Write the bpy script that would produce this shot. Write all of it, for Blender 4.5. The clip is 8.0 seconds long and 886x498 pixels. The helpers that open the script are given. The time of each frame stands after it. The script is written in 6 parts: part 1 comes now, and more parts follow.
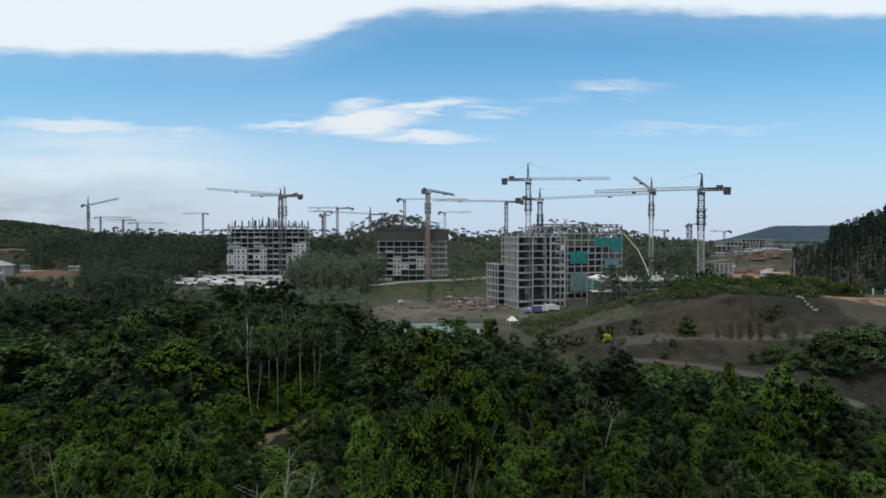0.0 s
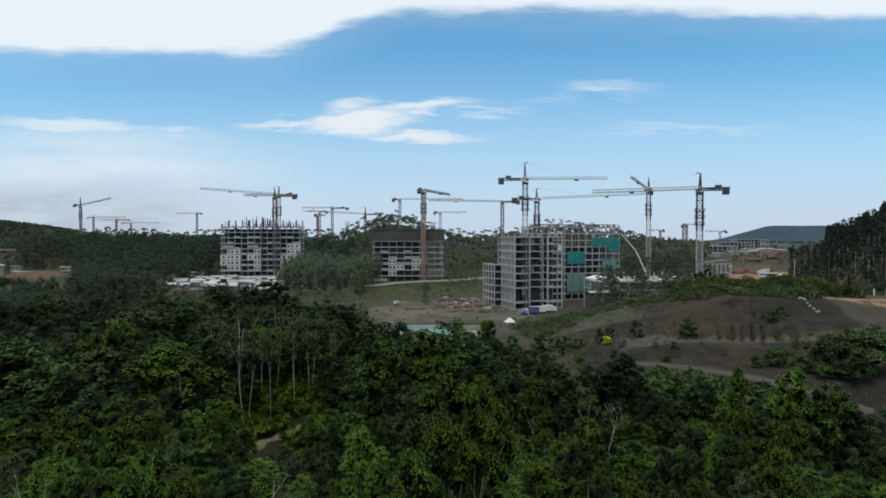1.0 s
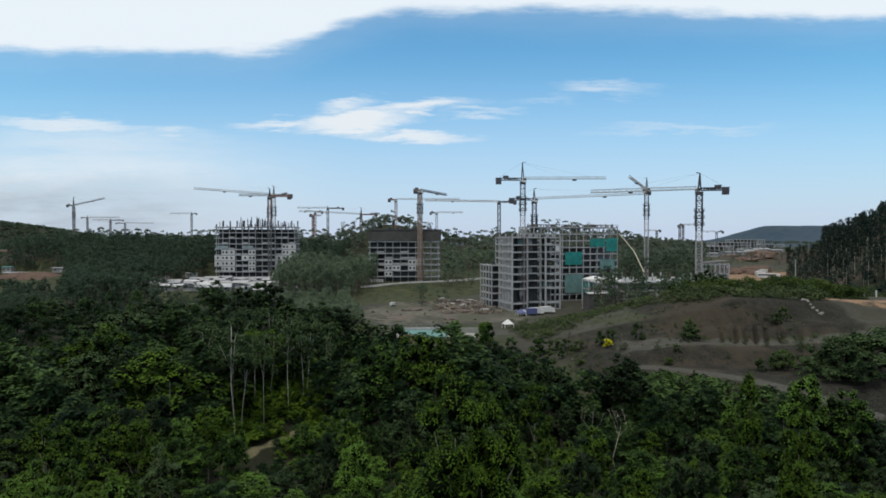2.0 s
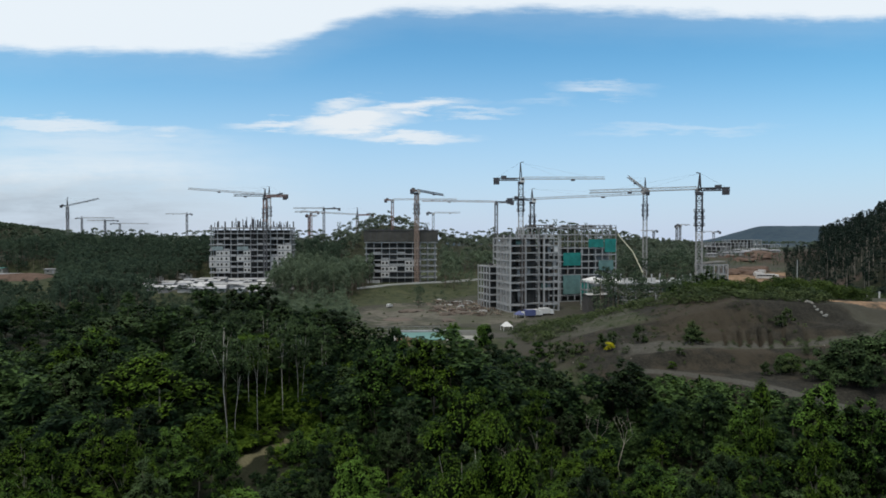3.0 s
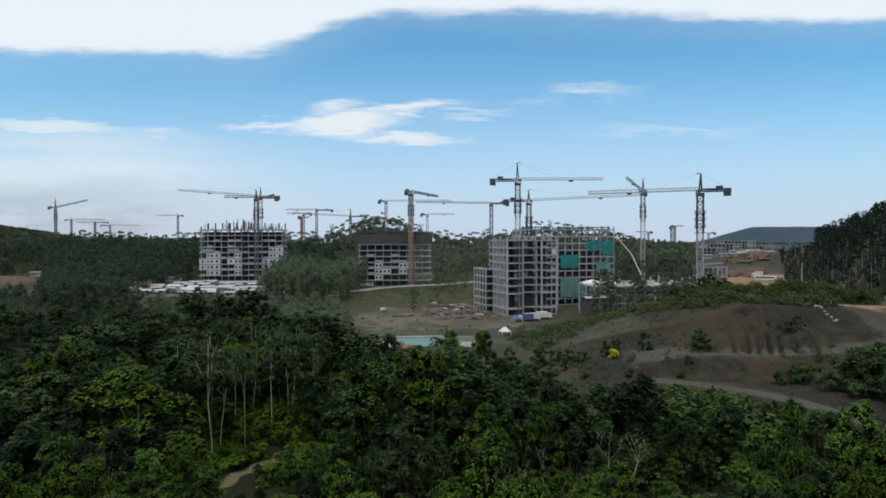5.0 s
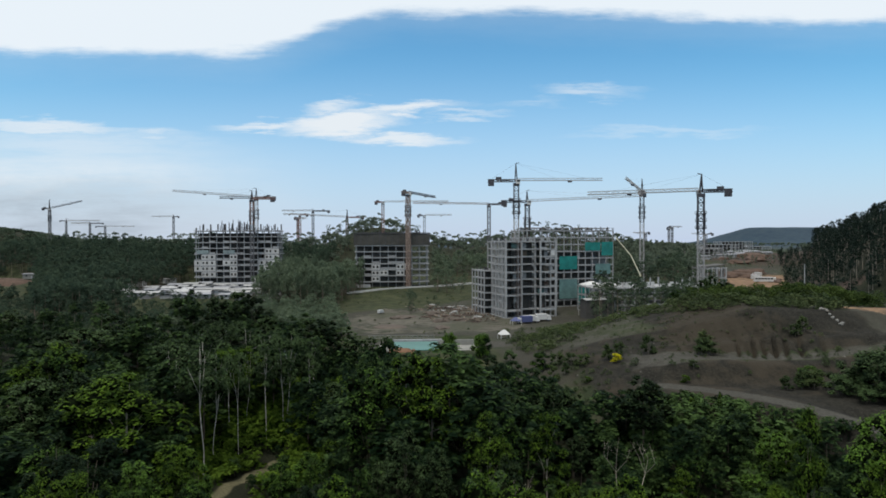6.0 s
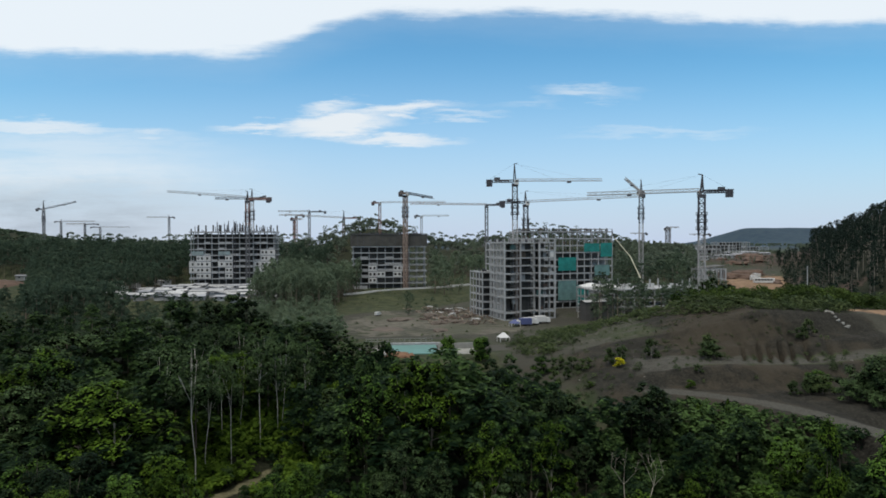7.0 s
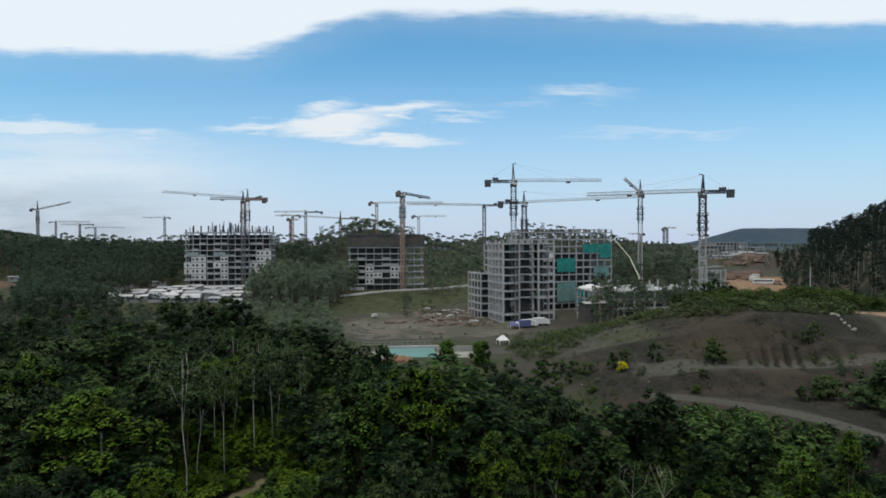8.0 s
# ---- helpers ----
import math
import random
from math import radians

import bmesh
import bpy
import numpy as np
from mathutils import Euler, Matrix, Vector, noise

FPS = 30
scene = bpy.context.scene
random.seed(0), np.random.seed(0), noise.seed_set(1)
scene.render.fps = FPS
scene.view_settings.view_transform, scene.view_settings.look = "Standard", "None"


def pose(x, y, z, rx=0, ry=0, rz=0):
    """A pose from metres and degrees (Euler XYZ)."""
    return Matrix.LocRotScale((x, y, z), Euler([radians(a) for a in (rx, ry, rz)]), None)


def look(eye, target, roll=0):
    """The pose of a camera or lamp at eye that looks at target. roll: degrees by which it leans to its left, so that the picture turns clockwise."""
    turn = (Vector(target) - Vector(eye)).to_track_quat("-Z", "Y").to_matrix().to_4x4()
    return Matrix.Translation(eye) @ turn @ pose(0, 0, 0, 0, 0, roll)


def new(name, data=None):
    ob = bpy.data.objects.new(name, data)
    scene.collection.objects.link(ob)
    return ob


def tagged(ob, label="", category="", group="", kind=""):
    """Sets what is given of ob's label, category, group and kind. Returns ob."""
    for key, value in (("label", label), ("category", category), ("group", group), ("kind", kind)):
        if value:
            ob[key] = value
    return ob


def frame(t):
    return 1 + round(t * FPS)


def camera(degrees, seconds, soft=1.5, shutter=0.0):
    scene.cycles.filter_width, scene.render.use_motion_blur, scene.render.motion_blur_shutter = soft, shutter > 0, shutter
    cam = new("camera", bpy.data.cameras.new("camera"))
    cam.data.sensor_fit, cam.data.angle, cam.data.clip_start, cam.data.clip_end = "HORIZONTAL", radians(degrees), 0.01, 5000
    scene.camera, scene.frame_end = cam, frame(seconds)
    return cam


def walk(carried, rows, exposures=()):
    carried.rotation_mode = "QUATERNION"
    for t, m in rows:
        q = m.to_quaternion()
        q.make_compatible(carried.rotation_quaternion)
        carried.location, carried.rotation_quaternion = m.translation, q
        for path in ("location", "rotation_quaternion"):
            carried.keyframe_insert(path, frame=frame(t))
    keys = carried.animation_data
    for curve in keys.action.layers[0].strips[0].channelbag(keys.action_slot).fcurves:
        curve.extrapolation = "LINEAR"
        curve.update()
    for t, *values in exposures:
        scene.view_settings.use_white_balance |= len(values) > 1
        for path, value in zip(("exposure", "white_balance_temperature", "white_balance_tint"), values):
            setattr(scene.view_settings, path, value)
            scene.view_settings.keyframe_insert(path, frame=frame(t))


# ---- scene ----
cam = camera(72.0, 8.0, soft=1.7)
EYE = 34.0
# seconds; metres right, ahead and up from the first eye; degrees of yaw, pitch and roll
PATH = [
    (0.0, 0.000, 0.000, 0.000, 0.000, -1.000, 0.000),
    (0.5, -0.219, 1.686, 0.077, -0.237, -1.006, 0.006),
    (1.0, -0.437, 3.371, 0.161, -0.454, -1.007, 0.004),
    (1.5, -0.654, 5.056, 0.251, -0.655, -1.004, -0.004),
    (3.0, -1.297, 10.111, 0.555, -1.187, -0.965, -0.055),
    (3.5, -1.507, 11.797, 0.667, -1.350, -0.942, -0.075),
    (4.0, -1.716, 13.483, 0.784, -1.509, -0.914, -0.097),
    (4.5, -1.922, 15.169, 0.905, -1.665, -0.884, -0.118),
    (6.0, -2.522, 20.233, 1.293, -2.128, -0.784, -0.173),
    (6.5, -2.716, 21.923, 1.430, -2.282, -0.753, -0.188),
    (7.0, -2.907, 23.614, 1.570, -2.435, -0.727, -0.200),
    (7.5, -3.093, 25.306, 1.714, -2.588, -0.708, -0.211),
    (8.0, -3.276, 27.000, 1.859, -2.740, -0.699, -0.219),
]


def flown(x, y, z, yaw, pitch, roll):
    ya, pi = radians(yaw), radians(pitch)
    eye = Vector((x, y, EYE + z))
    return look(eye, eye + Vector((-math.sin(ya) * math.cos(pi), math.cos(ya) * math.cos(pi), math.sin(pi))), roll)


walk(cam, [(t, flown(*row)) for t, *row in PATH])


# ---- sky, sun and exposure ----
SUN_UP, SUN_ROUND = 70.0, 205.0  # degrees above the horizon, clockwise from ahead

world = bpy.data.worlds.new("sky")
scene.world = world
world.use_nodes = True
wt = world.node_tree
wt.nodes.clear()


def put(tree, kind, operation=None, use_clamp=None, interpolation_type=None, attribute_name=None, **values):
    """A node; the values set its properties, or its inputs by number (i0=...)."""
    node = tree.nodes.new(kind)
    if operation:
        node.operation, node.use_clamp = operation, bool(use_clamp)
    if interpolation_type:
        node.interpolation_type = interpolation_type
    if attribute_name:
        node.attribute_name = attribute_name
    for key, value in values.items():
        if key[0] == "i" and key[1:].isdigit():
            socket = node.inputs[int(key[1:])]
            if isinstance(value, bpy.types.NodeSocket):
                tree.links.new(value, socket)
            else:
                socket.default_value = value
        else:
            raise ValueError(key)
    return node


def calc(tree, op, a, b=0.0, clamp=False):
    return put(tree, "ShaderNodeMath", operation=op, use_clamp=clamp, i0=a, i1=b).outputs[0]


def ease(tree, value, lo, hi, to_lo=0.0, to_hi=1.0):
    node = put(tree, "ShaderNodeMapRange", interpolation_type="SMOOTHSTEP", i0=value, i1=lo, i2=hi, i3=to_lo, i4=to_hi)
    return node.outputs[0]


def blend(tree, factor, a, b, mode="MIX"):
    node = tree.nodes.new("ShaderNodeMix")
    node.data_type, node.blend_type, node.clamp_factor = "RGBA", mode, True
    for socket, value in ((node.inputs[0], factor), (node.inputs[6], a), (node.inputs[7], b)):
        if isinstance(value, bpy.types.NodeSocket):
            tree.links.new(value, socket)
        else:
            socket.default_value = value if not isinstance(value, tuple) or len(value) == 4 else (*value, 1.0)
    return node.outputs[2]


def noise_at(tree, vector, scale, detail=4.0, rough=0.55):
    return put(tree, "ShaderNodeTexNoise", i0=vector, i2=scale, i3=detail, i4=rough).outputs[0]


def make_sky():
    t = wt
    way = put(t, "ShaderNodeTexCoord").outputs["Generated"]
    sky = put(t, "ShaderNodeTexSky")
    sky.sky_type, sky.sun_disc = "NISHITA", False
    sky.sun_elevation, sky.sun_rotation = radians(SUN_UP), radians(SUN_ROUND)
    sky.air_density, sky.dust_density, sky.ozone_density = 1.0, 0.6, 1.6
    parts = put(t, "ShaderNodeSeparateXYZ", i0=way).outputs
    deep = calc(t, "MAXIMUM", calc(t, "ABSOLUTE", parts[1]), 0.04)
    u, v = calc(t, "DIVIDE", parts[0], deep), calc(t, "DIVIDE", parts[2], deep)
    flat = put(t, "ShaderNodeCombineXYZ", i0=u, i1=calc(t, "MULTIPLY", v, 2.6), i2=0.0).outputs[0]
    wisps = put(t, "ShaderNodeCombineXYZ", i0=u, i1=calc(t, "MULTIPLY", v, 7.0), i2=3.0).outputs[0]
    n1 = calc(t, "SUBTRACT", noise_at(t, flat, 5.0, 6.0, 0.62), 0.5)
    n2 = calc(t, "SUBTRACT", noise_at(t, wisps, 7.0, 6.0, 0.65), 0.5)

    def cloud(u0, v0, ru, rv, slope, soft, wild=1.0):
        du = calc(t, "SUBTRACT", calc(t, "ADD", u, calc(t, "MULTIPLY", n1, 0.16 * wild)), u0)
        dv = calc(t, "SUBTRACT", calc(t, "ADD", v, calc(t, "MULTIPLY", n2, 0.075 * wild)), v0)
        dv = calc(t, "SUBTRACT", dv, calc(t, "MULTIPLY", du, slope))
        a, b = calc(t, "DIVIDE", du, ru), calc(t, "DIVIDE", dv, rv)
        far = calc(t, "SQRT", calc(t, "ADD", calc(t, "MULTIPLY", a, a), calc(t, "MULTIPLY", b, b)))
        return ease(t, far, 1.0 + soft, 1.0 - soft)

    # the white bank overhead and its lower edge
    edge = calc(t, "ADD", ease(t, u, -0.30, -0.03, 0.297, 0.368), ease(t, u, 0.12, 0.7, 0.0, -0.008))
    over = calc(t, "SUBTRACT", calc(t, "ADD", v, calc(t, "MULTIPLY", n1, 0.04)), edge)
    over = calc(t, "ADD", over, calc(t, "MULTIPLY", n2, 0.03))
    bank = ease(t, over, -0.006, 0.018)
    veil = calc(t, "MULTIPLY", ease(t, over, -0.06, 0.03), 0.16)
    low = calc(t, "MULTIPLY", ease(t, u, -0.10, -0.55), ease(t, v, 0.19, 0.10))
    low = calc(t, "MULTIPLY", low, ease(t, calc(t, "ADD", n2, n1), -0.3, 0.3, 0.5, 1.0))
    masses = [(cloud(-0.125, 0.192, 0.075, 0.018, 0.12, 0.55), 0.95),
              (cloud(-0.045, 0.165, 0.085, 0.008, -0.03, 0.8), 0.85),
              (cloud(-0.230, 0.186, 0.075, 0.007, 0.03, 0.9), 0.8),
              (cloud(-0.140, 0.219, 0.032, 0.009, 0.2, 0.8), 0.75),
              (cloud(-0.030, 0.218, 0.085, 0.009, 0.04, 0.8), 0.9),
              (cloud(0.075, 0.205, 0.045, 0.005, 0.02, 0.9), 0.45),
              (cloud(0.285, 0.246, 0.055, 0.010, -0.03, 0.9), 0.5),
              (cloud(0.18, 0.224, 0.045, 0.007, 0.02, 0.95), 0.2),
              (cloud(0.41, 0.181, 0.11, 0.006, 0.03, 0.95), 0.28),
              (cloud(-0.60, 0.184, 0.12, 0.009, -0.04, 0.9), 0.75),
              (cloud(-0.55, 0.152, 0.19, 0.022, -0.03, 0.9), 0.5),
              (cloud(-0.43, 0.171, 0.025, 0.006, 0.0, 0.9), 0.5),
              (cloud(-0.48, 0.120, 0.04, 0.004, 0.0, 0.9), 0.4)]
    cover = calc(t, "MAXIMUM", veil, calc(t, "MULTIPLY", low, 0.78))
    for mask, most in masses:
        cover = calc(t, "MAXIMUM", cover, calc(t, "MULTIPLY", mask, most))
    haze = ease(t, v, 0.33, -0.04, 0.0, 0.94)
    blue = blend(t, 1.0, sky.outputs[0], SKY_TINT, "MULTIPLY")
    col = blend(t, haze, blue, (5.65, 6.4, 8.2))
    dusky = calc(t, "MULTIPLY", low, ease(t, calc(t, "ADD", v, calc(t, "MULTIPLY", n1, 0.1)), 0.125, 0.055))
    white = blend(t, calc(t, "MULTIPLY", dusky, 0.9), (8.2, 8.7, 9.1), (3.3, 3.9, 4.6))
    col = blend(t, cover, col, white)
    lid = blend(t, ease(t, v, 0.45, 2.0), (8.15, 8.9, 9.55), (9.4, 9.7, 10.0))
    col = blend(t, bank, col, lid)
    ground_glow = ease(t, parts[2], -0.02, -0.06)
    col = blend(t, ground_glow, col, (0.8, 0.9, 0.7))
    back = put(t, "ShaderNodeBackground", i0=col, i1=SKY_POWER)
    put(t, "ShaderNodeOutputWorld", i0=back.outputs[0])


SKY_TINT, SKY_POWER = (0.81, 1.45, 1.58), 0.1
make_sky()

sun = new("sun", bpy.data.lights.new("sun", "SUN"))
sun.data.energy, sun.data.angle, sun.data.color = 2.15, radians(10), (1.0, 0.95, 0.86)
_up, _round = radians(SUN_UP), radians(SUN_ROUND)
sun.matrix_world = look((0, 0, 300), (-math.sin(_round) * math.cos(_up) * 100, -math.cos(_round) * math.cos(_up) * 100, 300 - math.sin(_up) * 100))
scene.view_settings.exposure = 0.0


# ---- materials ----
def surface(name, base, rough=0.8, vary=0.25, scale=1.0, bump=0.15, metal=0.0, shift=(1.0, 1.0, 1.0), each=0.0, spec=0.3, stains=0.0):
    """A plain material with grain and stains at two scales; each: how far single objects differ."""
    m = bpy.data.materials.new(name)
    m.use_nodes = True
    t = m.node_tree
    bsdf = t.nodes["Principled BSDF"]
    place = put(t, "ShaderNodeTexCoord").outputs["Object"]
    coarse, fine = noise_at(t, place, 0.35 * scale, 5.0, 0.6), noise_at(t, place, 4.5 * scale, 4.0, 0.65)
    mixed = calc(t, "ADD", calc(t, "MULTIPLY", coarse, 0.6), calc(t, "MULTIPLY", fine, 0.4))
    k = ease(t, mixed, 0.3, 0.7, 1.0 - vary, 1.0 + vary)
    if each:
        chance = put(t, "ShaderNodeObjectInfo").outputs["Random"]
        k = calc(t, "MULTIPLY", k, ease(t, chance, 0.0, 1.0, 1.0 - each, 1.0 + each))
    tone = put(t, "ShaderNodeCombineXYZ", i0=k, i1=calc(t, "POWER", k, shift[1]), i2=calc(t, "POWER", k, shift[2])).outputs[0]
    col = blend(t, 1.0, base, tone, "MULTIPLY")
    if stains:
        streak = put(t, "ShaderNodeMapping", i0=place, i3=(1.2 * scale, 1.2 * scale, 0.12 * scale)).outputs[0]
        dark = ease(t, noise_at(t, streak, 1.6, 5.0, 0.6), 0.48, 0.7, 0.0, stains)
        col = blend(t, dark, col, tuple(c * 0.35 for c in base))
    t.links.new(col, bsdf.inputs["Base Color"])
    bsdf.inputs["Roughness"].default_value, bsdf.inputs["Metallic"].default_value = rough, metal
    bsdf.inputs["Specular IOR Level"].default_value = spec
    if bump:
        b = put(t, "ShaderNodeBump", i0=bump, i1=0.05, i3=fine)
        t.links.new(b.outputs[0], bsdf.inputs["Normal"])
    return m


def foliage(name, dark, light, by_object, thin=0.3, most=1.0, gloss=0.05, even=False):
    """Leaves: tone by tree, by clump and by leaf, and light that comes through."""
    m = bpy.data.materials.new(name)
    m.use_nodes = True
    t = m.node_tree
    bsdf, out = t.nodes["Principled BSDF"], t.nodes["Material Output"]
    if by_object:
        tree = put(t, "ShaderNodeObjectInfo").outputs["Random"]
    else:
        tree = put(t, "ShaderNodeAttribute", attribute_name="tint").outputs["Fac"]
    leaf = put(t, "ShaderNodeNewGeometry").outputs["Random Per Island"]
    spot = noise_at(t, put(t, "ShaderNodeTexCoord").outputs["Object"], 0.55, 3.0)
    k = calc(t, "ADD", calc(t, "MULTIPLY", tree, 0.22 if even else 0.60), calc(t, "MULTIPLY", leaf, 0.40))
    if even:
        k = calc(t, "ADD", k, 0.26)
    k = calc(t, "ADD", k, calc(t, "MULTIPLY", calc(t, "SUBTRACT", spot, 0.5), 1.3))
    col = blend(t, ease(t, k, 0.18, 1.0, 0.0, most), dark, light)
    t.links.new(col, bsdf.inputs["Base Color"])
    bsdf.inputs["Roughness"].default_value = 0.7 if gloss < 0.1 else 0.48
    bsdf.inputs["Specular IOR Level"].default_value = gloss
    glow = put(t, "ShaderNodeBsdfTranslucent", i0=col)
    mix = put(t, "ShaderNodeMixShader", i0=thin, i1=bsdf.outputs[0], i2=glow.outputs[0])
    t.links.new(mix.outputs[0], out.inputs[0])
    return m


LEAF = foliage("leaf_green", (0.005, 0.015, 0.005), (0.084, 0.160, 0.025), True, 0.12)
LEAF_DARK = foliage("leaf_dark", (0.003, 0.010, 0.004), (0.060, 0.097, 0.037), True, 0.08, gloss=0.07)
LEAF_BRIGHT = foliage("leaf_bright", (0.006, 0.019, 0.004), (0.074, 0.130, 0.013), True, 0.15, even=True)
LEAF_WOOD = foliage("leaf_wood", (0.004, 0.012, 0.005), (0.060, 0.104, 0.031), False, 0.12)
# next three: haze of the middle distance put into paler leaf colours
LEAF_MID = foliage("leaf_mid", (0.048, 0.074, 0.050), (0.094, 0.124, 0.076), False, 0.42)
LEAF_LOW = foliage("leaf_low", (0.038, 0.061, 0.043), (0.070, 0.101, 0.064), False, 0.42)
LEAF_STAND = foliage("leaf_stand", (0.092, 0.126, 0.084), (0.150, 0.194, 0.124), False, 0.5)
LEAF_FRESH = foliage("leaf_fresh", (0.030, 0.060, 0.008), (0.096, 0.158, 0.019), False, 0.3)
LEAF_HILL = foliage("leaf_hill", (0.012, 0.021, 0.017), (0.034, 0.050, 0.036), False, 0.22)
# near-black colour that stands for the shade inside the crowns
SHADE_CORE = surface("crown_shade_core", (0.006, 0.009, 0.004), 0.95, 0.3, 2.0, 0.0, spec=0.0)
# ridge and plain leaves lightened to carry the distance haze
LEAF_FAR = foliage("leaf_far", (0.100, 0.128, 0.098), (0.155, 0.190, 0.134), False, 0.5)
LEAF_SCRUB = foliage("leaf_scrub", (0.036, 0.054, 0.025), (0.084, 0.110, 0.044), False, 0.3)
LEAF_CREST = foliage("leaf_crest", (0.018, 0.034, 0.010), (0.074, 0.110, 0.026), False, 0.3)
LEAF_SHRUB = foliage("leaf_shrub", (0.030, 0.050, 0.020), (0.088, 0.120, 0.044), True, 0.2)
LEAF_YELLOW = foliage("leaf_yellow", (0.32, 0.30, 0.01), (0.55, 0.52, 0.02), True)
BARK = surface("bark_pale", (0.21, 0.19, 0.16), 0.9, 0.35, 1.5, 0.3, each=0.3)
BARK_DARK = surface("bark_dark", (0.10, 0.085, 0.065), 0.9, 0.35, 1.5, 0.3)
BARK_GREY = surface("bark_grey", (0.36, 0.35, 0.32), 0.9, 0.3, 1.5, 0.3)
CONCRETE = surface("raw_concrete", (0.30, 0.308, 0.315), 0.85, 0.22, 0.5, 0.15, stains=0.35)
# dark formwork tone; on inner walls it stands in for room shade
CONCRETE_DARK = surface("dark_formwork_and_shade", (0.07, 0.068, 0.066), 0.9, 0.3, 0.5, 0.2, each=0.2)
CONCRETE_WHITE = surface("white_render", (0.46, 0.46, 0.455), 0.8, 0.14, 0.6, 0.1, stains=0.25, each=0.08)
NET = surface("teal_net", (0.012, 0.165, 0.15), 0.75, 0.3, 0.8, 0.4)
NET_DARK = surface("dark_brown_net", (0.062, 0.060, 0.054), 0.85, 0.3, 0.6, 0.4)
NET_PALE = surface("faded_teal_net", (0.10, 0.185, 0.18), 0.75, 0.3, 0.8, 0.4)
NET_GREY = surface("grey_green_net", (0.20, 0.25, 0.255), 0.8, 0.3, 0.8, 0.4)
STEEL = surface("rusty_steel", (0.12, 0.085, 0.07), 0.7, 0.3, 2.0, 0.1, metal=0.2)
STEEL_DARK = surface("dark_steel", (0.065, 0.065, 0.075), 0.6, 0.25, 2.0, 0.1, metal=0.3)
CRANE_GREY = surface("crane_grey_paint", (0.115, 0.115, 0.125), 0.55, 0.25, 1.0, 0.05, each=0.15)
CRANE_WHITE = surface("crane_white_paint", (0.33, 0.32, 0.32), 0.5, 0.2, 1.0, 0.05, each=0.1)
CRANE_ORANGE = surface("crane_orange_paint", (0.27, 0.20, 0.165), 0.55, 0.25, 1.0, 0.05)
CRANE_RED = surface("crane_red_paint", (0.22, 0.125, 0.105), 0.55, 0.25, 1.0, 0.05)
TIN_WHITE = surface("white_tin_roof", (0.34, 0.34, 0.34), 0.5, 0.16, 0.6, 0.1, each=0.15)
TIN_GREY = surface("grey_tin_roof", (0.22, 0.225, 0.24), 0.55, 0.25, 0.6, 0.1, each=0.2)
COURT_GREY = surface("court_concrete", (0.20, 0.20, 0.185), 0.85, 0.25, 0.6, 0.1)
TEAL = surface("teal_court_coating", (0.075, 0.165, 0.15), 0.6, 0.14, 0.3, 0.05)
PAINT_WHITE = surface("white_paint", (0.52, 0.52, 0.515), 0.45, 0.12, 0.8, 0.05)
PAINT_BLUE = surface("blue_tarpaulin", (0.07, 0.085, 0.19), 0.5, 0.2, 1.0, 0.2)
GLASS = surface("dark_glass", (0.02, 0.024, 0.028), 0.12, 0.1, 1.0, 0.0, spec=0.6)
RUBBER = surface("tyre_rubber", (0.02, 0.02, 0.02), 0.85, 0.2, 3.0, 0.1)
TIMBER = surface("site_timber", (0.20, 0.165, 0.13), 0.85, 0.3, 1.5, 0.2, each=0.35)
STONE = surface("pale_rock", (0.15, 0.14, 0.125), 0.9, 0.3, 1.0, 0.4, each=0.25)
SOIL_DARK = surface("dark_soil", (0.085, 0.070, 0.058), 0.95, 0.3, 1.0, 0.4)
EARTH_RED = surface("red_earth", (0.082, 0.055, 0.042), 0.95, 0.45, 0.6, 0.5)
EARTH_ORANGE = surface("orange_earth", (0.15, 0.085, 0.052), 0.95, 0.4, 0.8, 0.5)


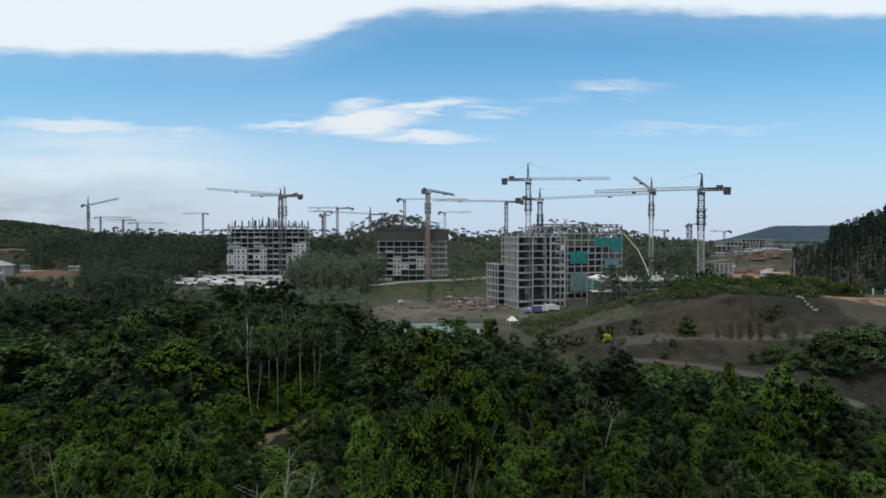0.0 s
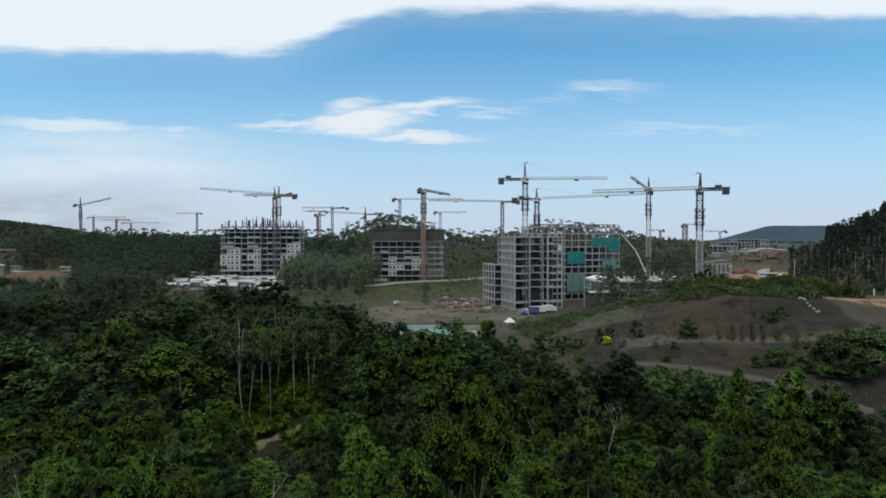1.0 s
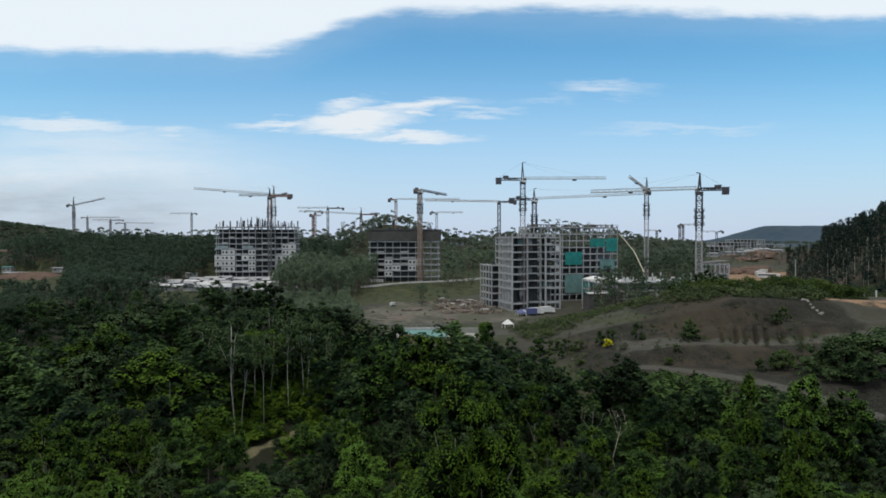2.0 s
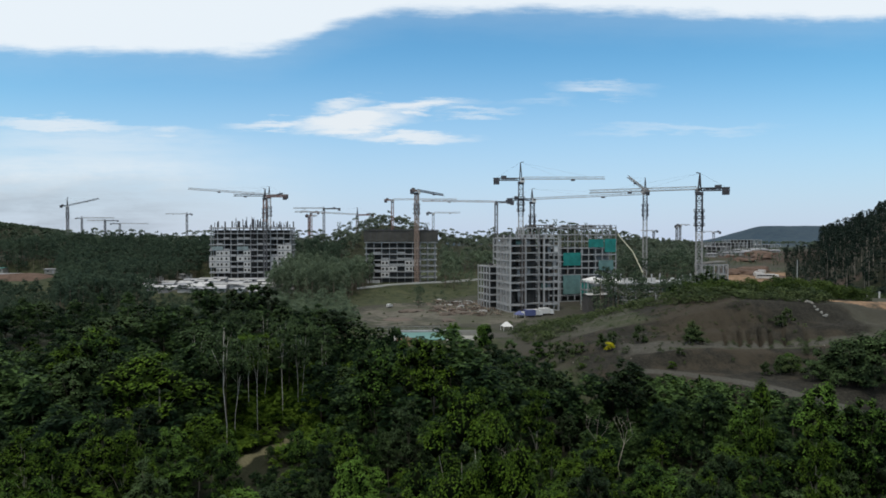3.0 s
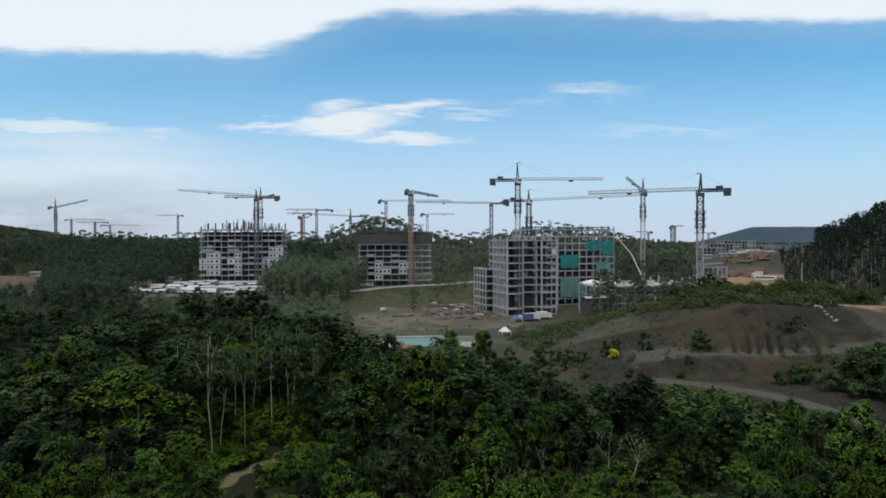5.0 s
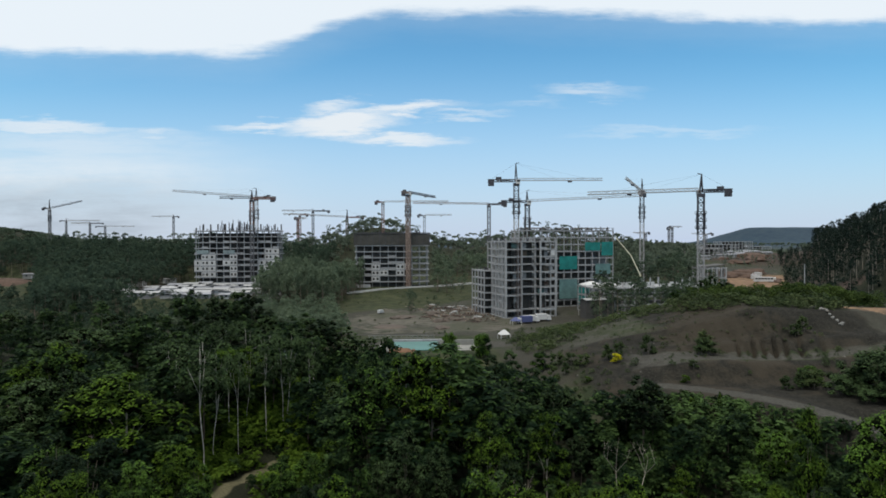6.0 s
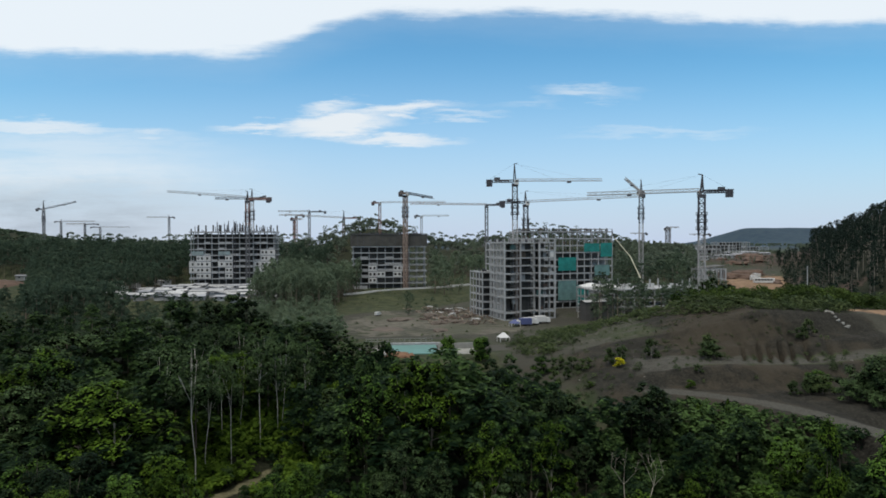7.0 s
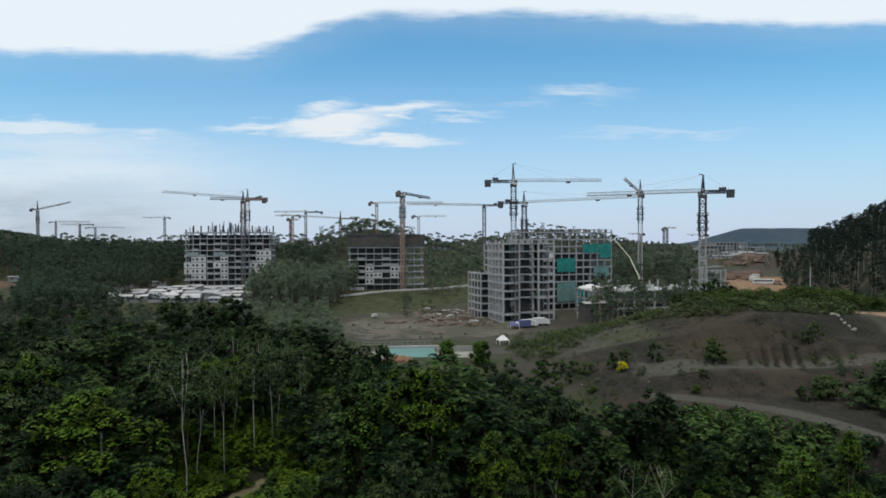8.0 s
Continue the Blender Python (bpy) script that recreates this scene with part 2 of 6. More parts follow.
def ground_material():
    """Bare soil, weeds, road dust and orange cut earth, by the layers laid over the sheet; far ground is coloured with
    blue haze.
    """
    m = bpy.data.materials.new("ground")
    m.use_nodes = True
    t = m.node_tree
    bsdf = t.nodes["Principled BSDF"]
    place = put(t, "ShaderNodeTexCoord").outputs["Object"]
    big, mid, small = noise_at(t, place, 0.03, 5.0), noise_at(t, place, 0.22, 6.0, 0.62), noise_at(t, place, 2.2, 5.0, 0.65)
    layer = {n: put(t, "ShaderNodeAttribute", attribute_name=n).outputs["Fac"] for n in ("soil", "dust", "orange", "black", "far", "dark_floor", "path", "yard", "hill")}
    weeds = blend(t, ease(t, mid, 0.35, 0.65), (0.020, 0.030, 0.013), (0.050, 0.056, 0.027))
    weeds = blend(t, ease(t, small, 0.5, 0.75, 0.0, 0.5), weeds, (0.066, 0.062, 0.038))
    # blue distance haze put into the colour of the far ground
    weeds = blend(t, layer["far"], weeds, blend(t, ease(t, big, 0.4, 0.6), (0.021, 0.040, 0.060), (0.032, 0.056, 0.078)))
    # near-black ground below the woods and on the wooded slopes
    weeds = blend(t, layer["dark_floor"], weeds, blend(t, ease(t, small, 0.35, 0.7), (0.007, 0.010, 0.005), (0.020, 0.023, 0.011)))
    runs = noise_at(t, put(t, "ShaderNodeMapping", i0=place, i3=(0.9, 0.07, 0.07)).outputs[0], 1.0, 5.0, 0.65)
    soil = blend(t, ease(t, mid, 0.3, 0.7), (0.0255, 0.0262, 0.021), (0.052, 0.0525, 0.041))
    soil = blend(t, ease(t, small, 0.35, 0.7, 0.0, 0.5), soil, (0.076, 0.073, 0.058))
    soil = blend(t, ease(t, big, 0.42, 0.6, 0.0, 0.75), soil, (0.040, 0.039, 0.031))
    soil = blend(t, ease(t, calc(t, "ADD", big, calc(t, "MULTIPLY", mid, 0.7)), 0.80, 0.68, 0.0, 0.8), soil, (0.032, 0.039, 0.020))
    black = blend(t, ease(t, mid, 0.3, 0.7), (0.0066, 0.0066, 0.0055), (0.0165, 0.0163, 0.0130))
    black = blend(t, ease(t, small, 0.42, 0.68, 0.0, 0.75), black, (0.037, 0.035, 0.028))
    black = blend(t, ease(t, runs, 0.52, 0.64, 0.0, 0.4), black, (0.013, 0.012, 0.010))
    black = blend(t, ease(t, runs, 0.44, 0.34, 0.0, 0.28), black, (0.040, 0.037, 0.029))
    black = blend(t, ease(t, calc(t, "ADD", big, calc(t, "MULTIPLY", mid, 0.5)), 0.7, 0.85, 0.0, 0.6), black, (0.046, 0.037, 0.026))
    orange = blend(t, ease(t, mid, 0.3, 0.7), (0.12, 0.078, 0.048), (0.27, 0.175, 0.11))
    dust = blend(t, ease(t, small, 0.3, 0.7), (0.038, 0.037, 0.032), (0.071, 0.069, 0.059))

    yard = blend(t, ease(t, mid, 0.3, 0.7), (0.058, 0.056, 0.044), (0.105, 0.098, 0.080))
    yard = blend(t, ease(t, small, 0.45, 0.7, 0.0, 0.7), yard, (0.14, 0.128, 0.105))
    yard = blend(t, ease(t, big, 0.48, 0.6, 0.0, 0.6), yard, (0.056, 0.064, 0.040))
    red = blend(t, ease(t, mid, 0.3, 0.7), (0.030, 0.023, 0.018), (0.066, 0.046, 0.034))

    def worn(fac, lo=0.35, hi=0.65, wild=0.9):
        return ease(t, calc(t, "ADD", fac, calc(t, "MULTIPLY", calc(t, "SUBTRACT", mid, 0.5), wild)), lo, hi)

    col = blend(t, worn(layer["soil"]), weeds, soil)
    col = blend(t, worn(layer["yard"], wild=1.3), col, yard)
    col = blend(t, worn(layer["hill"], wild=0.8), col, red)
    col = blend(t, worn(layer["black"]), col, black)
    col = blend(t, worn(layer["orange"], wild=1.1), col, orange)
    col = blend(t, worn(layer["dust"], wild=0.5), col, dust)
    col = blend(t, worn(layer["path"], wild=0.5), col, blend(t, ease(t, small, 0.3, 0.7), (0.085, 0.082, 0.045), (0.150, 0.138, 0.082)))
    col = blend(t, ease(t, big, 0.3, 0.7, 0.0, 0.25), col, (0.022, 0.020, 0.014))
    t.links.new(col, bsdf.inputs["Base Color"])
    bsdf.inputs["Roughness"].default_value = 0.95
    bsdf.inputs["Specular IOR Level"].default_value = 0.15
    rough = calc(t, "ADD", mid, calc(t, "MULTIPLY", small, 0.35))
    b = put(t, "ShaderNodeBump", i0=0.8, i1=0.5, i3=rough)
    t.links.new(b.outputs[0], bsdf.inputs["Normal"])
    return m


GROUND = ground_material()


# ---- mesh helpers ----
class Shape:
    """Collects boxes, bars and tubes into one mesh."""

    def __init__(self):
        self.v, self.f = [], []

    def box(self, x, y, z, sx, sy, sz):
        """By its centre and full sizes."""
        n = len(self.v)
        self.v += [(x + a * sx / 2, y + b * sy / 2, z + c * sz / 2) for c in (-1, 1) for b in (-1, 1) for a in (-1, 1)]
        self.f += [tuple(n + i for i in q) for q in ((0, 2, 3, 1), (4, 5, 7, 6), (0, 1, 5, 4), (2, 6, 7, 3), (0, 4, 6, 2), (1, 3, 7, 5))]
        return self

    def bar(self, p, q, w, h=None):
        p, q = Vector(p), Vector(q)
        d = q - p
        if d.length < 1e-6:
            return self
        side = d.cross(Vector((0, 0, 1)))
        side = side.normalized() if side.length > 1e-4 else Vector((1, 0, 0))
        up = side.cross(d).normalized()
        a, b, n = side * w / 2, up * (h or w) / 2, len(self.v)
        for end in (p, q):
            self.v += [tuple(end + i * a + j * b) for i, j in ((-1, -1), (1, -1), (1, 1), (-1, 1))]
        self.f += [tuple(n + i for i in f) for f in ((0, 1, 2, 3), (7, 6, 5, 4), (0, 4, 5, 1), (1, 5, 6, 2), (2, 6, 7, 3), (3, 7, 4, 0))]
        return self

    def tube(self, points, radii, sides=6):
        rings = []
        for i, (p, r) in enumerate(zip(points, radii)):
            p = Vector(p)
            d = Vector(points[min(i + 1, len(points) - 1)]) - Vector(points[max(i - 1, 0)])
            a = d.cross(Vector((0.3, 1, 0.1))).normalized()
            b = d.cross(a).normalized()
            rings.append(len(self.v))
            self.v += [tuple(p + r * (math.cos(k) * a + math.sin(k) * b)) for k in (2 * math.pi * s / sides for s in range(sides))]
        for m, n in zip(rings, rings[1:]):
            self.f += [(m + s, m + (s + 1) % sides, n + (s + 1) % sides, n + s) for s in range(sides)]
        self.f.append(tuple(rings[-1] + s for s in range(sides)))
        return self

    def poly(self, points, faces):
        n = len(self.v)
        self.v += [tuple(p) for p in points]
        self.f += [tuple(n + i for i in f) for f in faces]
        return self

    def mesh(self, name, material, smooth=False):
        me = bpy.data.meshes.new(name)
        me.from_pydata(self.v, [], self.f)
        me.materials.append(material)
        if smooth:
            me.polygons.foreach_set("use_smooth", [True] * len(me.polygons))
        me.update()
        return me


def quick_mesh(name, verts, tris, material, tint=None):
    """A triangle mesh from arrays; tint: one tone a vertex."""
    me = bpy.data.meshes.new(name)
    me.vertices.add(len(verts))
    me.vertices.foreach_set("co", np.asarray(verts, np.float32).ravel())
    me.loops.add(3 * len(tris))
    me.loops.foreach_set("vertex_index", np.asarray(tris, np.int32).ravel())
    me.polygons.add(len(tris))
    me.polygons.foreach_set("loop_start", np.arange(0, 3 * len(tris), 3, dtype=np.int32))
    me.materials.append(material)
    if tint is not None:
        me.attributes.new("tint", "FLOAT", "POINT").data.foreach_set("value", np.asarray(tint, np.float32))
    me.update(calc_edges=True)
    me.validate()
    return me


def part(name, mesh, parent, place=(0, 0, 0), label="", turn=0.0):
    ob = new(name, mesh)
    ob.parent = parent
    ob.location, ob.rotation_euler = place, (0, 0, radians(turn))
    if label:
        ob["label"] = label
    return ob


def thing(name, place, turn=0.0, label="", category="", group="", kind=""):
    ob = new(name)
    ob.location, ob.rotation_euler = place, (0, 0, radians(turn))
    ob.empty_display_size = 0.5
    return tagged(ob, label, category, group, kind)


# ---- the ground ----
def step(a, b, v):
    k = np.clip((np.asarray(v, float) - a) / (b - a), 0, 1)
    return k * k * (3 - 2 * k)


def bump_at(x, y, cx, cy, rx, ry):
    return np.exp(-(((x - cx) / rx) ** 2 + ((y - cy) / ry) ** 2))


def wave(x, y, size, seed=0.0):
    """Cheap rolling unevenness, about -1 to 1."""
    a = np.sin(x / size + seed) * np.cos(y / size * 1.13 - seed * 1.7)
    b = np.sin((x + 0.6 * y) / size * 2.1 + seed * 2.3) * np.cos((y - 0.5 * x) / size * 1.7 + seed)
    c = np.sin((0.8 * x - y) / size * 4.3 + seed * 3.1) * np.cos((x + 0.9 * y) / size * 3.9)
    return 0.5 * a + 0.32 * b + 0.18 * c


ROAD = [(46, 147), (50, 146), (54.4, 143.4), (62.5, 136.5), (67.4, 129), (70.6, 117.6), (72.5, 108)]
PATHWAY = [(-40, 116), (-34.6, 130.7), (-32.6, 135.6), (-31.2, 139)]


def near_line(x, y, line):
    """Distance to a polyline in the plan."""
    best = np.full(np.shape(x), 1e9)
    for (ax, ay), (bx, by) in zip(line, line[1:]):
        dx, dy = bx - ax, by - ay
        k = np.clip(((x - ax) * dx + (y - ay) * dy) / (dx * dx + dy * dy), 0, 1)
        best = np.minimum(best, np.hypot(x - ax - k * dx, y - ay - k * dy))
    return best


def height(x, y):
    """The ground's height at a place in the plan."""
    x, y = np.asarray(x, float), np.asarray(y, float)
    z = np.interp(y, [-300, 0, 40, 75, 108, 138, 160, 185, 215, 250, 300, 360, 420, 500, 620, 800, 1200, 2500], [22, 13, 7, 0, -6.5, -7.5, -2, 2.5, 3.2, 1, 0, 0.5, 3, 8, 14, 16, 14, 12])
    z = z + 5.5 * bump_at(x, y, -92, 170, 36, 40) + 1.2 * wave(x, y, 23) * step(420, 160, y)
    # wooded rises behind the site
    z = z + 14 * bump_at(x, y, -300, 590, 210, 150) + 27 * bump_at(x, y, -45, 640, 52, 70) + 20 * bump_at(x, y, 150, 720, 80, 90)
    z = z + 7 * bump_at(x, y, 40, 700, 170, 90) + 2 * bump_at(x, y, -150, 660, 140, 90)
    # the right-hand wooded hill
    z = z + 50 * step(0.55, 0.86, x / np.maximum(y, 120.0)) * step(250, 330, y) * step(1000, 600, y)
    z = z + (11 - z) * 0.85 * bump_at(x, y, 195, 420, 70, 130) * step(250, 330, y) * step(265, 215, x)
    # the far hills
    z = z + 62 * bump_at(x, y, -1120, 1500, 300, 200) + 86 * (0.35 * step(1380, 1560, x) + 0.65 * step(1500, 1690, x)) * step(3000, 2300, x) * bump_at(x, y, 1900, 3080, 4000, 320) + 5 * wave(x, y, 90, 3.0) * bump_at(x, y, 1800, 3050, 600, 300)
    # the dug mound: lower bank, terrace, gullied face and weedy crest
    w = step(22, 48, x)
    terrace = np.interp(x, [20, 40, 60, 85, 110, 160], [3.5, 5.8, 8.0, 8.2, 9.5, 11])
    crest = np.interp(x, [20, 45, 62, 85, 105, 135, 180, 260], [3.2, 6.5, 11.0, 17.2, 16.8, 15.0, 14.0, 13.5])
    rear = np.interp(x, [20, 60, 120, 180, 250], [0, 0.3, 3.0, 11.0, 13.5])
    low = np.interp(x, [30, 60, 90, 140], [3.0, 4.2, 5.0, 8.0]) * step(95, 135, y) + z * (1 - step(95, 135, y))
    m = low + (terrace - low) * step(146.8, 153.5, y)
    lip = 165 + 4 * np.sin(x / 17.0) - 0.10 * (x - 85)
    m = m + (crest - terrace) * (0.35 * step(lip, lip + 5, y) + 0.65 * step(lip + 7, lip + 17, y))
    m = m - (crest - rear) * step(205, 262, y)
    face = step(lip - 2, lip + 2, y) * step(lip + 19, lip + 9, y)
    m = m - (0.35 + 0.7 * bump_at(x, y, 84, 168, 13, 14)) * face * np.abs(np.sin(x / 2.3 + 0.9 * np.sin(x / 6.1))) ** 5 + 0.35 * wave(x, y, 7, 2.0) + 0.16 * wave(x, y, 1.9, 5.0) + 0.2 * np.sin((y - lip) * 1.7 + 1.2 * np.sin(x / 5.3))
    # gullies slanted along the camera's line of sight to look upright
    for gx, deep in ((74.5, 1.0), (78.2, 1.5), (80.6, 1.3), (83.4, 1.7), (86.0, 1.4), (89.8, 1.0), (95, 0.8), (68, 0.7)):
        m = m - 1.9 * deep * np.exp(-(((x - gx - 0.5 * (y - 165) - 0.25 * np.sin(y * 0.9)) / 0.36) ** 2)) * step(lip - 5, lip - 2, y) * step(lip + 9, lip + 3, y)
    inside = w * step(100, 128, y) * step(300, 262, y)
    z = z * (1 - inside) + m * inside
    road = step(8.5, 2.2, near_line(x, y, ROAD))
    z = z * (1 - road) + (4.6 + 0.006 * (x - 50)) * road
    # levelled yards
    for cx, cy, rx, ry, level in ((0, 206, 26, 15, 3.2), (60, 325, 62, 55, 0.0), (-130, 420, 60, 75, 5.6), (-22, 438, 44, 26, 4.2), (-312, 440, 40, 45, 5.0)):
        flat = step(1.35, 0.85, np.hypot((x - cx) / rx, (y - cy) / ry))
        z = z * (1 - flat) + level * flat
    return z


BARE_SLOPES = ((253, 442, 20, 26), (207, 320, 12, 17), (236, 388, 8, 18))  # red-brown cut slopes: middle and half sizes


def ground_sheet():
    xs = np.unique(np.r_[np.r_[np.arange(-130, 20, 2.6), np.arange(20, 66, 1.5), np.arange(66, 72, 0.6), np.arange(72, 92, 0.3), np.arange(92, 98, 0.6), np.arange(98, 131, 1.6)], np.arange(-420, -130, 7), np.arange(131, 420, 7), np.linspace(420, 4800, 60), -np.linspace(420, 4800, 60)].round(2))
    ys = np.unique(np.r_[np.linspace(-900, 0, 14), np.arange(0, 100, 4), np.arange(100, 232, 1.5), np.arange(232, 460, 4), np.arange(460, 900, 9), np.linspace(900, 4850, 90)].round(2))
    gx, gy = np.meshgrid(xs, ys)
    gz = height(gx, gy)
    nx, ny = len(xs), len(ys)
    verts = np.stack([gx, gy, gz], -1).reshape(-1, 3)
    i = (np.arange(ny - 1)[:, None] * nx + np.arange(nx - 1)[None]).ravel()
    tris = np.concatenate([np.stack([i, i + 1, i + nx + 1], 1), np.stack([i, i + nx + 1, i + nx], 1)])
    me = quick_mesh("ground", verts, tris, GROUND)
    me.polygons.foreach_set("use_smooth", [True] * len(me.polygons))
    x, y = gx.ravel(), gy.ravel()
    lip = 165 + 4 * np.sin(x / 17.0) - 0.10 * (x - 85)
    black = step(14, 22, x) * step(138, 143, y) * np.maximum(step(lip + 21, lip + 15, y), 0.75 * step(216, 200, y) * step(54, 68, x)) * step(124, 104, x)
    black = black * (1 - 0.9 * step(46, 60, x) * step(153.5, 155.5, y) * step(lip + 2.5, lip, y))
    black = black * (0.4 + 0.6 * step(32, 46, x))
    black = np.maximum(black, bump_at(x, y, 43, 148, 8, 5))
    black = np.maximum(black, step(40, 52, x) * step(100, 112, y) * step(150, 140, y))
    soil = np.maximum.reduce([(0.5 + 0.3 * wave(x, y, 31, 2.0)) * step(0.44, 0.475, x / np.maximum(y, 1)) * step(0.62, 0.57, x / np.maximum(y, 1)) * step(440, 500, y) * step(1200, 900, y), (0.8 + 0.35 * wave(x, y, 11, 4.0)) * step(1.15, 0.85, np.hypot((x - 5) / 50, (y - 285) / 55)), 0.75 * step(1.1, 0.8, np.hypot((x - 110) / 45, (y - 180) / 14)), (0.62 + 0.25 * wave(x, y, 9, 1.0)) * step(12, 24, x) * step(155, 165, y) * step(262, 235, y) * step(190, 150, x),
                              step(1.1, 0.8, np.hypot((x - 60) / 60, (y - 330) / 60)) * 0.9, 0.55 * bump_at(x, y, -78, 235, 16, 12), 0.95 * step(1.15, 0.7, np.hypot((x - 123) / 19, (y - 171) / 9))])
    orange = np.maximum.reduce([step(0.452, 0.475, x / np.maximum(y, 1)) * step(0.60, 0.56, x / np.maximum(y, 1)) * step(325, 345, y) * step(520, 460, y), step(1.1, 0.8, np.hypot((x - 140) / 28, (y - 186) / 11)) * 0.6,
                                0.12 * step(1.1, 0.85, np.hypot((x + 310) / 34, (y - 455) / 22)), 0.45 * step(1.1, 0.8, np.hypot((x + 9) / 7, (y - 193) / 4)),
                                0.2 * bump_at(x, y, 420, 800, 160, 200)])
    dust = np.maximum.reduce([0.62 * step(36, 52, x) * step(120, 96, x) * step(153.5, 155.5, y) * step(lip + 2.5, lip, y), 0.9 * step(3.5, 1.2, near_line(x, y, ROAD)), 0.8 * step(1.2, 0.9, np.hypot((x + 130) / 58, (y - 412) / 60)),
                              step(1.1, 0.9, np.hypot((x - 2) / 24, (y - 208) / 9))])
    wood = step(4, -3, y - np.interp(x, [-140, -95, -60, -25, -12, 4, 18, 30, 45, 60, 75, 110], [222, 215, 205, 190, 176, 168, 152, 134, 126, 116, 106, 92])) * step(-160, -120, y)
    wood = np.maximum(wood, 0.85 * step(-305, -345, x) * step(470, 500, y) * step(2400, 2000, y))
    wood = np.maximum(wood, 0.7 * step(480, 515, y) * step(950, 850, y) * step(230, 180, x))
    yard = (0.62 + 0.3 * wave(x, y, 13, 6.0)) * step(1.15, 0.8, np.hypot((x - 4) / 42, (y - 285) / 50)) * step(236, 248, y)
    yard = np.maximum(yard, 0.9 * step(4.0, 1.8, near_line(x, y, [(-20, 330), (-8, 290), (10, 268), (30, 262)])))
    hill = np.maximum.reduce([0.9 * step(1.1, 0.8, np.hypot((x - bx) / rx, (y - by) / ry)) for bx, by, rx, ry in BARE_SLOPES])
    hill = np.maximum(hill, 1.0 * bump_at(x, y, 400, 720, 160, 240))
    slope = x / np.maximum(y, 1)
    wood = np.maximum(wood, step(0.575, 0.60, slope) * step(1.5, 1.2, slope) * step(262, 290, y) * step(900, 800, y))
    for name, values in (("soil", soil), ("dust", dust), ("orange", orange), ("black", black), ("far", step(900, 2200, y) * step(-600, -300, x)), ("dark_floor", wood), ("yard", yard), ("hill", hill), ("path", step(1.9, 0.8, near_line(x, y, PATHWAY)))):
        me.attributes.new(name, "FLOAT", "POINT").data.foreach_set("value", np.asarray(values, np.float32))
    return tagged(new("ground", me), "uneven ground with weeds, dug dark soil and dusty tracks", "ground", kind="structure")


ground_sheet()


# ---- trees ----
def leaf_cloud(rng, clumps, per, size, up=0.7, flat=0.85, wild=0.34, low=0.25, out=1.2):
    """Leaves all over some clumps (x, y, z, radius): vertices and triangles."""
    c = np.repeat(np.asarray(clumps, float), per, axis=0)
    n = len(c)
    d = rng.normal(size=(n, 3))
    d[:, 2] = np.abs(d[:, 2]) * 1.2 - low
    d /= np.linalg.norm(d, axis=1, keepdims=True)
    spot = c[:, :3] + d * (c[:, 3] * rng.uniform(0.62, 1.1, n))[:, None] * (1, 1, flat)
    nor = d * out + (0, 0, up) + rng.normal(size=(n, 3)) * wild
    nor /= np.linalg.norm(nor, axis=1, keepdims=True)
    t = np.cross(nor, rng.normal(size=(n, 3)))
    t /= np.linalg.norm(t, axis=1, keepdims=True)
    b = np.cross(nor, t)
    s = (size * rng.uniform(0.6, 1.35, n))[:, None]
    v = np.stack([spot - t * s * 0.5 + b * s * 0.3, spot - t * s * 0.42 - b * s * 0.34, spot + t * s * 0.6 - nor * s * 0.12], 1).reshape(-1, 3)
    tris = np.arange(3 * n).reshape(-1, 3)
    return v, tris


def shade_cores(clumps, share):
    """Near-black solid cores added inside each clump to darken its gaps and underside."""
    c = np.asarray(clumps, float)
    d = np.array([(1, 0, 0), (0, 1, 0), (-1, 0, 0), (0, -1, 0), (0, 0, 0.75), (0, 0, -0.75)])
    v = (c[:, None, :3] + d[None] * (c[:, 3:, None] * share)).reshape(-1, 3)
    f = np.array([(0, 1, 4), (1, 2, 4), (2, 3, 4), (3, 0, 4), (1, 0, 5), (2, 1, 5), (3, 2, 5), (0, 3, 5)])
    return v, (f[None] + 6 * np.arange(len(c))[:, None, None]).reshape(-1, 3)


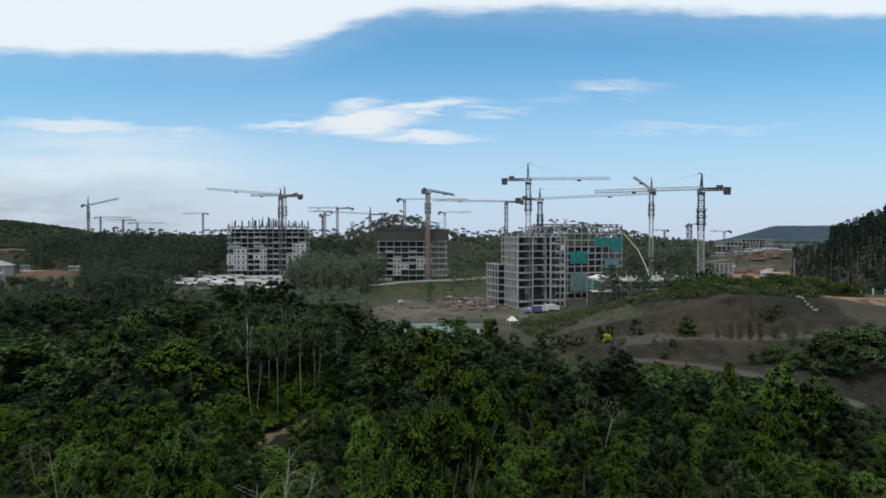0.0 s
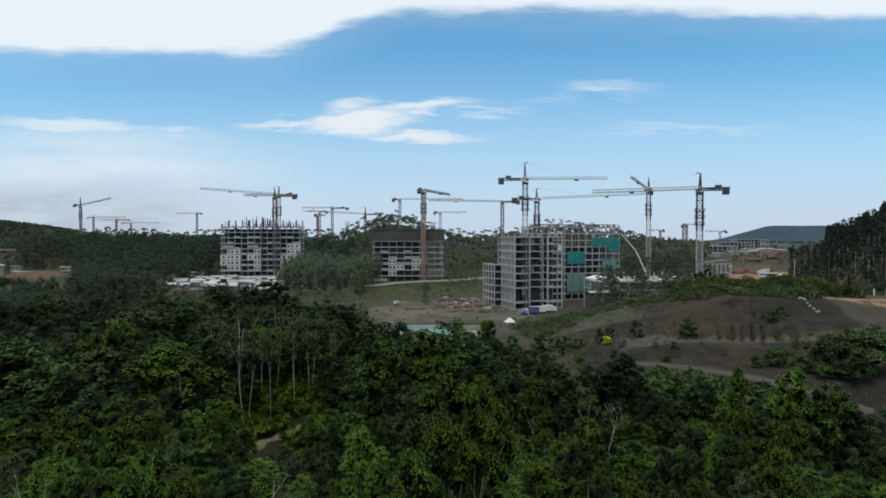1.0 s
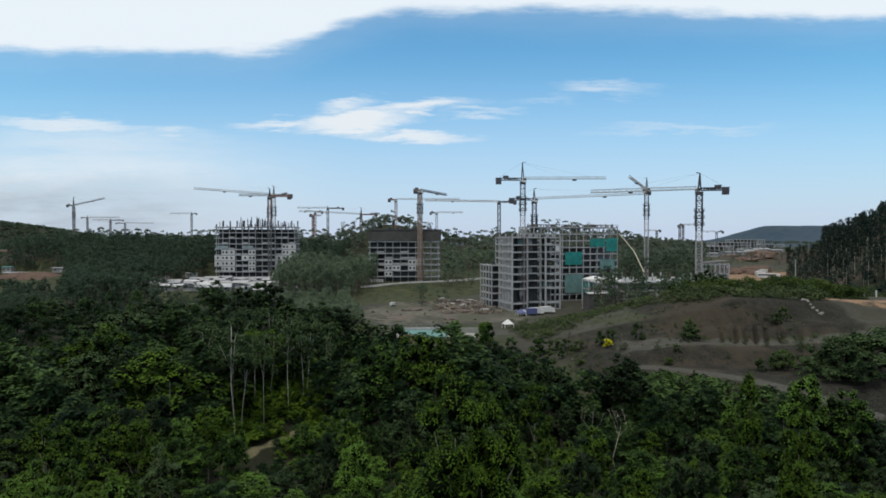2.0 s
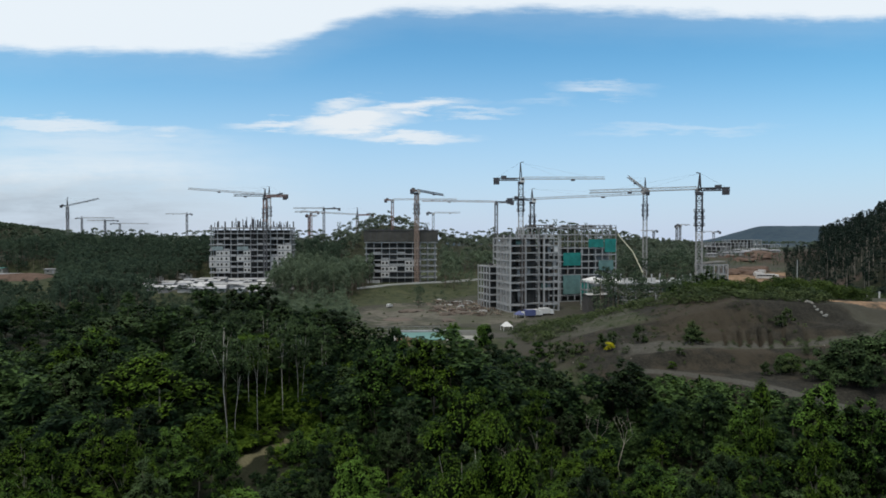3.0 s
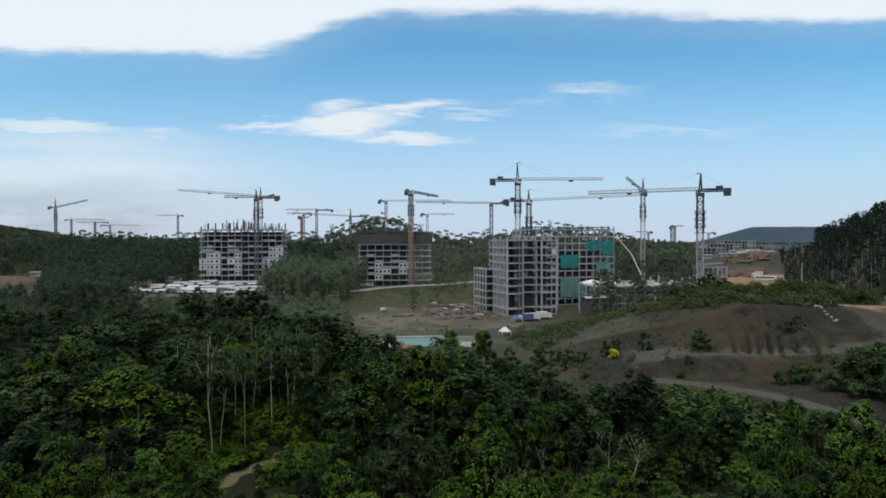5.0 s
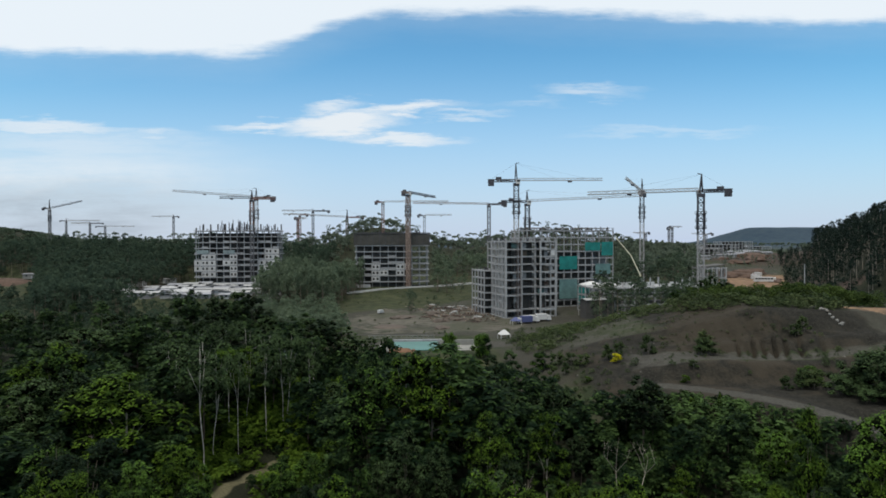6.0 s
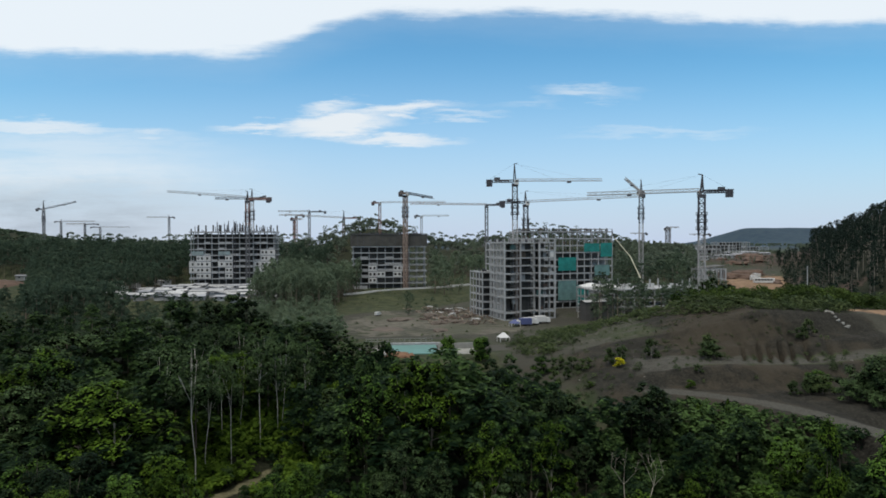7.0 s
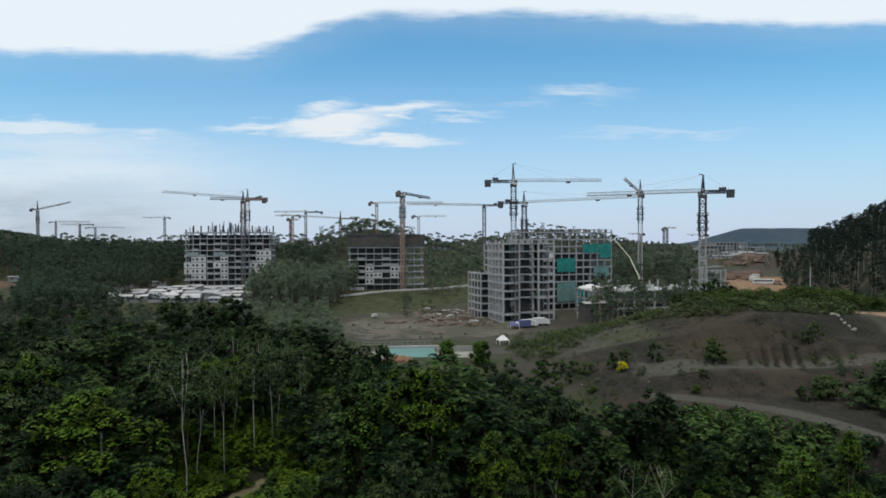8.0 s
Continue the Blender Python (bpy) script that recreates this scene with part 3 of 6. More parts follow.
def crown_plan(rng, kind, h):
    """Clumps of a crown, and the height at which the limbs leave the trunk."""
    out = []
    if kind in ("round", "bright", "dark", "broad"):
        # boughs in leafy shelves round a dark middle, each lobe of the crown with a height of its own
        wide, bottom = h * rng.uniform(0.20, 0.26), h * rng.uniform(0.16, 0.28)
        mid, half = (h + bottom) / 2, (h - bottom) / 2
        start = rng.uniform(0, 6.3)
        lobes = [(0.0, 0.0, 1.0)] + [(wide * 0.5 * math.cos(k * 1.57 + start), wide * 0.5 * math.sin(k * 1.57 + start), rng.uniform(0.74, 0.96)) for k in range(4)]
        for k in range(64):
            lx, ly, share = lobes[k % 5]
            a, q = rng.uniform(0, 2 * math.pi), rng.uniform(-0.65, 0.97) if k > 14 else rng.uniform(0.55, 0.96)
            r = wide * (0.74 if k % 5 else 0.85) * math.sqrt(max(1 - q * q, 0.03)) * rng.uniform(0.8, 1.08)
            out.append((lx + r * math.cos(a), ly + r * math.sin(a), (mid + q * half * 0.94) * share, rng.uniform(0.042, 0.088) * h))
        return out, h * 0.36
    if kind == "cone":
        for _ in range(30):
            q = rng.uniform(0, 1) ** 0.8
            a, r = rng.uniform(0, 2 * math.pi), (1 - q) * h * 0.27 + 0.25
            out.append((r * math.cos(a), r * math.sin(a), h * (0.25 + 0.74 * q), h * rng.uniform(0.07, 0.11)))
        return out, h * 0.3
    if kind in ("tall", "pale"):
        for _ in range(20):
            a, r = rng.uniform(0, 2 * math.pi), h * 0.19 * math.sqrt(rng.uniform(0, 1))
            out.append((r * math.cos(a), r * math.sin(a), h * rng.uniform(0.58, 0.97), h * rng.uniform(0.045, 0.085)))
        return out, h * 0.6
    if kind == "slender":
        for _ in range(20):
            q, a = rng.uniform(0, 1), rng.uniform(0, 2 * math.pi)
            r = h * (0.05 + 0.13 * math.sin(math.pi * min(q * 0.8 + 0.15, 1))) * rng.uniform(0.4, 1)
            out.append((r * math.cos(a), r * math.sin(a), h * (0.2 + 0.78 * q), h * rng.uniform(0.06, 0.10)))
        return out, h * 0.25
    if kind == "umbrella":
        for _ in range(13):
            a, r = rng.uniform(0, 2 * math.pi), h * 0.27 * math.sqrt(rng.uniform(0, 1))
            out.append((r * math.cos(a), r * math.sin(a), h * (0.95 - 0.9 * (r / h) ** 2) + rng.uniform(-0.6, 0.3), h * rng.uniform(0.06, 0.09)))
        return out, h * 0.62
    for _ in range(18):  # bush
        a, q = rng.uniform(0, 2 * math.pi), rng.uniform(0.12, 0.86)
        r = h * 0.5 * math.sqrt(1 - q * q) * rng.uniform(0.3, 1)
        out.append((r * math.cos(a), r * math.sin(a), h * q, h * rng.uniform(0.14, 0.22)))
    return out, h * 0.15


def trunk_shape(rng, clumps, fork, h, thick, limbs=7, sides=6):
    s = Shape()
    if sides == 3:
        return s.tube([(0, 0, -0.8), (0, 0, h * 0.72)], [thick * 1.2, thick * 0.4], 3)
    if thick < h * 0.008:
        # a pale stem that bends and parts in two or three below the crown
        bend, part_at = rng.normal(size=2) * h * 0.012, rng.uniform(0.42, 0.6)
        low = [(bend[0] * math.sin(k * 4.6), bend[1] * math.sin(k * 3.7), -0.8 + k * (h * part_at + 0.8)) for k in (0, 0.2, 0.45, 0.7, 1.0)]
        s.tube(low, [thick * 1.3, thick, thick * 0.85, thick * 0.78, thick * 0.72], sides)
        fx, fy, fz = low[-1]
        for k, share in enumerate((0.72, 0.5, 0.4)[:int(rng.integers(2, 4))]):
            a, out = rng.uniform(0, 6.3), h * rng.uniform(0.02, 0.05) * (1 + k)
            s.tube([(fx, fy, fz - 0.1), (fx + out * 0.5 * math.cos(a), fy + out * 0.5 * math.sin(a), fz + (h - fz) * 0.3), (fx + out * math.cos(a), fy + out * math.sin(a), fz + (h - fz) * (0.86 - 0.12 * k))], [thick * share, thick * share * 0.75, thick * 0.12], 5)
        for k in rng.choice(len(clumps), min(limbs, len(clumps)), replace=False):
            cx, cy, cz, cr = clumps[k]
            s.tube([(fx, fy, fz + 0.1 * h), (cx * 0.5, cy * 0.5, fz + (cz - fz) * 0.62), (cx, cy, cz)], [thick * 0.3, thick * 0.2, thick * 0.07], 4)
        return s
    lean = rng.normal(size=2) * h * 0.015
    top = h * 0.8
    line = [(lean[0] * math.sin(k * 3), lean[1] * math.sin(k * 2.4), -0.8 + k * (top + 0.8)) for k in (0, 0.15, 0.4, 0.65, 0.85, 1.0)]
    s.tube(line, [thick * 1.35, thick, thick * 0.82, thick * 0.6, thick * 0.35, thick * 0.12], sides)
    high = [c for c in clumps if c[2] > fork * 1.15] or clumps
    picks = rng.choice(len(high), min(limbs, len(high)), replace=False)
    for k in picks:
        cx, cy, cz, cr = high[k]
        z0 = max(min(fork + rng.uniform(-0.05, 0.2) * h, cz - 0.4), fork * 0.7)
        s.tube([(0, 0, z0), (cx * 0.5, cy * 0.5, z0 + (cz - z0) * 0.62), (cx, cy, cz)], [thick * 0.42, thick * 0.25, thick * 0.07], 4)
    return s


TREE_KINDS = {
    "round": (LEAF, BARK_DARK, 13.0, 80, 0.40, "broad-leaved tree with a full green crown"),
    "dark": (LEAF_DARK, BARK_DARK, 13.0, 80, 0.38, "dense dark-green tree with a rounded crown"),
    "bright": (LEAF_BRIGHT, BARK, 13.0, 80, 0.38, "young yellow-green tree with a leafy crown"),
    "broad": (LEAF_BRIGHT, BARK, 13.0, 46, 0.56, "low tree with broad drooping pale-green leaves"),
    "cone": (LEAF_BRIGHT, BARK_DARK, 11.0, 150, 0.36, "slender yellow-green tree with a pointed crown"),
    "tall": (LEAF_DARK, BARK_GREY, 18.0, 150, 0.46, "tall tree with a bare pale trunk and high crown"),
    "pale": (LEAF_BRIGHT, BARK_GREY, 18.0, 150, 0.46, "tall pale-trunked tree with a light-green crown"),
    "thicket": (LEAF_DARK, BARK_DARK, 5.0, 150, 0.36, "dense dark-green thicket beside the earth track"),
    "shrub": (LEAF_SHRUB, BARK, 4.0, 150, 0.28, "soft grey-green shrub on the bare soil"),
    "bush": (LEAF, BARK_DARK, 4.0, 170, 0.32, "leafy green bush among the trees"),
}
tree_stock = {}
CLOSEST, CLOSE, FINE, PLAIN = (2.3, 0.42), (1.45, 0.54), (0.9, 0.68), (0.6, 0.83)  # how many leaves and how large, from close by to further off


def tree_template(kind, seed, detail=PLAIN):
    """The crown and trunk meshes of a tree of that kind and their height, made once."""
    if (kind, seed, detail) not in tree_stock:
        leaf, bark, h, per, size, label = TREE_KINDS[kind]
        rng = np.random.default_rng(seed * 17 + len(kind) * 101)
        clumps, fork = crown_plan(rng, kind, h)
        full = kind in ("round", "bright", "dark", "broad")
        v, tris = leaf_cloud(rng, clumps, round(per * detail[0]), size * detail[1], flat=0.75 if full else 0.85, low=0.15 if full else 0.25, up=1.15 if full else 0.8, out=0.75 if full else 1.0)
        thick = h * (0.0055 if kind in ("tall", "pale") else 0.0105)
        # added cores, coloured as the crown's inner shade
        core_v, core_f = shade_cores(clumps, 0.5 if kind in ("tall", "pale") else 0.72)
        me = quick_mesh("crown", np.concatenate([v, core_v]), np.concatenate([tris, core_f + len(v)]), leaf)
        me.materials.append(SHADE_CORE)
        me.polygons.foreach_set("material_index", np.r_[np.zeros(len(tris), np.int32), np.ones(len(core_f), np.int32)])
        tree_stock[kind, seed, detail] = (me, trunk_shape(rng, clumps, fork, h, thick, 4 if kind in ("tall", "pale") else 7).mesh("trunk", bark, True), h)
    return tree_stock[kind, seed, detail]


def plant(kind, seed, x, y, top, turn, wide=1.0):
    """A tree of its own whose crown reaches the given height."""
    crown, trunk, h = tree_template(kind, seed, CLOSEST if y < 46 else CLOSE if y < 66 else FINE if y < 112 else PLAIN)
    z = float(height(x, y))
    tall = max(top - z, 2.0) / h
    name = "bush" if kind in ("bush", "thicket", "shrub") else "tree"
    ob = thing(name, (x, y, z), turn, TREE_KINDS[kind][5], name, "trees of the near wood")
    ob.scale = (tall * wide, tall * wide, tall)
    part("trunk", trunk, ob)
    part("crown", crown, ob)
    return ob


def road_edge(x):
    """How far ahead the track lies at that place across."""
    return float(np.interp(x, [q[0] for q in ROAD], [q[1] for q in ROAD]))


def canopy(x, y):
    """How high the crowns of the near wood reach, by the marked trees round about, capped to fit the camera's view."""
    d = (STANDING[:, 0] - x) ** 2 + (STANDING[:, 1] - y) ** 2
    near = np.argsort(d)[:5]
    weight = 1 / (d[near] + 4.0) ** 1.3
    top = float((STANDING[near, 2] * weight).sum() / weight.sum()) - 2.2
    # both caps keep what stands beyond open to the camera
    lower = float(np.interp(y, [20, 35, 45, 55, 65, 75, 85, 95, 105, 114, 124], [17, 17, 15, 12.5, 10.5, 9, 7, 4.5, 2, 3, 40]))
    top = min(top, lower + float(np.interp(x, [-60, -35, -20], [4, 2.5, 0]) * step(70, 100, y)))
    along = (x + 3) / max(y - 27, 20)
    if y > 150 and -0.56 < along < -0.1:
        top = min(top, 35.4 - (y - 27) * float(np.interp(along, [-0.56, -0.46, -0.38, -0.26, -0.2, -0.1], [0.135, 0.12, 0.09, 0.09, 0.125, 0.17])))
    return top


def view_cap(x, y):
    """The most that growth may reach so that the camera sees the path's hollow, the track and the court."""
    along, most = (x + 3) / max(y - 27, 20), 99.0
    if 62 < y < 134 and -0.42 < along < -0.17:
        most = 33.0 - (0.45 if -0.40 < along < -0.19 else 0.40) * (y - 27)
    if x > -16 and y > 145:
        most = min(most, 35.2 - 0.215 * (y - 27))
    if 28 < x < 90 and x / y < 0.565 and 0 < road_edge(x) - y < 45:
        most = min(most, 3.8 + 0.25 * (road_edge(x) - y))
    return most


def wood_end(x):
    return float(np.interp(x, [-140, -95, -60, -25, -12, 4, 18, 30, 45, 60, 75, 110], [222, 215, 205, 190, 180, 178, 166, 142, 133, 125, 113, 98]))


def in_glade(x, y):
    """The open, low-grown hollow beside the earth path."""
    return math.hypot((x + 34) / 13, (y - 141) / 17) < 1


taken = []


def off_path(x, y):
    """Whether low bushes there leave the earth path open to the camera's view."""
    return all(float(near_line(x - 0.3 * k, y + k, PATHWAY)) > 1.8 for k in (0, 2, 4, 6, 8))


def free_spot(x, y, gap):
    if any((x - a) ** 2 + (y - b) ** 2 < (gap * 0.5 + g * 0.5) ** 2 for a, b, g in taken):
        return False
    taken.append((x, y, gap))
    return True


# trees that can be told apart: kind, place across and ahead, height of the top, width
SKYLINE_GROVE = [("dark", -59, 212, 21, 1.0), ("dark", -50, 193, 20.5, 1.0), ("dark", -57, 188, 20.5, 0.9), ("dark", -54, 174.5, 18.8, 1.0), ("dark", -33, 181, 14.8, 1.45), ("dark", -28, 183, 15.3, 1.45), ("dark", -22.5, 183, 12.6, 1.45), ("dark", -16.5, 181, 10, 1.45),
                 ("dark", -86, 161, 15.6, 1.1), ("dark", -80, 179, 16.3, 1.1), ("dark", -61, 171, 15.4, 1.0), ("dark", -42, 178, 16, 1.1)]
REAR_GROVE = [("dark", -123, 204, 15.5, 1.2), ("dark", -75.5, 152.5, 18.5, 1.2), ("dark", -75, 168, 18, 1.2), ("dark", -66, 180, 12.5, 1.1), ("dark", -60, 196, 17.5, 1.1), ("bright", -70.6, 135, 16.8, 0.9),
              ("bright", -94, 153, 10.8, 1.2), ("bright", -75, 132.5, 13, 0.8), ("round", -67, 131, 16.2, 0.8), ("dark", -65.5, 120.5, 13.2, 1.0), ("dark", -60, 123.5, 14.3, 0.9), ("round", -57.8, 146, 11.4, 0.9),
              ("dark", -20, 182, 10, 1.2), ("dark", -48, 168, 15, 1.2), ("dark", -21.6, 153, 4.6, 1.1)]
WEST_GROVE = [("bright", -49, 117.5, 14.8, 1.25), ("bright", -55, 120, 12.4, 0.9), ("dark", -46.5, 124, 8.5, 0.9), ("broad", -36.6, 108.5, 6.2, 0.8), ("broad", -39.5, 111, 5.4, 0.8), ("bright", -37.5, 105, 5.0, 0.8), ("round", -31, 99, 8.0, 0.6),
              ("round", -28.5, 89.5, 7.9, 0.8), ("bright", -38, 83.4, 12.3, 0.75), ("bright", -35.5, 82.2, 10.4, 0.6), ("broad", -41.3, 84.3, 12, 0.6), ("dark", -40.6, 91.2, 13.6, 0.85), ("dark", -44.8, 92, 13.0, 0.8), ("broad", -43.2, 78, 13.2, 0.7),
              ("bright", -48, 81, 13.0, 0.8), ("round", -34.7, 58.2, 15.6, 0.7), ("round", -30.7, 56, 17.2, 0.6), ("dark", -31, 74, 11.6, 0.8)]
MID_GROVE = [("round", -15.3, 34.6, 23.4, 0.5), ("bright", -13.2, 33.6, 22.6, 0.4), ("bright", -2, 24.8, 27.0, 0.42), ("bright", 0.4, 43, 26.4, 0.58), ("bright", 1.8, 42.2, 25.4, 0.46), ("round", -8, 63, 15.6, 0.7), ("broad", -11, 81.4, 11.8, 0.7), ("dark", -14.2, 84.5, 9.6, 0.8),
             ("dark", -14.5, 80, 8.2, 0.7), ("round", -10.4, 98.5, 6.2, 0.7), ("dark", -8, 108.3, 4.2, 0.8), ("dark", -4.4, 100.6, 10.2, 0.75), ("dark", -0.5, 99.4, 8.4, 0.7), ("round", -22.6, 108.4, 4.6, 0.9), ("round", -19, 110.6, 4.4, 0.9), ("bright", -17.6, 121, 2.6, 0.8)]
COURT_GROVE = [("round", -11.3, 119, 15, 0.75), ("bright", -5, 126, 16, 0.8), ("bright", -0.6, 122, 15.6, 0.8), ("dark", 10.8, 136.5, 11.4, 0.9), ("dark", 12, 131, 10.4, 0.8), ("dark", 22, 131.5, 8.4, 0.8), ("dark", 25.4, 131.6, 8.2, 0.8), ("bright", 7, 105, 11.2, 0.75),
               ("round", 9.4, 107.5, 10.6, 0.7), ("bright", 16.4, 110.8, 10.2, 0.7), ("dark", 9.2, 102.4, 6.0, 0.7), ("dark", 23.7, 119.4, 3.2, 0.8), ("bright", 15.4, 94, 7.8, 0.6), ("dark", 15.6, 74, 12.2, 0.75), ("bright", 13.8, 65.6, 9.8, 0.6), ("dark", 3.2, 53.4, 18.8, 0.6)]
EAST_GROVE = [("dark", 35.5, 122.4, 12.4, 1.1), ("dark", 38, 125.4, 8.8, 0.9), ("bright", 46.8, 129, 6.6, 0.8), ("round", 49.4, 131.8, 6.2, 0.8), ("cone", 50.8, 126.8, 7.9, 0.35), ("round", 52.2, 113.4, 6.0, 0.8), ("bright", 55.4, 114.4, 5.0, 0.8), ("cone", 40.8, 86.6, 15.8, 0.5),
              ("round", 46.2, 82.6, 17.2, 0.75), ("round", 48.2, 78, 16.6, 0.65), ("dark", 50.2, 79, 15, 0.8), ("bright", 42, 77.2, 14.9, 0.5), ("bright", 31, 58.6, 15.2, 0.6), ("bright", 26.6, 67, 15.4, 0.6), ("dark", 23.3, 62.6, 16.3, 0.65), ("bright", 23.4, 58.8, 12.4, 0.5)]
FRONT_GROVE = [("dark", 28.6, 58.4, 12.6, 0.6), ("dark", 48.4, 73.6, 8.6, 0.8), ("round", 45.6, 89.4, 5.6, 0.8), ("dark", 44.3, 76.4, 9.4, 0.6), ("round", 38.5, 109, 4.2, 0.9), ("round", 46.4, 107.6, 3.0, 0.9), ("bright", 34.5, 105.2, 2.8, 0.8), ("broad", 18.6, 63.4, 12.8, 0.6),
               ("broad", 19.4, 83.2, 10.6, 0.7), ("pale", -41.8, 146, 14.0, 0.8), ("pale", -39, 150, 13.2, 0.8), ("round", 25, 63, 12.5, 0.8)]
COURT_BUSHES = [(2, 14.7, 191, 9.4, 0.8), (3, 15.6, 191.6, 8.6, 0.7), (4, 14.2, 190.4, 7.4, 0.9), (1, 5.8, 194, 9.8, 0.65), (5, 6.4, 194.7, 8.8, 0.7), (2, 5.2, 193.4, 7.4, 0.8)]
MARKED = SKYLINE_GROVE + REAR_GROVE + WEST_GROVE + MID_GROVE + COURT_GROVE + EAST_GROVE + FRONT_GROVE
STANDING = np.array([row[1:4] for row in MARKED])


def near_wood():
    rng = np.random.default_rng(5)
    marked = [(kind, i % 5 + 1, x, y, top, wide) for i, (kind, x, y, top, wide) in enumerate(MARKED)]
    marked += [("bush", *row) for row in COURT_BUSHES] + [("bush", 3, -26.2, 150, -1.2, 1.5), ("bush", 2, -18.7, 145.2, 0.4, 1.3)]
    for x, y, top, wide in ((-41.9, 131, 18.5, 0.9), (-41.2, 136, 16, 0.7), (-37.7, 138.5, 14, 0.6), (-34.1, 145.2, 15.5, 0.75), (-31.1, 147.2, 15.5, 0.7), (-30.4, 149.5, 17, 0.7), (-27, 155.6, 12, 0.7), (-12.9, 137.6, 10.5, 0.7),
                            (-48, 150, 17, 0.9), (-51, 140, 16, 0.9), (-37, 158, 16, 0.9), (-27, 160, 14, 0.8), (-46.5, 157, 17, 0.9), (-42, 160, 17, 0.9)):
        marked.append(("tall", len(marked) % 5 + 1, x, y, top, wide))
    for x, y, top in ((77, 143, 8.5), (80, 146, 9), (18, 172, 4.5), (12, 178, 4.5), (23, 163, 3.5), (8, 184, 5), (16, 181, 5.2), (2, 178, 5), (-4, 184, 5.5), (21, 176, 4.8), (25, 170, 4.2), (18, 165, 3.0), (10, 170, 3.0), (27, 162, 4.0), (22, 186, 5.6), (29, 178, 6.2)):
        marked.append(("thicket" if len(marked) % 2 else "bush", len(marked) % 4 + 1, x, y, top, 1.1))
    for x, y, top in ((79, 136, 9.0), (83, 140, 11.5), (86, 135, 12.5), (81, 131, 7.5), (90, 140, 14.6), (92, 133, 14), (87, 129, 10.5), (98, 137, 15), (81, 134, 7.6), (84, 137, 9.5), (88, 138, 13), (85, 131, 9), (94, 138, 14.2)):
        marked.append(("thicket", len(marked) % 5 + 1, x, y, top, 1.15))
    for kind, seed, x, y, top, wide in marked:
        taken.append((x, y, 3.5 if kind in ("tall", "pale") else 5.0))
        plant(kind, seed, x, y, top, rng.uniform(0, 360), wide)
    spots = []
    for _ in range(30000):
        y = 20 + 196 * rng.uniform() ** 0.9
        x = rng.uniform(-1, 1) * (14 + y * 0.78)
        if y > wood_end(x) + 3 * math.sin(x * 0.4):
            continue
        if float(near_line(x, y, ROAD)) < 6.5 or float(near_line(x, y, PATHWAY)) < 2.6:
            continue
        if 58 < y < 126 and -0.345 < (x + 2.6) / (y - 21) < -0.285:
            continue  # left treeless so that the camera sees the path
        if free_spot(x, y, rng.uniform(4.6, 7.2) * (0.8 if x > 30 and y > 85 else 1.0)):
            spots.append((x, y))
    spots.sort(key=lambda s: s[1])
    singles, rest = spots[:190], spots[190:]
    for x, y in singles:
        pick = rng.uniform()
        if x < -26 and y < 72:
            pick = 0.15 + 0.85 * pick
        young = 0.5 + 0.5 * wave(x, y, 13, 1.0)
        if pick < 0.10 + 0.22 * (young > 0.66):
            kind = "bright"
        elif pick < 0.5:
            kind = "round"
        elif pick < 0.82:
            kind = "dark"
        elif pick < 0.92:
            kind = "cone"
        else:
            kind = "tall" if y > 88 else "dark"
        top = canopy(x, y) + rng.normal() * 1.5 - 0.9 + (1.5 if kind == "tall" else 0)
        z = float(height(x, y))
        if x > 20 and y < 112 and kind in ("bright", "round") and pick > (0.4 if y > 70 else 0.2):
            kind = "dark"
        if 34 < y < 108 and kind == "dark" and pick > 0.62:
            kind = "bright" if x < 20 else "round"
        if top - z < 4.5 and x > 28:
            kind = "bush"
        if in_glade(x, y):
            kind, top = ("bush" if pick < 0.5 else "bright"), z + rng.uniform(2.5, 5.0)
        most = view_cap(x, y)
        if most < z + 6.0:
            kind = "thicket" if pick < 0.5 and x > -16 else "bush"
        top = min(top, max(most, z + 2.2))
        plant(kind, int(rng.integers(1, 6)), x, y, max(top, z + (2.5 if kind == "bush" else 5.5)), rng.uniform(0, 360), rng.uniform(0.85, 1.2) * (13.0 / max(top - z, 8.0)) ** 0.35)
    return rest


def scatter(name, spots, protos, leaf, bark, label, category):
    """Many trees (x, y, z, height, prototype, turn, width) as one mass of crowns, with the trunks below them."""
    vs, ts, tone, tv, tt, n, m = [], [], [], [], [], 0, 0
    for x, y, z, h, k, turn, wide, tint in spots:
        v, tris, (bv, bt) = protos[k]
        c, s = math.cos(turn), math.sin(turn)
        spin = np.array([[c * wide, -s * wide, 0], [s * wide, c * wide, 0], [0, 0, 1]]) * h
        vs.append(v @ spin.T + (x, y, z))
        ts.append(tris + n)
        tone.append(np.full(len(v), tint))
        n += len(v)
        if len(bv):
            tv.append(bv @ spin.T + (x, y, z))
            tt.append(bt + m)
            m += len(bv)
    ob = new(name, quick_mesh(name, np.concatenate(vs), np.concatenate(ts), leaf, np.concatenate(tone)))
    tagged(ob, label, category, kind="stuff")
    if tv:
        part("trunks", quick_mesh("trunks", np.concatenate(tv), np.concatenate(tt), bark), ob)
    return ob


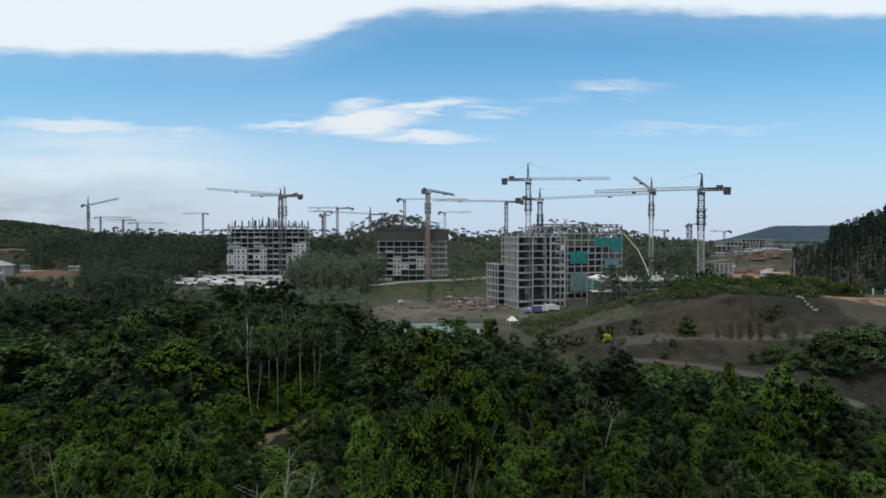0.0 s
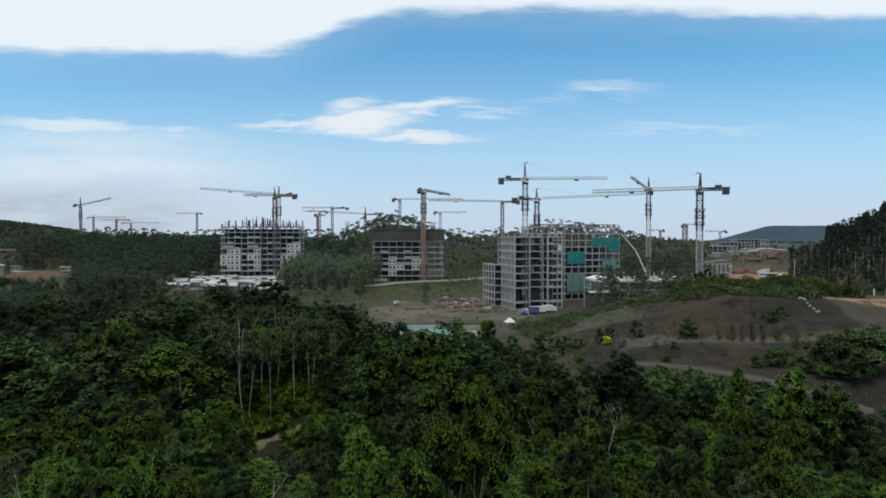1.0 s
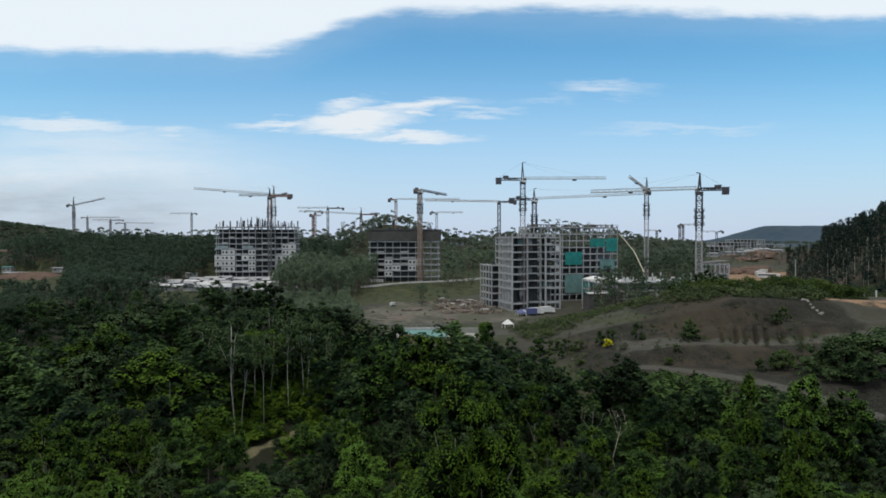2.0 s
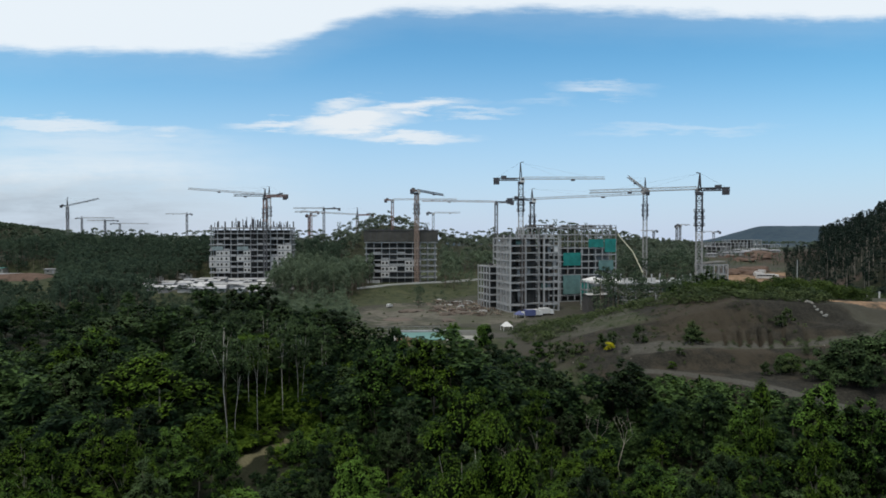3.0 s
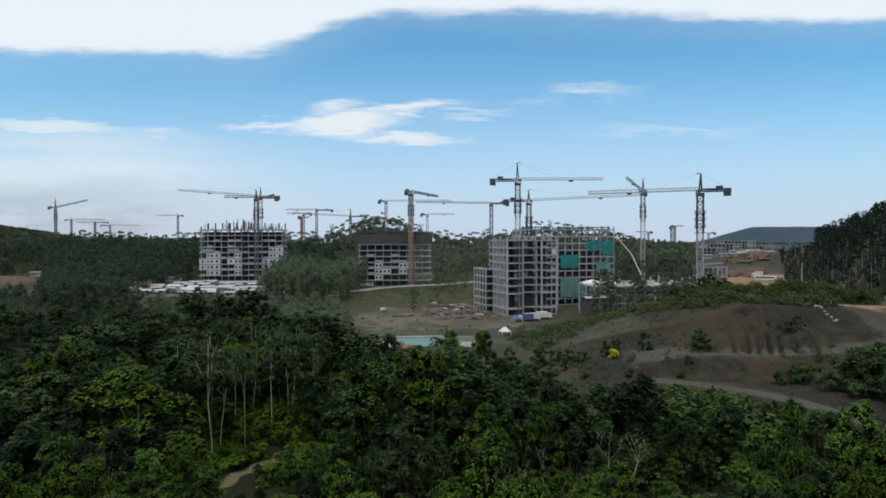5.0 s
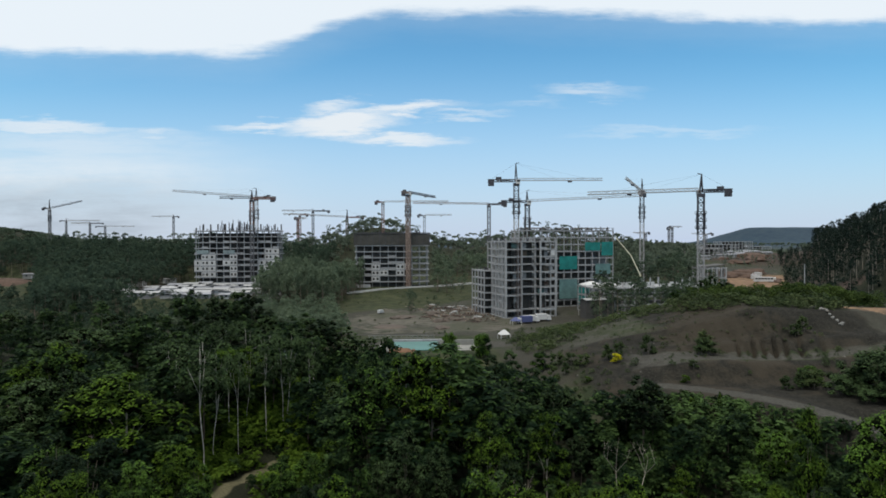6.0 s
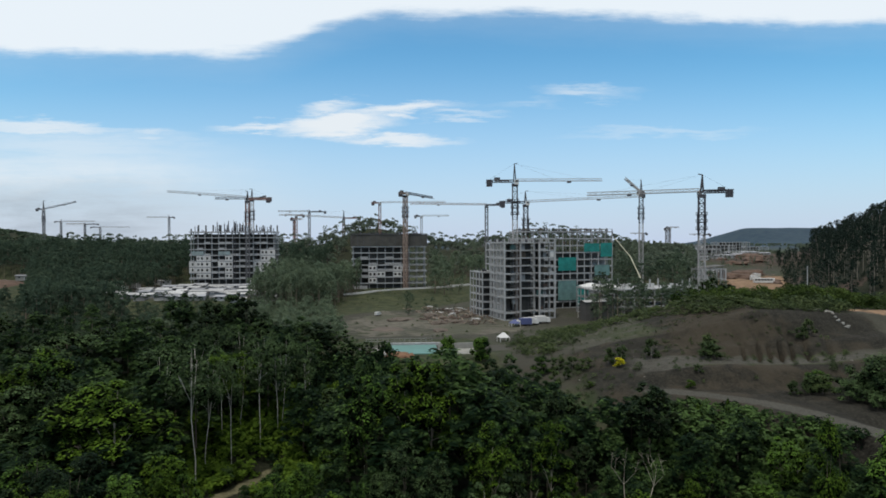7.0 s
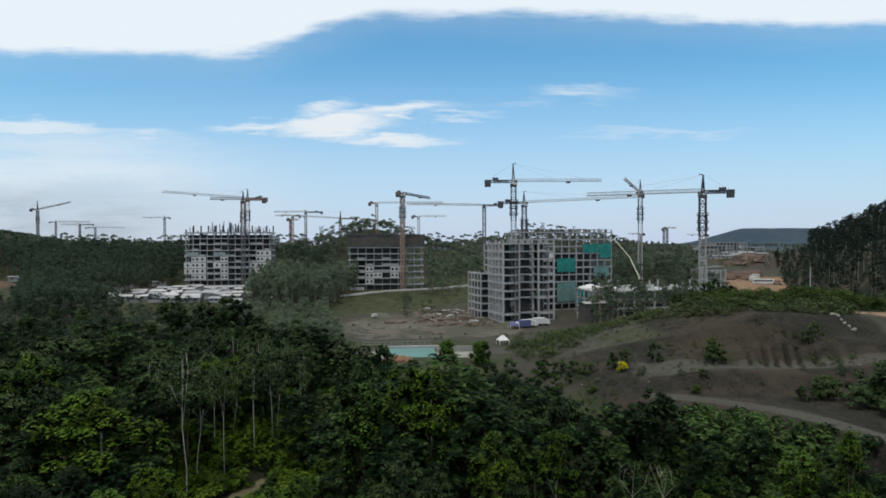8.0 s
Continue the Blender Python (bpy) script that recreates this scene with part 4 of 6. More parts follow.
def proto(kind, seed, per, size, h=12.0, clumps_most=40, limbs=0, sides=3, wild=0.4, up=0.7, low=0.25, out=1.2):
    """A tree one metre high as arrays, with few leaves, for masses."""
    rng = np.random.default_rng(seed)
    clumps, fork = crown_plan(rng, kind, h)
    clumps = clumps[:clumps_most]
    v, tris = leaf_cloud(rng, clumps, per, size, up=up, wild=wild, low=low, out=out)
    bv, bt = np.zeros((0, 3)), np.zeros((0, 3), int)
    if kind != "bush":
        s = trunk_shape(rng, clumps, fork, h, h * 0.015, limbs, sides)
        bv = np.array(s.v) / h
        bt = np.array([(f[0], f[i], f[i + 1]) for f in s.f for i in range(1, len(f) - 1)])
    return v / h, tris, (bv, bt)


REST = near_wood()


def rear_of_near_wood():
    rng = np.random.default_rng(8)
    protos = [proto(k, s, 28, 0.72, 13.0, 64, 0, 3, up=1.25, low=0.1, out=0.75) for k, s in (("round", 1), ("dark", 2), ("round", 3), ("round", 4), ("cone", 5))]
    spots = []
    for x, y in REST:
        z = float(height(x, y))
        top = min(canopy(x, y) + rng.normal() * 2.0, view_cap(x, y))
        spots.append((x, y, z, max(top - z, 3.5), int(rng.choice(5, p=[0.3, 0.3, 0.15, 0.13, 0.12])), rng.uniform(0, 6.3), rng.uniform(0.95, 1.3), np.clip(rng.normal(0.3, 0.2), 0, 0.65)))
    scatter("mixed_woodland", spots, protos, LEAF_WOOD, BARK_DARK, "mixed dark-green trees at the wood's far edge", "woodland")


rear_of_near_wood()


def wood_under_the_flight():
    """The wood goes on below and behind the place where the flight begins."""
    rng = np.random.default_rng(9)
    protos = [proto(k, s, 30, 0.55, 13.0, 34, 0, 3) for k, s in (("round", 71), ("dark", 72), ("round", 73))]
    spots = []
    for _ in range(4000):
        x, y = rng.uniform(-62, 62), rng.uniform(-45, 18)
        if len(spots) < 110 and free_spot(x, y, rng.uniform(7.5, 10.0)):
            z = float(height(x, y))
            spots.append((x, y, z, min(rng.uniform(8, 12), 19.5 - z if y > 12 else 12.0), int(rng.integers(3)), rng.uniform(0, 6.3), rng.uniform(1.0, 1.4), np.clip(rng.normal(0.45, 0.28), 0, 1)))
    scatter("dense_woodland", spots, protos, LEAF_WOOD, BARK_DARK, "mixed green trees of the wood's near end", "woodland")


wood_under_the_flight()


def undergrowth():
    """Low leaves and saplings between the near trees."""
    rng = np.random.default_rng(12)
    protos = [proto("bush", s, 12, 0.74, 4.0, 9) for s in (1, 2, 3)]
    spots = []
    while len(spots) < 900:
        y = rng.uniform(50, 215) if len(spots) < 600 else rng.uniform(80, 135)
        x = rng.uniform(-1, 1) * (20 + y * 0.75) if len(spots) < 600 else rng.uniform(18, 95)
        if y > wood_end(x) + 6 or float(near_line(x, y, ROAD)) < 4 or not off_path(x, y):
            continue
        spots.append((x, y, float(height(x, y)) - 0.2, rng.uniform(1.0, 2.8), int(rng.integers(3)), rng.uniform(0, 6.3), rng.uniform(0.9, 1.5), np.clip(rng.normal(0.15, 0.25), 0, 1)))
    for _ in range(420):
        x, y = rng.uniform(-62, 62), rng.uniform(-48, 50)
        spots.append((x, y, float(height(x, y)) - 0.2, rng.uniform(0.8, 2.2), int(rng.integers(3)), rng.uniform(0, 6.3), rng.uniform(1.0, 1.7), np.clip(rng.normal(0.3, 0.25), 0, 1)))
    for _ in range(150):
        x, y = rng.uniform(-44, -8), rng.uniform(148, 182)
        if float(near_line(x, y, PATHWAY)) > 3.0 and not in_glade(x, y) and y < wood_end(x) + 4:
            spots.append((x, y, float(height(x, y)) - 0.2, rng.uniform(4.0, 8.5), int(rng.integers(3)), rng.uniform(0, 6.3), rng.uniform(0.6, 0.9), np.clip(rng.normal(0.1, 0.2), 0, 1)))
    while len(spots) < 1800:
        x, y = rng.uniform(-16, 34), rng.uniform(46, 112)
        if float(near_line(x, y, PATHWAY)) > 2.0:
            spots.append((x, y, float(height(x, y)) - 0.2, rng.uniform(1.2, 3.0), int(rng.integers(3)), rng.uniform(0, 6.3), rng.uniform(0.9, 1.5), np.clip(rng.normal(0.2, 0.25), 0, 1)))
    while len(spots) < 2200:
        x = rng.uniform(30, 84)
        edge = float(np.interp(x, [q[0] for q in ROAD], [q[1] for q in ROAD]))
        ahead = rng.uniform(7, 34)
        y = edge - ahead
        spots.append((x, y, float(height(x, y)) - 0.2, rng.uniform(0.7, 1.0) * min(4.2, max(0.8, 3.6 + 0.25 * ahead - float(height(x, y)))), int(rng.integers(3)), rng.uniform(0, 6.3), rng.uniform(0.9, 1.5), np.clip(rng.normal(0.75, 0.3), 0, 1)))
    scatter("undergrowth", spots, protos, LEAF_WOOD, BARK, "tangled green undergrowth on the wood's floor", "undergrowth")
    spots = []
    for _ in range(300):
        a, r = rng.uniform(0, 6.3), math.sqrt(rng.uniform(0, 1.2))
        x, y = -33 + 14 * r * math.cos(a), 141 + 18 * r * math.sin(a)
        if off_path(x, y):
            spots.append((x, y, float(height(x, y)) - 0.2, rng.uniform(1.2, 4.2), int(rng.integers(3)), rng.uniform(0, 6.3), rng.uniform(0.9, 1.5), rng.uniform(0.3, 1.0)))
    for _ in range(150):
        x, y = rng.uniform(-50, -19), rng.uniform(146, 164)
        spots.append((x, y, float(height(x, y)) - 0.2, rng.uniform(2.8, 6.0), int(rng.integers(3)), rng.uniform(0, 6.3), rng.uniform(0.8, 1.2), rng.uniform(0.2, 1.0)))
    scatter("glade_undergrowth", spots, protos, LEAF_FRESH, BARK, "fresh green bushes along the earth path", "undergrowth")


undergrowth()


def mass(name, seed, count, region, tall, protos, leaf, label, gap=0.0, tint=(0.45, 0.28), bark=None, wide=(0.85, 1.35)):
    rng = np.random.default_rng(seed)
    spots, tries = [], 0
    cells = set()
    while len(spots) < count and tries < count * 40:
        tries += 1
        got = region(rng)
        if got is None:
            continue
        x, y = got
        if gap:
            cell = (int(x / gap), int(y / gap))
            if cell in cells:
                continue
            cells.add(cell)
        h = rng.uniform(*tall)
        spots.append((x, y, float(height(x, y)) - 0.3, h, int(rng.integers(len(protos))), rng.uniform(0, 6.3), rng.uniform(*wide), np.clip(rng.normal(*tint), 0, 1)))
    return scatter(name, spots, protos, leaf, bark or BARK_DARK, label, "woodland")


def within(x0, x1, y0, y1, keep):
    def pick(rng):
        x, y = rng.uniform(x0, x1), rng.uniform(y0, y1)
        return (x, y) if keep(x, y) else None
    return pick


def woods():
    mid = [proto(k, s, 13, 1.45, 15.0, 18, 0, wild=0.8) for k, s in (("slender", 11), ("dark", 12), ("cone", 13), ("tall", 14), ("slender", 15), ("cone", 16))]
    hill = [proto(k, s, 12, 1.2, 18.0, 18, 0, wild=0.7) for k, s in (("slender", 61), ("cone", 62), ("slender", 63), ("tall", 64), ("cone", 65))]
    stand = [proto(k, s, 21, 0.86, 17.0, 18, 0, wild=0.8) for k, s in (("slender", 81), ("tall", 82), ("slender", 83), ("cone", 84))]
    loose = [proto(k, s, 11, 1.18, 16.0, 18, 0, wild=0.8) for k, s in (("slender", 111), ("slender", 112), ("cone", 113), ("tall", 114), ("dark", 115))]
    slim = [proto(k, s, 26, 0.6, 15.0, 18, 0, wild=0.8) for k, s in (("slender", 51), ("tall", 52), ("slender", 53))]
    far = [proto(k, s, 9, 2.5, 15.0, 12, 0, wild=0.8) for k, s in (("round", 21), ("tall", 22), ("dark", 24))]
    ridge = [proto("umbrella", s, 32, 0.85, 17.0, 12, 3) for s in (31, 32, 33, 34)] + [proto("tall", 35, 26, 0.8, 17.0, 18, 3)]

    def bare(x, y):
        return any(math.hypot((x - bx) / rx, (y - by) / ry) < 1.0 for bx, by, rx, ry in BARE_SLOPES)

    def left(x, y):
        if -172 < x < -75 and 325 < y < 490:
            return False
        if x / y > -0.44 and y < 350 or x / y < -0.59 and y < 480:
            return False
        return x < -75 and not (math.hypot((x + 312) / 42, (y - 440) / 46) < 1) and math.hypot((x + 78) / 22, (y - 235) / 14) > 1

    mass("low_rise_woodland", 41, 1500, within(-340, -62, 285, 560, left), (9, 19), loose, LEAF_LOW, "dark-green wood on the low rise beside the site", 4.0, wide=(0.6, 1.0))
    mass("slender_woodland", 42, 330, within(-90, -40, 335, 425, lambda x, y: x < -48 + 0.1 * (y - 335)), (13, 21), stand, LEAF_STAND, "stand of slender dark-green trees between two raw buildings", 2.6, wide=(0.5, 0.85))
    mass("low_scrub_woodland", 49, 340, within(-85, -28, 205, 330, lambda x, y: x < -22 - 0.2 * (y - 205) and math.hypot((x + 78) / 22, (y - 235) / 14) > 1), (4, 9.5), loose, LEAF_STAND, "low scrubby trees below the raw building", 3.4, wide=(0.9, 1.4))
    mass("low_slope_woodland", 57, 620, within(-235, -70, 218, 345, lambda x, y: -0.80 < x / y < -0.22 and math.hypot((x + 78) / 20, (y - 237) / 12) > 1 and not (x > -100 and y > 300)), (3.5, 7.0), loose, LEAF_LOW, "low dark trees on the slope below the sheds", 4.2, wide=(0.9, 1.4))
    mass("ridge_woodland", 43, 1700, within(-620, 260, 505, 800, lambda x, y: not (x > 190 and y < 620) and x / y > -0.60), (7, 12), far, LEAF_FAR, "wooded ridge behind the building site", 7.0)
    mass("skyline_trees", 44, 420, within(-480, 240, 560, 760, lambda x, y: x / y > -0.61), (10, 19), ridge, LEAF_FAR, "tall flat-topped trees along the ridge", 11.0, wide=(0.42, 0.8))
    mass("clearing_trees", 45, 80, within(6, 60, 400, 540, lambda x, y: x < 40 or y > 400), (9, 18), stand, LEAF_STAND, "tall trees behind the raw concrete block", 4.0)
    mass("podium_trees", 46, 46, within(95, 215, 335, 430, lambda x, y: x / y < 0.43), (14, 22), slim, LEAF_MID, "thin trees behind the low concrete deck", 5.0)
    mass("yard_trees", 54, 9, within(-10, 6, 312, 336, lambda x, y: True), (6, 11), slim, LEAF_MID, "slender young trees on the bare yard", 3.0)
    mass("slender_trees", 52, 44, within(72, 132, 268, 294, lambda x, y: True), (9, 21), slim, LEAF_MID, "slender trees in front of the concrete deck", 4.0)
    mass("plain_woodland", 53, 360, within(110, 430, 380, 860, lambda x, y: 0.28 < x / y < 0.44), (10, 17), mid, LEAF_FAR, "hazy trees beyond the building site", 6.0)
    mass("hillside_woodland", 47, 1000, within(190, 560, 285, 680, lambda x, y: 0.635 < x / y < 0.95 and not bare(x, y)), (9, 25), hill, LEAF_HILL, "tall dark wood on the hillside", 6.5, (0.3, 0.22), bark=BARK, wide=(0.45, 0.8))
    low = [proto(k, s, 20, 0.9, 9.0, 14, 0, wild=0.8) for k, s in (("round", 91), ("cone", 92), ("slender", 93))]
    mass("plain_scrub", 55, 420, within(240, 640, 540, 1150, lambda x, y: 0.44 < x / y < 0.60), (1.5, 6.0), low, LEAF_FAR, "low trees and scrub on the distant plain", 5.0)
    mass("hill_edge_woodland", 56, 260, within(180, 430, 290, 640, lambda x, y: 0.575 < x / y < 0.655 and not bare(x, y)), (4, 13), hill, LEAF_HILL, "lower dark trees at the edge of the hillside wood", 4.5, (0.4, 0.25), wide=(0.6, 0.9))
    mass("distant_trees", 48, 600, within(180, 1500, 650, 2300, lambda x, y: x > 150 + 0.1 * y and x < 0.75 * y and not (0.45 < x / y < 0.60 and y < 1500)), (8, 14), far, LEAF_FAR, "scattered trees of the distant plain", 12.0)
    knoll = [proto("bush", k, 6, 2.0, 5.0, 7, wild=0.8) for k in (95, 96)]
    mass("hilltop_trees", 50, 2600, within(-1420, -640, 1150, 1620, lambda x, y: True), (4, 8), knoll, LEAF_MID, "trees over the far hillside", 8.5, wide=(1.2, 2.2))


woods()


def low_growth():
    """Bushes of the yards, of the house's plot and of the wooded hill's foot."""
    protos = [proto("bush", s, 18, 0.8, 4.0, 10, wild=0.7) for s in (7, 8, 9)]
    mass("plot_bushes", 71, 260, within(-330, -200, 285, 415, lambda x, y: x / y < -0.585), (2.5, 6.0), protos, LEAF_LOW, "low dark bushes round the white house", 3.5)
    mass("hill_foot_bushes", 72, 240, within(130, 250, 235, 330, lambda x, y: 0.5 < x / y < 0.78 and math.hypot((x - 140) / 26, (y - 187) / 11) > 1), (1.5, 4.0), protos, LEAF_HILL, "dark bushes at the foot of the wooded hill", 3.0)
    mass("yard_weeds", 73, 45, within(-48, 34, 228, 350, lambda x, y: wave(x, y, 11, 4.0) < -0.05), (0.3, 1.3), protos, LEAF_SCRUB, "weeds on the bare building yard", 2.0)
    mass("slope_weeds", 74, 110, within(-60, 25, 350, 415, lambda x, y: True), (0.3, 0.9), protos, LEAF_SCRUB, "rough weeds on the grassy slope", 3.0, wide=(1.4, 2.6))


low_growth()


def scrub_rim(x):
    """How far ahead the weeds of the mound's top begin."""
    return float(np.interp(x, [24, 34, 40, 54, 67, 86, 105, 150], [194, 197, 203, 209, 204, 183, 182, 190]))


def scrub():
    """Weeds and bushes over the mound, and single bushes on its terrace."""
    rng = np.random.default_rng(61)
    protos = [proto("bush", s, 10, 0.60, 4.0, 11, wild=0.9) for s in (4, 5, 6)]
    spots = []
    while len(spots) < 860:
        x, y = rng.uniform(24, 185), rng.uniform(165, 262)
        rim = scrub_rim(x)
        if y < rim or x > 116 and y < 234 and rng.uniform() < 0.75 or math.hypot((x - 140) / 26, (y - 187) / 11) < 1 or (x < 34 and y > 240):
            continue
        if rng.uniform() < 0.6 and y > rim + 26 or wave(x, y, 8, 2.6) < rng.uniform(-0.8, 0.0):
            continue
        spots.append((x, y, float(height(x, y)) - 0.2, min(rng.uniform(0.7, 4.4), rng.uniform(0.7, 4.4)) * float(np.interp(x, [66, 100], [0.5, 1.0])), int(rng.integers(3)), rng.uniform(0, 6.3), rng.uniform(1.1, 2.2), np.clip(rng.normal(0.4, 0.28), 0, 1)))
    lush, fine = [], [proto("bush", k, 34, 0.32, 4.0, 12, wild=0.9) for k in (14, 15, 16)]
    for _ in range(170):
        x, y = rng.uniform(86, 136), rng.uniform(196, 226)
        tall = rng.uniform(2.2, 5.0) + 1.6 * bump_at(x, y, 116, 210, 16, 30)
        lush.append((x, y, float(height(x, y)) - 0.2, float(tall), int(rng.integers(3)), rng.uniform(0, 6.3), rng.uniform(0.9, 1.5), np.clip(rng.normal(0.5, 0.3), 0, 1)))
    scatter("crest_bushes", lush, fine, LEAF_CREST, BARK, "fresh green bushes on the mound's crest", "bushes")
    while len(spots) < 1500:
        x = rng.uniform(28, 122)
        y = scrub_rim(x) + rng.uniform(-3, 22)
        if math.hypot((x - 140) / 26, (y - 187) / 11) < 1:
            continue
        spots.append((x, y, float(height(x, y)) - 0.2, rng.uniform(0.5, 1.1) * (1.0 if rng.uniform() < 0.7 else 2.4), int(rng.integers(3)), rng.uniform(0, 6.3), rng.uniform(1.3, 2.4), np.clip(rng.normal(0.6, 0.28), 0, 1)))
    while len(spots) < 1900:
        x, y = rng.uniform(34, 88), rng.uniform(170, 208)
        spots.append((x, y, float(height(x, y)) - 0.1, rng.uniform(0.25, 0.7), int(rng.integers(3)), rng.uniform(0, 6.3), rng.uniform(1.0, 2.4), np.clip(rng.normal(0.5, 0.28), 0, 1)))
    while len(spots) < 2040:
        x, y = rng.uniform(26, 100), rng.uniform(149, 172)
        if rng.uniform() < 0.75 and not (x < 48 or x > 86):
            continue
        spots.append((x, y, float(height(x, y)) - 0.15, rng.uniform(0.5, 1.5), int(rng.integers(3)), rng.uniform(0, 6.3), rng.uniform(0.9, 1.5), np.clip(rng.normal(0.4, 0.28), 0, 1)))
    scatter("mound_scrub", spots, protos, LEAF_SCRUB, BARK, "green weeds and bushes over the dug mound", "scrub")
    for seed, x, y, tall, wide in ((2, 53.4, 168, 5.4, 0.7), (3, 43.2, 169, 4.6, 0.75), (1, 46.4, 168.4, 4.2, 0.8), (2, 30.5, 170, 3.8, 0.8), (3, 33.4, 171, 3.4, 0.8), (3, 64, 162, 4.2, 1.5), (1, 66.5, 163, 3.4, 1.3), (3, 66, 166, 5.2, 0.8), (1, 94, 170, 4.2, 0.8), (2, 90.5, 168, 3.6, 0.8), (1, 73.1, 143, 3.2, 0.9), (3, 75.5, 142, 4.0, 0.9), (2, 77.5, 141, 4.2, 1.0),
                                   (1, 38.5, 171.5, 3.2, 1.2), (2, 57.5, 152, 1.5, 1.0), (2, 36, 175, 3.6, 1.2), (1, 33, 178, 3.8, 1.2)):
        plant("shrub", seed, x, y, float(height(x, y)) + tall, seed * 77 + x, wide)
    for kind, seed, x, y, top in (("dark", 2, 100, 236, 21.5), ("round", 3, 104, 240, 22.5), ("dark", 1, 96, 239, 19.5), ("dark", 4, 108, 238, 21), ("round", 2, 92, 243, 17)):
        plant(kind, seed, x, y, top, seed * 50 + x, 0.9)
    for x, y, tall in ((44.2, 164.5, 2.3), (36, 160, 1.6), (31, 148, 2.0), (32.4, 149, 1.7), (54, 148.5, 1.9)):
        crown, trunk, h = tree_template("bush", 2)
        yellow = crown.copy()
        yellow.materials[0] = LEAF_YELLOW if tall > 2 else LEAF_BRIGHT
        ob = thing("bush", (x, y, float(height(x, y))), 20, "bright yellow bush on the dark soil terrace" if tall > 2 else "small yellow-green bush on the dark soil bank", "bush")
        ob.scale = (tall / h * 1.2, tall / h * 1.2, tall / h)
        part("trunk", trunk, ob)
        part("crown", yellow, ob)


scrub()


def dead_tree(x, y, top, seed, slim=1.0):
    """A bare stem that parts into a few bent limbs with thin twigs."""
    rng = np.random.default_rng(seed)
    z = float(height(x, y))
    h = top - z
    ob = thing("dead_tree", (x, y, z), 0, "bare dead tree with pale bent branches", "tree", "trees of the near wood")
    s, fork = Shape(), h * rng.uniform(0.6, 0.72)
    bend = rng.normal(size=2) * h * 0.03
    s.tube([(0, 0, -0.6), (bend[0], bend[1], fork * 0.5), (0, 0, fork)], [0.11 * slim, 0.085 * slim, 0.07 * slim], 6)
    for k in range(4):
        a, out = k * 1.6 + rng.uniform(0, 1.2), h * rng.uniform(0.05, 0.12)
        c, d = math.cos(a), math.sin(a)
        z1, z2 = fork + (h - fork) * rng.uniform(0.3, 0.5), fork + (h - fork) * rng.uniform(0.65, 1.0)
        s.tube([(0, 0, fork - 0.2), (out * c, out * d, z1), (out * c * 1.1 + bend[0], out * d * 1.1, z2)], [0.055 * slim, 0.036 * slim, 0.014 * slim], 5)
        for _ in range(4):
            b, far, at = rng.uniform(0, 6.3), h * rng.uniform(0.03, 0.08), rng.uniform(0.0, 0.8)
            foot = (out * c * (1 + 0.1 * at) + bend[0] * at, out * d * (1 + 0.1 * at), z1 + (z2 - z1) * at)
            s.tube([foot, (foot[0] + far * math.cos(b), foot[1] + far * math.sin(b), foot[2] + h * rng.uniform(0.01, 0.06))], [0.022 * slim, 0.008 * slim], 4)
    part("trunk", s.mesh("trunk", BARK, True), ob)


for dx, dy, dtop, dseed in ((23.8, 101.4, 8.6, 1), (29.2, 105, 7.2, 3), (44.1, 76.8, 7.5, 5), (-27, 42.5, 20.2, 2), (-7.2, 27.2, 25.3, 7), (9, 92, 7.5, 6)):
    dead_tree(dx, dy, dtop, dseed, 0.45 if dy < 95 else 0.6)


# ---- raw concrete buildings ----
def slab_mesh(u0, u1, v0, v1, deep=0.26, beam=0.34):
    s = Shape()
    s.box((u0 + u1) / 2, (v0 + v1) / 2, -deep / 2, u1 - u0, v1 - v0, deep)
    for v in (v0 + 0.2, v1 - 0.2):
        s.box((u0 + u1) / 2, v, -deep - beam / 2, u1 - u0 - 0.1, 0.36, beam)
    for u in (u0 + 0.2, u1 - 0.2):
        s.box(u, (v0 + v1) / 2, -deep - beam / 2, 0.36, v1 - v0 - 0.9, beam)
    return s.mesh("floor_slab", CONCRETE)


def evenly(a, b, gap):
    n = max(1, round((b - a) / gap))
    return [a + (b - a) * i / n for i in range(n + 1)]


def wing(ob, u0, u1, v0, v1, floors, storey, gap, open_top=0, core=True, z0=0.0, thick=0.5, set_in=0.0, gap_v=None, skip=(), deep=0.55):
    """A block of slabs on columns; open_top: top storeys that have columns and beams but no core."""
    slab = slab_mesh(u0, u1, v0, v1)
    for k in range(floors + 1):
        if k in skip:
            continue
        part("floor_slab", slab, ob, (0, 0, z0 + k * storey + (0.1 if k == 0 else 0.0)))
    tall = floors * storey
    column = Shape().box(0, 0, tall / 2, thick, thick, tall + 0.6).mesh("column", CONCRETE)
    inset = thick / 2 - 0.06 + set_in
    us, vs = evenly(u0 + inset, u1 - inset, gap), evenly(v0 + inset, v1 - inset, gap_v or gap)
    for i, u in enumerate(us):
        for j, v in enumerate(vs):
            if i in (0, len(us) - 1) or j in (0, len(vs) - 1):
                part("column", column, ob, (u, v, z0))
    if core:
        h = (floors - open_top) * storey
        # coloured near black so that the bays read as shaded rooms
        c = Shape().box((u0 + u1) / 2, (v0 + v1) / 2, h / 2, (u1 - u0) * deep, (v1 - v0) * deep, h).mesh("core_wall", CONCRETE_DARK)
        part("core_wall", c, ob, (0, 0, z0), "inner walls coloured dark for the rooms' shade")
    return us, vs


